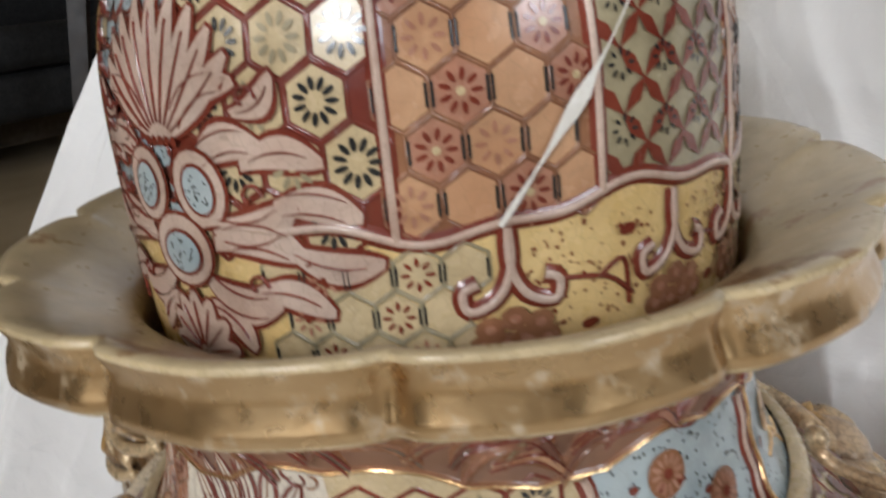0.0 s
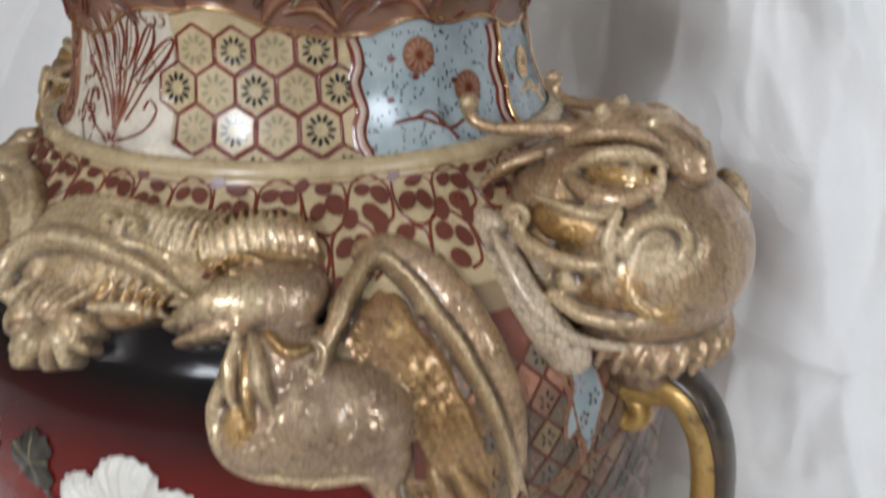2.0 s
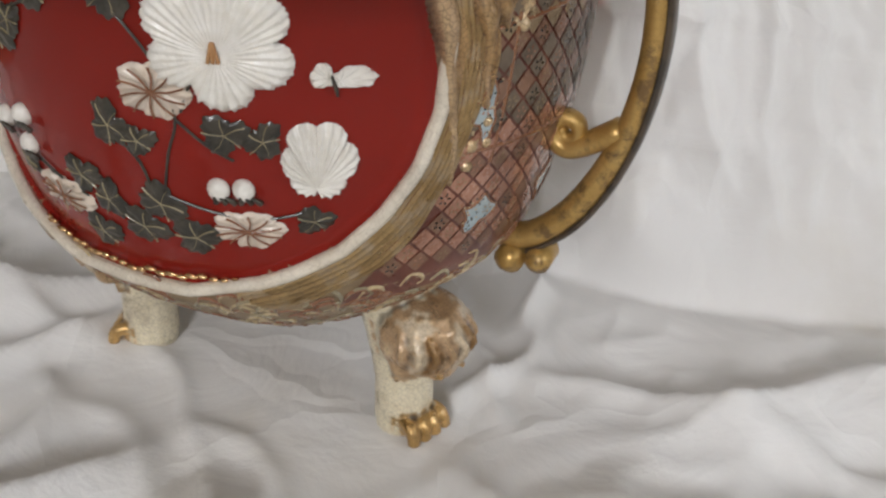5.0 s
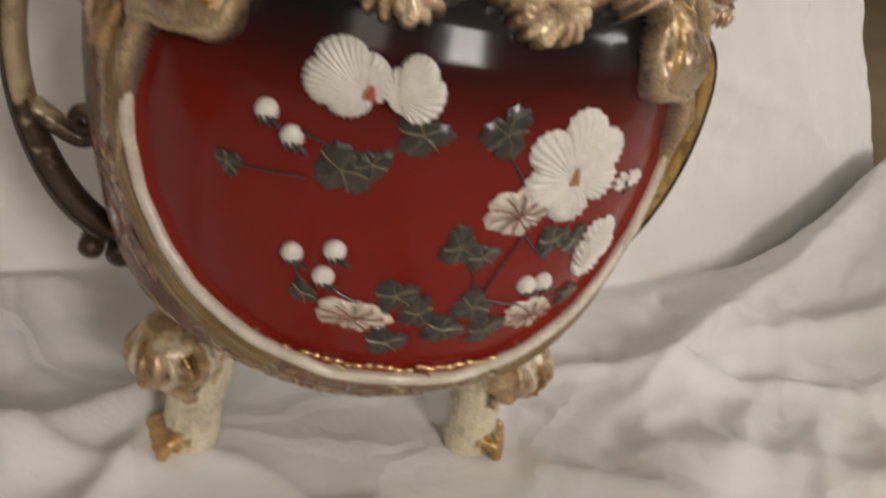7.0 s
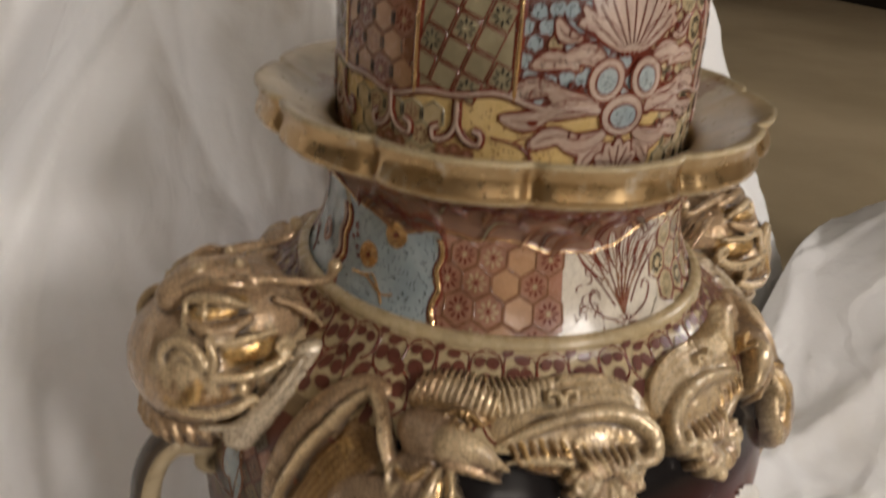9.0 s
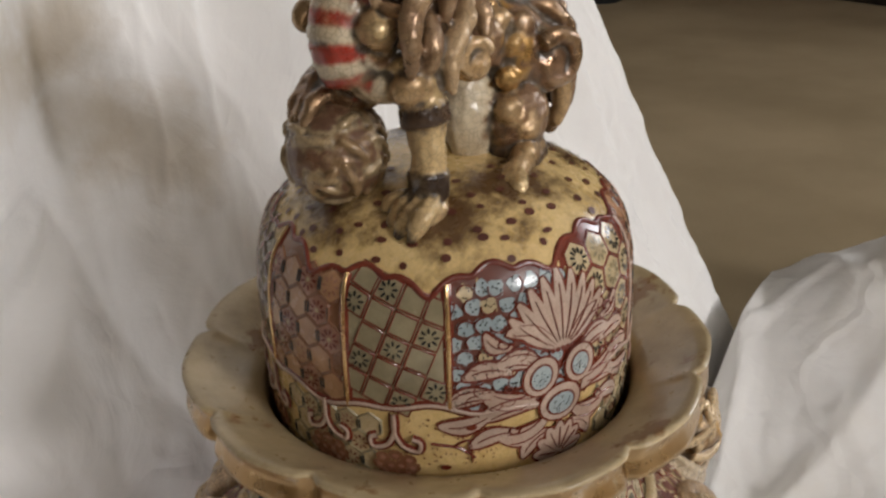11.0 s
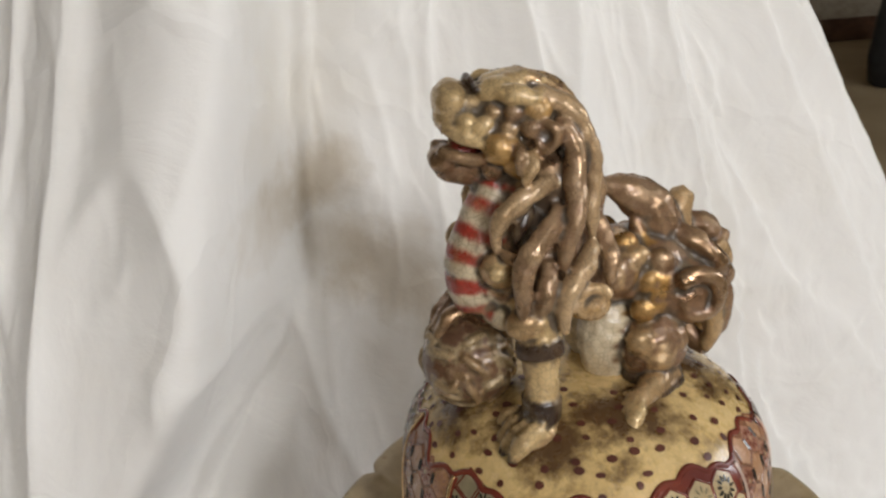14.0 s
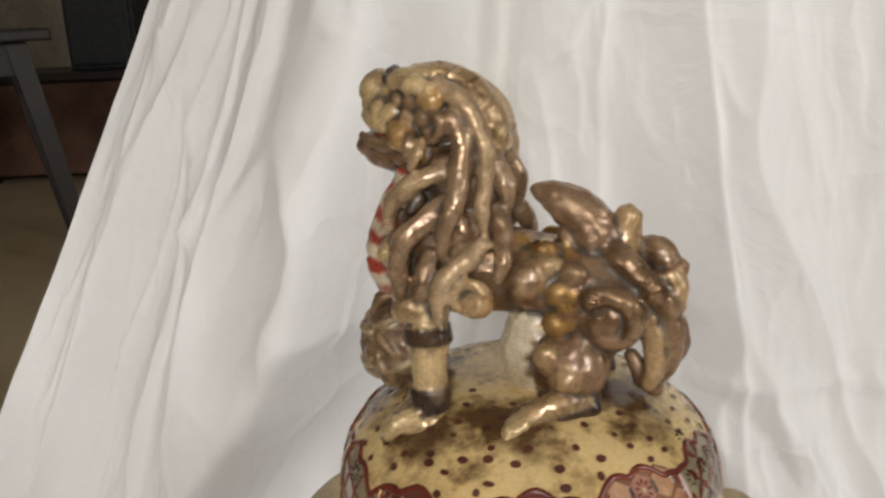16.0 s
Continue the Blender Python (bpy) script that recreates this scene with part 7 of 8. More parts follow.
def shell_ornament(e, a, s, grow=1.0):
    e.at(a, s, 0, grow)
    for s_ in (-1, 1):
        for k, (root, tip, w, bend) in enumerate((((0.026, -0.012), (0.044, -0.015), 0.0080, 0.10), ((0.027, -0.020), (0.047, -0.024), 0.0075, -0.12), ((0.020, -0.004), (0.038, -0.004), 0.0075, 0.14), ((0.018, -0.030), (0.036, -0.034), 0.0075, 0.12),
                                                 ((0.008, -0.004), (0.026, 0.000), 0.0085, 0.15), ((0.010, -0.016), (0.031, -0.012), 0.0095, -0.16), ((0.010, -0.020), (0.032, -0.022), 0.0095, 0.14), ((0.006, -0.028), (0.025, -0.032), 0.0090, -0.15),
                                                 ((0.004, 0.003), (0.022, 0.012), 0.0080, 0.18), ((0.005, -0.033), (0.016, -0.043), 0.0070, 0.15), ((0.020, 0.006), (0.030, 0.013), 0.0060, -0.2))):
            petal(e, (s_ * root[0], root[1]), (s_ * tip[0], tip[1]), w, 0.00070 + 0.00003 * k, None, s_ * bend, 2 if w > 0.0078 else 1)
    for k in (0, 8, 1, 7, 2, 6, 3, 5, 4):
        t = radians(90 + (k - 4) * 12.5)
        n = 0.031 - 0.0011 * abs(k - 4)
        petal(e, (0.0015 * math.cos(t), 0.001), (n * math.cos(t) * 1.02, n * math.sin(t)), 0.0062, 0.00108 + 0.00002 * (4 - abs(k - 4)), None, 0.04 * (k - 4) / 4)
    for s_ in (-1, 1):
        e.oval(s_ * 0.0088, -0.0085, 0.0078, 0.0088, LINE_RED, 0.00130, 0.3 * s_, 18)
        e.oval(s_ * 0.0088, -0.0085, 0.0069, 0.0079, PALE_PINK, 0.00144, 0.3 * s_, 18)
        e.oval(s_ * 0.0088, -0.0088, 0.0048, 0.0057, LINE_RED, 0.00157, 0.3 * s_, 16)
        e.oval(s_ * 0.0088, -0.0088, 0.0040, 0.0049, BLUE, 0.00170, 0.3 * s_, 16)
        for q in range(3):
            x, y = s_ * (0.0235 - 0.002 * q), 0.0085 - 0.0185 * q
            e.line([(x + 0.0030 * (1 - 0.13 * i) * math.cos(s_ * 0.8 * i), y + 0.0030 * (1 - 0.13 * i) * math.sin(s_ * 0.8 * i)) for i in range(7)], 0.0008, LINE_RED, 0.00165)
    e.oval(0, -0.022, 0.0100, 0.0086, LINE_RED, 0.00134, 0, 20)
    e.oval(0, -0.022, 0.0090, 0.0077, PALE_PINK, 0.00148, 0, 20)
    e.oval(0, -0.0225, 0.0066, 0.0052, LINE_RED, 0.00161, 0, 18)
    e.oval(0, -0.0225, 0.0057, 0.0044, BLUE, 0.00175, 0, 18)
    rn = random.Random(3)
    for cx, cy, r in ((-0.0088, -0.0088, 0.0034), (0.0088, -0.0088, 0.0034), (0, -0.0225, 0.0042)):
        for q in range(22):
            t, d = rn.random() * 6.28, rn.random() ** 0.5 * r
            e.oval(cx + d * math.cos(t), cy + d * math.sin(t), 0.0003, 0.0003, BLACK, 0.00186, 0, 5)
    for k in (0, 6, 1, 5, 2, 4, 3):
        t = radians(90 + (k - 3) * 27)
        petal(e, (0, -0.0455), (0.0115 * math.cos(t), -0.0455 + 0.0145 * math.sin(t)), 0.0062, 0.00112 + 0.00003 * (3 - abs(k - 3)))
    for k in range(-2, 3):
        e.oval(0.0021 * k, 0.00084, 0.0010, 0.0012, LINE_RED, 0.00150, 0, 8)


shell_ornament(e, -2.0, 0.055)
shell_ornament(e, 198, 0.055)

# lower band: cream hexagons, speckled cream fields, brown tufts hung from the border
for a0, a1 in ((14, 47), (-84, -52), (100, 130), (160, 180), (215, 240)):
    hex_field(e.at(0, 0), a0, a1, 0.0085, lambda a: 0.0355, 0.0052, CREAM, SAGE, 0.0008, [(CREAM, None), (CREAM, (8, DUSK_PINK, LINE_RED)), (CREAM, None), (CREAM, (8, LINE_RED, None))], True)
rng = random.Random(21)
for a0, a1 in ((51, 74), (80, 97), (-46, -19), (135, 158), (244, 264)):
    for k in range(90):
        a, s = rng.uniform(a0, a1), 0.013 + 0.021 * rng.random()
        e.at(a, s).oval(0, 0, rng.uniform(0.0002, 0.00055), rng.uniform(0.0002, 0.0006), LINE_RED, 0.0007, 0, 6)
    mid = (a0 + a1) / 2
    e.at(mid, 0.020).line([(-0.008, 0.003), (0.002, 0.001), (0.008, -0.004)], 0.0012, LINE_RED, 0.0010).line([(0.0, 0.0015), (0.006, 0.004), (0.007, -0.006)], 0.0009, LINE_RED, 0.0010)
    e.at(mid + 5, 0.030).oval(0, 0, 0.0021, 0.0013, LINE_RED, 0.0010)
    e.at(mid - 2, 0.0125).oval(0, 0, 0.0021, 0.0012, LINE_RED, 0.0010)
for a in (49, 77, -69, -48, 96, 132, 160, 214, 242, 266):
    e.at(a, 0.0155)
    for w, mat, off in ((0.0040, LINE_RED, 0.0012), (0.0022, PALE_PINK, 0.0016)):
        e.line([(0, 0.020), (0.0, 0.012), (-0.003, 0.006), (-0.0085, 0.004), (-0.0095, 0.008), (-0.0065, 0.0095)], w, mat, off)
        e.line([(0, 0.020), (0.0, 0.012), (0.003, 0.006), (0.0085, 0.004), (0.0095, 0.008), (0.0065, 0.0095)], w, mat, off)
    for x, y in ((-0.005, 0), (0, 0.0015), (0.005, 0), (-0.0065, -0.0035), (-0.002, -0.0035), (0.002, -0.003), (0.0062, -0.0035), (-0.004, -0.0065), (0.0004, -0.007), (0.0045, -0.0062)):
        e.oval(x, y, 0.0030, 0.0026, LINE_BROWN, 0.0012 + 0.1 * abs(x) * 0.001, 0, 10)
        e.oval(x, y, 0.0012, 0.0010, DUSK_PINK, 0.0015, 0, 8)

# dots over the crown of the lid
rng = random.Random(8)
for ring_s, count in ((0.094, 34), (0.100, 32), (0.107, 28), (0.1145, 23), (0.122, 18), (0.130, 14), (0.138, 10)):
    for k in range(count):
        a, s = 360 * (k + rng.uniform(-0.3, 0.3)) / count, ring_s + rng.uniform(-0.002, 0.002)
        if s < lid_top(((a + 180) % 360) - 180) + 0.002 or s > LID_LEN - 0.02:
            continue
        r = float(np.interp(s, _ls, _lr))
        q = e.at(a, s)
        q.oval(0, 0, rng.uniform(0.0013, 0.0022) * 0.0785 / r, rng.uniform(0.0011, 0.0018), DOT_RED, 0.0005, 0, 8)
# old chip across one panel
rng = random.Random(2)
e.at(60, 0.058)
side1, side2 = [], []
for k in range(13):
    f = k / 12
    w = 0.00022 + 0.0012 * math.exp(-((f - 0.52) / 0.13) ** 2) + 0.0005 * math.exp(-((f - 0.08) / 0.08) ** 2)
    x, y = -0.0165 + 0.031 * f, -0.022 + 0.038 * f
    side1.append((x - w * rng.uniform(0.5, 1.2), y + w * 0.8))
    side2.append((x + w * rng.uniform(0.5, 1.2), y - w * 0.8))
for k in range(12):
    e.fill([side1[k], side2[k], side2[k + 1], side1[k + 1]], PETAL, 0.0017, 1)
e.build(lid, "lid_enamel")

# -- neck --
n_ = Enamels(on_vase, 0.0845)
neck_hi = lambda a: 0.3625 + 0.0085 * abs(math.sin(radians(a * 3.1 + 25))) + 0.0025 * abs(math.sin(radians(a * 9))) + 0.003 * math.sin(radians(a * 3))


def neck_third(base):
    n_.at(0, 0).patch(base + 16, base + 57, 0.3275, neck_hi, CREAM, 0.00025)
    hex_field(n_.at(0, 0), base + 17, base + 56, 0.3250, neck_hi, 0.0070, CREAM, LINE_RED, 0.0014, cream_set)
    n_.at(0, 0).patch(base - 49, base - 13, 0.3275, neck_hi, DUSK_PINK, 0.00025)
    hex_field(n_.at(0, 0), base - 49, base - 13, 0.3258, neck_hi, 0.0066, DUSK_PINK, LINE_BROWN, 0.0013, [(ORANGE, None), (DUSK_PINK, red_daisy), (DUSK_PINK, (8, CREAM, LINE_RED))])
    rn = random.Random(17 + base)
    for b0, b1 in ((57, 93), (-84, -49)):
        n_.at(0, 0).patch(base + b0, base + b1, 0.3272, neck_hi, BLUE, 0.00035)
        for k in range(260):
            a, z = rn.uniform(base + b0 + 1, base + b1 - 1), rn.uniform(0.3285, 0.368)
            n_.at(a, z).oval(0, 0, 0.00032, rn.uniform(0.0003, 0.0006), BLACK, 0.0007, 0, 5)
        mid = base + (b0 + b1) / 2
        for da, z in ((-4, 0.3595), (8, 0.3475)) if b0 > 0 else ((3, 0.3625), (-6, 0.3500)):
            n_.at(mid + da, z).oval(0, 0, 0.0056, 0.0056, LINE_BROWN if b0 > 0 else GOLD_LINE, 0.0009, 0, 20)
            for k in range(12):
                t = 2 * math.pi * k / 12
                n_.oval(0.0034 * math.cos(t), 0.0034 * math.sin(t), 0.0016, 0.0006, DUSK_PINK if b0 > 0 else GOLD_LINE, 0.0012, t, 6)
            n_.oval(0, 0, 0.0013, 0.0013, LINE_RED, 0.0014)
        twig = LINE_RED if b0 > 0 else GOLD_LINE
        n_.at(mid - 7, 0.3395).line([(-0.006, 0.001), (0.003, 0.0015), (0.012, -0.0025), (0.018, -0.001)], 0.0012, twig, 0.0009).line([(0.0, 0.0012), (0.006, 0.003), (0.011, -0.002), (0.014, -0.006)], 0.0011, twig, 0.0009)
        n_.at(mid + 2, 0.3690).line([(-0.008, 0.002), (0.0, -0.001), (0.009, 0.002)], 0.0010, twig, 0.0009)
        for k in range(6):
            n_.at(mid - 10 + rn.uniform(-4, 16), 0.352 + rn.uniform(-0.006, 0.008)).oval(0, 0, 0.0013, 0.0010, LINE_RED, 0.0009)
        for a in (base + b0, base + b1):
            run = [(0.0010 * math.sin(k * 1.9), 0.3275 + 0.0043 * k) for k in range(10)]
            n_.at(a, 0).line(run, 0.0044, LINE_RED, 0.0010).line(run, 0.0022, PALE_PINK if b0 > 0 else GOLD_LINE, 0.0015)
    # white leaf with a fan of ribs
    n_.at(0, 0).patch(base - 15, base + 19, 0.3270, lambda a: 0.374, WHITE_GLAZE, 0.0004)
    n_.at(base + 4, 0.3360)
    for k in range(7):
        t = radians(90 + (k - 3) * 11)
        m = 0.038 - 0.001 * abs(k - 3)
        pts = [(0, 0), (m * 0.5 * math.cos(t) * 0.8, m * 0.5 * math.sin(t)), (m * math.cos(t) * 1.15, m * math.sin(t))]
        n_.line(pts, 0.0009, LINE_RED if k % 2 else LINE_BROWN, 0.0009)
        petal(n_, (m * 0.55 * math.cos(t) * 0.9, m * 0.55 * math.sin(t)), (m * math.cos(t) * 1.15, m * math.sin(t)), 0.0042, 0.0006, WHITE_GLAZE, 0.0, 0)
    for s_ in (-1, 1):
        n_.line([(s_ * 0.003, -0.002), (s_ * 0.012, 0.002), (s_ * 0.016, 0.008), (s_ * 0.013, 0.011), (s_ * 0.011, 0.008)], 0.0007, LINE_RED, 0.0010)
        n_.line([(s_ * 0.004, 0.004), (s_ * 0.010, 0.013), (s_ * 0.0155, 0.020), (s_ * 0.013, 0.024)], 0.0007, LINE_RED, 0.0010)
        n_.line([(s_ * 0.002, -0.004), (s_ * 0.011, -0.006), (s_ * 0.020, -0.001), (s_ * 0.027, -0.003)], 0.0007, LINE_RED, 0.0010)
        n_.fill([(s_ * x, y) for x, y in ((0.012, -0.005), (0.020, 0.002), (0.024, -0.001), (0.032, -0.004), (0.024, -0.007))], WHITE_GLAZE, 0.0011)
    rl = random.Random(71 + base)
    for k in range(26):
        x, y, t, r = rl.uniform(-0.021, 0.021), rl.uniform(-0.005, 0.036), rl.uniform(0, 6.28), rl.uniform(0.002, 0.0042)
        n_.line([(x + r * (1 - 0.13 * q) * math.cos(t + 0.8 * q), y + r * (1 - 0.13 * q) * math.sin(t + 0.8 * q)) for q in range(6)], 0.0008, LINE_RED if k % 3 else LINE_BROWN, 0.0009, taper=True)
    for k in range(9):
        t = 2 * math.pi * k / 9
        n_.line([(0.0012 * math.cos(t), -0.0035 + 0.0012 * math.sin(t)), (0.0038 * math.cos(t), -0.0035 + 0.0032 * math.sin(t))], 0.0007, LINE_RED, 0.0012)
        n_.oval(0.0042 * math.cos(t), -0.0035 + 0.0036 * math.sin(t), 0.0008, 0.0008, PALE_PINK, 0.0016)


for base_ in (0, 180):
    neck_third(base_)
# dusky feathered band under the rim
n_.at(0, 0).patch(-180, 180, neck_hi, lambda a: 0.393, BROWN_GROUND, 0.0005, 260, 10)
rng = random.Random(31)
for k in range(150):
    a, z = -180 + 360 * (k + rng.random() * 0.6) / 150, rng.uniform(0.3665, 0.386)
    if z < neck_hi(a) + 0.003:
        continue
    n_.at(a, z, rng.uniform(-35, 35), rng.uniform(0.9, 1.4))
    pts = [(-0.007, -0.002), (0.0, 0.002 + rng.uniform(-0.001, 0.002)), (0.008, -0.001)]
    n_.line(pts, 0.0060, LINE_BROWN, 0.00085 + 0.000004 * k, taper=True)
    n_.line(pts, 0.0042, (ORANGE, SAGE, TAUPE, DUSK_PINK, PLUM)[k % 5], 0.0011 + 0.000004 * k, taper=True)
    for d in (-0.0009, 0.0009):
        n_.line([(x, y + d) for x, y in pts], 0.0005, LINE_RED if k % 3 else LINE_BROWN, 0.0019, taper=True)
n_.at(0, 0)
for w, mat, off in ((0.0022, LINE_BROWN, 0.0011), (0.0009, GOLD_LINE, 0.0015)):
    n_.line([(math.radians(a) * n_.size, neck_hi(a)) for a in ring_a], w, mat, off, steps=1)
n_.build(vase, "neck_enamel")

# -- shoulder: dark red drops among scrolling stems --
s_ = Enamels(lambda a, z, off: on_vase(a, z, 0.0035 + off), 0.112)
s_.at(0, 0).patch(-180, 180, 0.2985, 0.3270, CREAM, 0.0003, 220, 10)
rng = random.Random(41)
for k in range(96):
    a = -180 + 360 * (k % 48) / 48 + (3.7 if k > 47 else 0)
    up = 1 if k % 2 else -1
    s_.at(a, (0.3200 if k > 47 else 0.3080) + 0.0006 * up, rng.uniform(-15, 15), 1.16)
    s_.line([(-0.0060, -0.004 * up), (-0.0050, 0.003 * up), (0.0, 0.0058 * up), (0.0052, 0.003 * up), (0.0062, -0.003 * up), (0.0030, -0.0052 * up)], 0.0012, LINE_RED, 0.0007)
    for x, y, rx, ry, t in ((-0.0022, 0.0012 * up, 0.0026, 0.0019, 0.5), (0.0028, 0.0008 * up, 0.0026, 0.0020, -0.4), (0.0006, -0.0036 * up, 0.0030, 0.0019, 0.1), (-0.0052, -0.0056 * up, 0.0024, 0.0018, 0.8)):
        s_.oval(x, y, rx * rng.uniform(0.85, 1.15), ry * rng.uniform(0.85, 1.15), MAROON, 0.0009, t + rng.uniform(-0.3, 0.3), 11)
s_.at(0, 0)
s_.line([(math.radians(a) * s_.size, 0.3256) for a in ring_a], 0.0008, LINE_BROWN, 0.0008, steps=1)
s_.build(vase, "shoulder_enamel")

# -- flanks: dusky lattices, blue pieces, scrolls round the foot --
b_ = Enamels(lambda a, z, off: on_vase(a, z, 0.0035 + off), 0.138)


def flank(base):
    rn = random.Random(51 + base)
    wide = lambda z: 34 + 30 * max(0.0, (0.17 - z) / 0.09) ** 1.1
    # ground
    rows = []
    for z in np.linspace(0.118, 0.292, 30):
        rows.append([on_vase(base + wide(z) * (2 * k / 40 - 1) * 0.985, z, 0.0038) for k in range(41)])
    b_.shape(MAROON).grid(rows)
    p = 0.0088
    for i in range(-16, 17):
        for j in range(-16, 17):
            x, y = (i + j) * p * 0.74, (j - i) * p * 0.70
            z = 0.205 + y + 0.25 * x * (1 if j > 0 else -1) * 0
            a = math.degrees(x / 0.138)
            if not (0.135 < z < 0.284) or abs(a) > wide(z) - 1.8:
                continue
            zone = int((z - 0.13) / 0.034)
            tone = ((DUSK_PINK, BROWN_GROUND, DUSK_PINK), (DUSK_PINK, DUSK_PINK, BROWN_GROUND), (TAUPE, BROWN_GROUND, TAUPE), (TAUPE, TAUPE, BUFF), (TAUPE, BROWN_GROUND, DUSK_PINK))[zone % 5][(i * 2 + j) % 3]
            r = p * 0.66
            b_.at(base + a, z).fill([(-r * 0.95, 0), (0, -r * 0.95), (r * 0.95, 0), (0, r * 0.95)], tone, 0.0008 + 0.0002 * rn.random(), 1)
            if rn.random() < 0.85:
                for k in range(5):
                    t = 2 * math.pi * k / 5
                    b_.oval(r * 0.35 * math.cos(t), r * 0.35 * math.sin(t), r * 0.17, r * 0.08, (BLACK, BUFF, DUSK_PINK)[(i + j) % 3], 0.0013, t, 6)
    for a, z, w, h in ((-10, 0.262, 0.010, 0.022), (10, 0.262, 0.010, 0.022), (-27, 0.205, 0.007, 0.016), (27, 0.205, 0.007, 0.016), (-24, 0.155, 0.012, 0.010), (24, 0.155, 0.012, 0.010), (0, 0.150, 0.012, 0.012)):
        spots = [(w * (0.75 + 0.25 * math.sin(3 * t + a)) * math.cos(t), h * (0.75 + 0.25 * math.cos(4 * t + z * 90)) * math.sin(t)) for t in [2 * math.pi * k / 22 for k in range(22)]]
        b_.at(base + a, z).fill(spots, BLUE, 0.0012, 3)
        for k in range(26):
            b_.oval(rn.uniform(-w, w) * 0.8, rn.uniform(-h, h) * 0.8, 0.0006, 0.0005, (BLACK, CREAM)[k % 2], 0.0016, 0, 6)
        b_.line(spots, 0.0012, LINE_BROWN, 0.0017, True, 1)
    for x0, z0, x1, z1 in ((-30, 0.235, 30, 0.245), (-30, 0.188, 30, 0.180), (-14, 0.285, -10, 0.24), (14, 0.285, 10, 0.24), (-22, 0.24, -24, 0.18), (22, 0.24, 24, 0.18)):
        b_.at(base, 0).line([(math.radians(x0) * 0.138, z0), (math.radians((x0 + x1) / 2) * 0.138, (z0 + z1) / 2), (math.radians(x1) * 0.138, z1)], 0.0022, LINE_BROWN, 0.0012, steps=16)


flank(90)
flank(-90)
rng = random.Random(61)
for k in range(900):
    a, z = rng.uniform(-180, 180), rng.uniform(0.062, 0.127)
    b_.at(a, z, rng.uniform(-60, 60), 1.5 * radius(z) / 0.138)
    pts = [(-0.0045, -0.001), (-0.001, 0.0022), (0.003, 0.0008), (0.0048, -0.0018), (0.0028, -0.003)]
    b_.line(pts, 0.0022, (LINE_BROWN, CREAM, SAGE, LINE_BROWN)[k % 4], 0.0003 + 0.0000008 * k, steps=3, taper=True)
b_.build(vase, "flank_enamel")

# ---- raised flowers, leaves and insects of the red panel ----
def on_panel(a, z, off):
    return on_vase(a, z, -0.0009 + off)


def blossom(a, z, wide_, tall, lobes, veins, mat, core=(0, -0.1), turn=0.0, depth=0.0024, only=None, name="blossom", label="", deep=0.22):
    """A raised flower: scalloped outline, fluted petals that run out from its heart."""
    rows, n, m = [], 150, 9
    rng = random.Random(int(a * 13 + z * 1000))
    tilt = [rng.uniform(0.88, 1.08) for _ in range(lobes)]
    t0 = radians(turn)
    span = only if only else (0, 360)
    for i in range(m + 1):
        f = i / m
        row = []
        for k in range(n if not only else n + 1):
            t = radians(span[0] + (span[1] - span[0]) * k / n)
            lobe = (t - t0) * lobes / (2 * math.pi)
            d = lobe - math.floor(lobe)
            edge = (1.02 - deep + deep * math.sin(math.pi * d) ** 0.5) * tilt[int(math.floor(lobe)) % lobes] + 0.020 * math.cos(veins * t * 2)
            x = core[0] * wide_ * (1 - f) + wide_ * f * edge * math.cos(t)
            y = core[1] * tall * (1 - f) + tall * f * edge * math.sin(t)
            h = depth * (0.45 + 0.55 * math.sin(min(1.0, f * 1.05) * math.pi * 0.62)) * (1 - max(0.0, f - 0.9) * 9.0)
            h += 0.00085 * f * math.cos(veins * t) - 0.0009 * math.exp(-((min(d, 1 - d)) / 0.07) ** 2) * f * (f < 0.95)
            row.append(on_panel(a + math.degrees(x / 0.139), z + y, h))
        rows.append(row)
    return part(name, Shape().grid(rows, not only), mat, vase, label)


def stamen(a, z, mat=STAMEN, tall=0.006):
    sh = Shape()
    for k in range(9):
        f = k / 8
        for j in range(3):
            sh.ball(on_panel(a + (j - 1) * 0.7 * (1 - f * 0.8), z - tall * 0.4 + tall * f, 0.0026), 0.0008, n=6, m=4)
    return part("stamen", sh, mat, vase, "short ochre stamen")


def leaf(a, z, size, turn, name="leaf"):
    rows, n = [], 60
    for i in range(6):
        f = i / 5
        row = []
        for k in range(n):
            t = 2 * math.pi * k / n
            edge = 0.56 + 0.40 * abs(math.cos(1.5 * t)) ** 0.75 + 0.06 * math.cos(13 * t + a) + 0.05 * math.sin(5 * t + 2.1 * a)
            x, y = size * f * edge * math.cos(t), size * 0.82 * f * edge * math.sin(t)
            c, s = math.cos(radians(turn)), math.sin(radians(turn))
            h = (0.0009 + 0.0005 * math.cos(6 * t) * f) * (1 - max(0.0, f - 0.85) * 7)
            row.append(on_panel(a + math.degrees((x * c - y * s) / 0.139), z + x * s + y * c, h + 0.0006))
        rows.append(row)
    ob = part(name, Shape().grid(rows, True), LEAF, vase, "dark lobed leaf with pale veins")
    veins = Enamels(on_panel, 0.139).at(a, z, turn)
    for k in range(5):
        t = 2 * math.pi * k / 5 + 0.3
        veins.line([(0, 0), (0.45 * size * math.cos(t + 0.1), 0.4 * size * math.sin(t + 0.1)), (0.78 * size * math.cos(t), 0.62 * size * math.sin(t))], 0.00035, SAGE, 0.0019)
    veins.build(ob, "leaf_vein")
    return ob


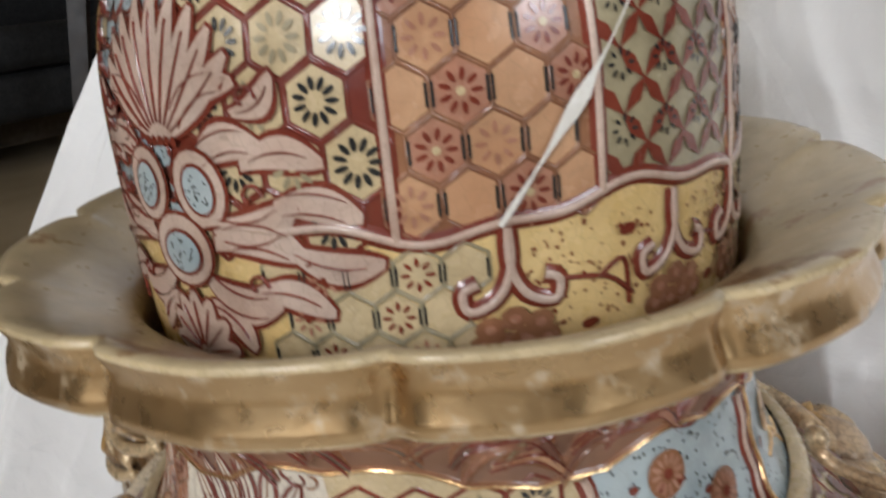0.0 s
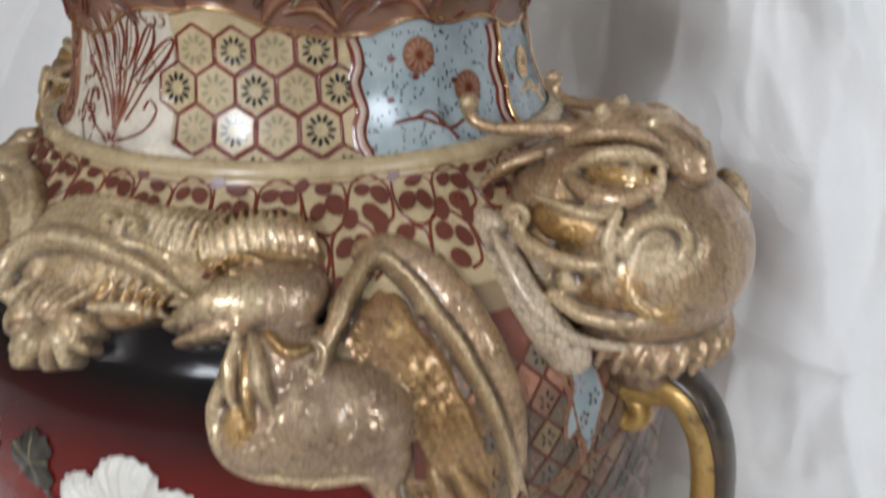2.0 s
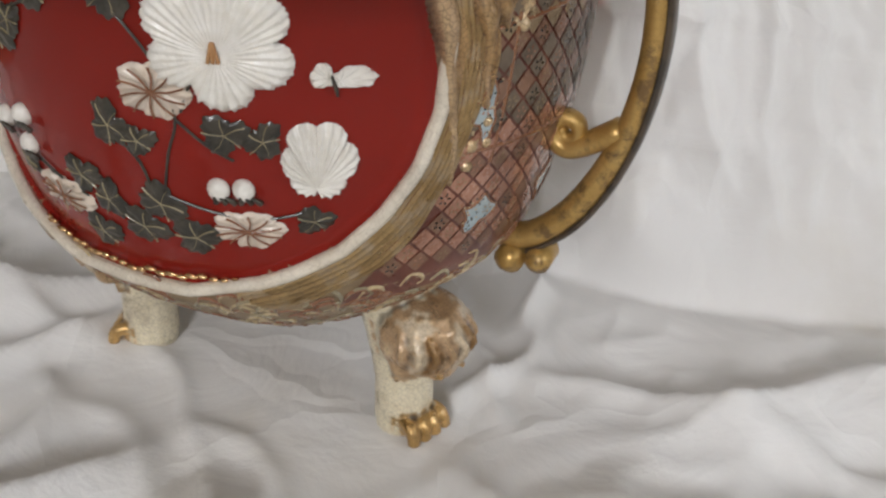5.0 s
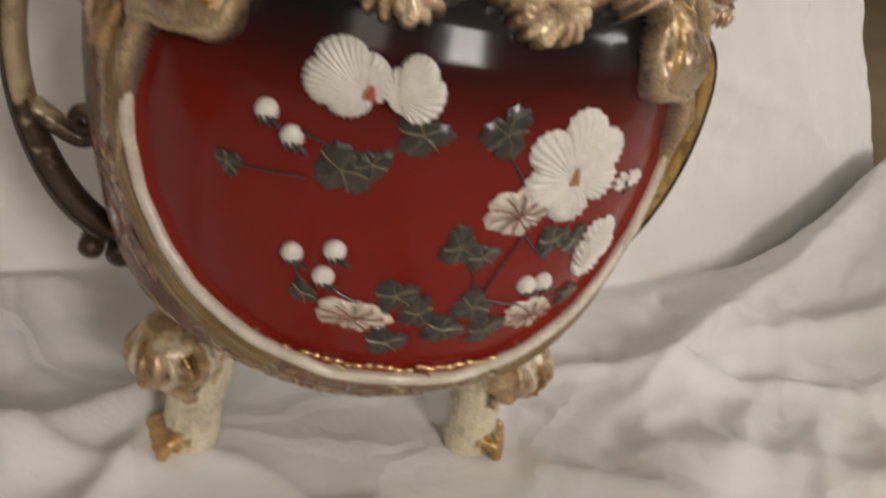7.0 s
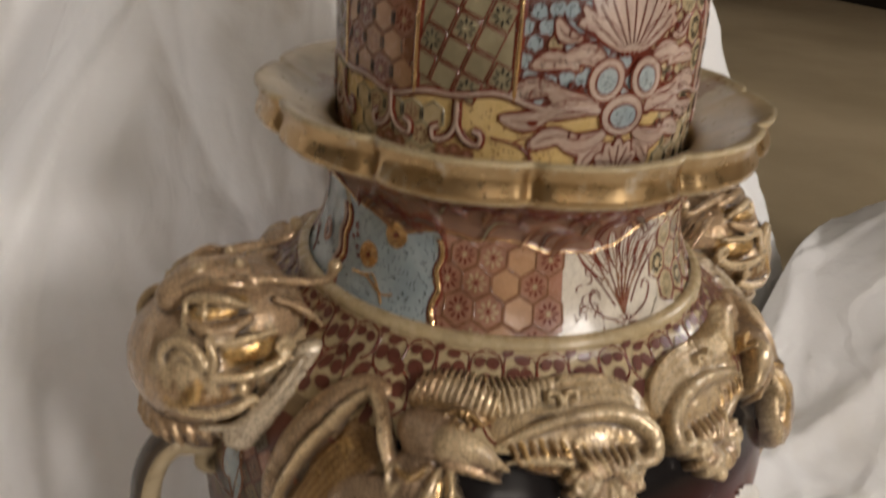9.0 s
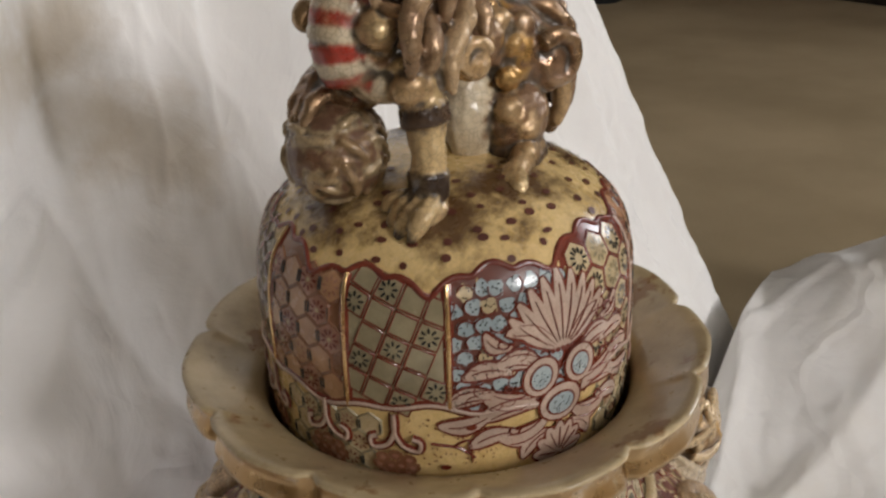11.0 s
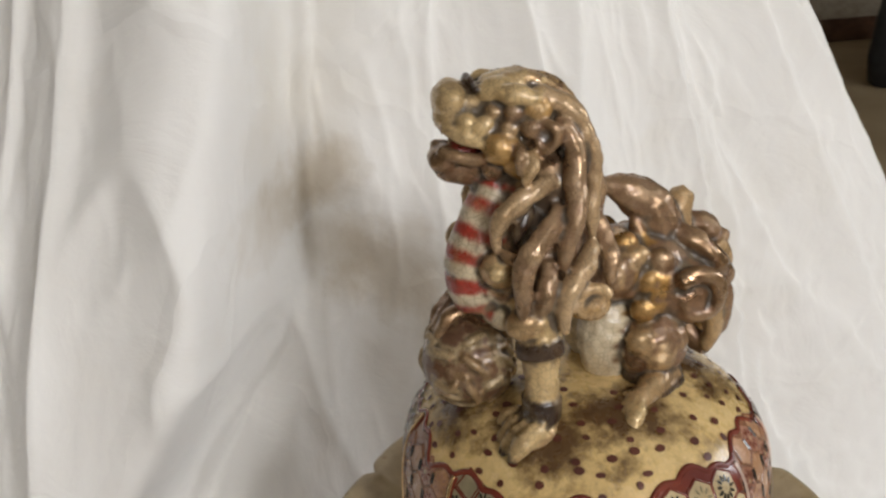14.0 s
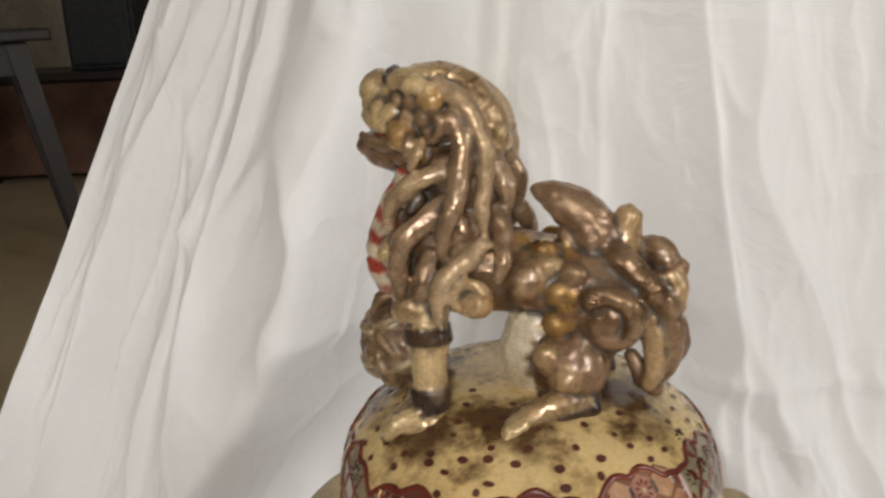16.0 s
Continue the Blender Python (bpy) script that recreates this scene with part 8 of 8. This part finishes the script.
def bud(a, z, r=0.0046):
    sh = Shape()
    sh.ball(on_panel(a, z, 0.0008), (r, r * 0.75, r), n=14, m=8)
    ob = part("bud", sh, PETAL, vase, "white round bud")
    cal = Shape()
    for k in range(3):
        cal.tube([on_panel(a + 0.9 * (k - 0.4), z - r * 0.3, 0.004), on_panel(a + 1.5 * (k - 0.2), z - r * 0.95, 0.003)], [0.0007, 0.0012], 6, steps=1)
    part("calyx", cal, LEAF, ob)
    return ob


blossom(23.2, 0.2345, 0.0265, 0.0235, 6, 40, PETAL, (-0.03, -0.22), 62, 0.0034, label="large white fluted blossom of six petals", deep=0.32)
stamen(22.6, 0.2305)
blossom(-17.6, 0.2590, 0.0165, 0.0150, 4, 34, PETAL, (0.42, -0.25), 62, 0.0030, label="white fluted blossom")
blossom(-7.4, 0.2610, 0.0112, 0.0128, 3, 26, PETAL, (-0.55, -0.35), 20, 0.0032, label="white fluted blossom")
stamen(-13.6, 0.2560, BUD_RED, 0.004)
blossom(36.3, 0.1905, 0.0145, 0.0160, 6, 26, PETAL, (0.0, -0.75), 90, 0.0028, label="white half-open blossom like a shell")
for a, z, w, h in ((13.4, 0.2150, 0.0145, 0.0110), (25.2, 0.1590, 0.0160, 0.0090), (-10.2, 0.1585, 0.0165, 0.0085)):
    ob = blossom(a, z, w, h, 5, 10, PETAL_PINK, (0, 0.1), 30, 0.0018, label="blush blossom with brown veins")
    ev = Enamels(on_panel, 0.139).at(a, z)
    for k in range(10):
        t = 2 * math.pi * k / 10 + 0.2
        ev.line([(0, 0), (0.5 * w * math.cos(t), 0.5 * h * math.sin(t)), (0.85 * w * math.cos(t + 0.12), 0.85 * h * math.sin(t + 0.12))], 0.0007, LINE_BROWN, 0.0033)
    ev.build(ob, "petal_vein")
for a, z, s, t in ((8.0, 0.2485, 0.0125, 60), (-5.0, 0.2445, 0.0115, 10), (-15.9, 0.2255, 0.0130, -20), (-34.0, 0.2155, 0.0070, 160), (5.0, 0.1990, 0.0110, 100), (9.5, 0.1945, 0.0085, 20), (23.0, 0.2005, 0.0105, 10),
                    (28.5, 0.1985, 0.0090, 60), (11.1, 0.1675, 0.0120, -30), (16.1, 0.1530, 0.0120, 15), (35.9, 0.1630, 0.0090, 0), (-3.6, 0.1725, 0.0110, 15), (6.8, 0.1545, 0.0120, -10), (1.0, 0.1640, 0.0105, 80),
                    (-19.5, 0.1660, 0.0075, -25), (-3.3, 0.1455, 0.0115, 10), (-11.5, 0.2300, 0.0085, 40)):
    leaf(a, z, s, t)
for a, z in ((-28.4, 0.2410), (-24.0, 0.2338), (-21.9, 0.1848), (-15.0, 0.1905), (-16.3, 0.1768), (21.1, 0.1772), (25.0, 0.1775)):
    bud(a, z)
# white moths
for a, z, flip in ((40.6, 0.2225, 1), (37.6, 0.2232, -1)):
    blossom(a + (1.2 if flip > 0 else -0.4), z, 0.0088 if flip > 0 else 0.0042, 0.0046, 3, 8, PETAL, (-0.6 * flip, -0.3), 30, 0.0018, name="moth_wing", label="white enamel moth wing")
moth = Shape().tube([on_panel(38.4, 0.2235, 0.002), on_panel(38.9, 0.2195, 0.0022), on_panel(39.2, 0.216, 0.0016)], [0.0006, 0.0009, 0.0005], 6)
part("moth_body", moth, LEAF, vase, "dark moth body")
# stems
stem = Enamels(on_panel, 0.139).at(0, 0)
for run in (((8, 0.243), (12, 0.232), (15, 0.220), (16, 0.205), (14, 0.190), (12, 0.172)), ((16, 0.205), (20, 0.196), (24, 0.190)), ((12, 0.172), (20, 0.166), (28, 0.164), (36, 0.168)), ((-24, 0.238), (-19, 0.234), (-12, 0.234), (-6, 0.240)),
            ((-34, 0.2155), (-27, 0.2175), (-21, 0.219)), ((5, 0.197), (9, 0.185), (10, 0.170)), ((-16, 0.172), (-10, 0.166), (-4, 0.162)), ((-22, 0.180), (-20, 0.172), (-17, 0.166)), ((17, 0.208), (19, 0.220), (21, 0.228))):
    stem.line([(math.radians(a) * 0.139, z) for a, z in run], 0.0011, LEAF, 0.0012)
stem.build(vase, "stem")
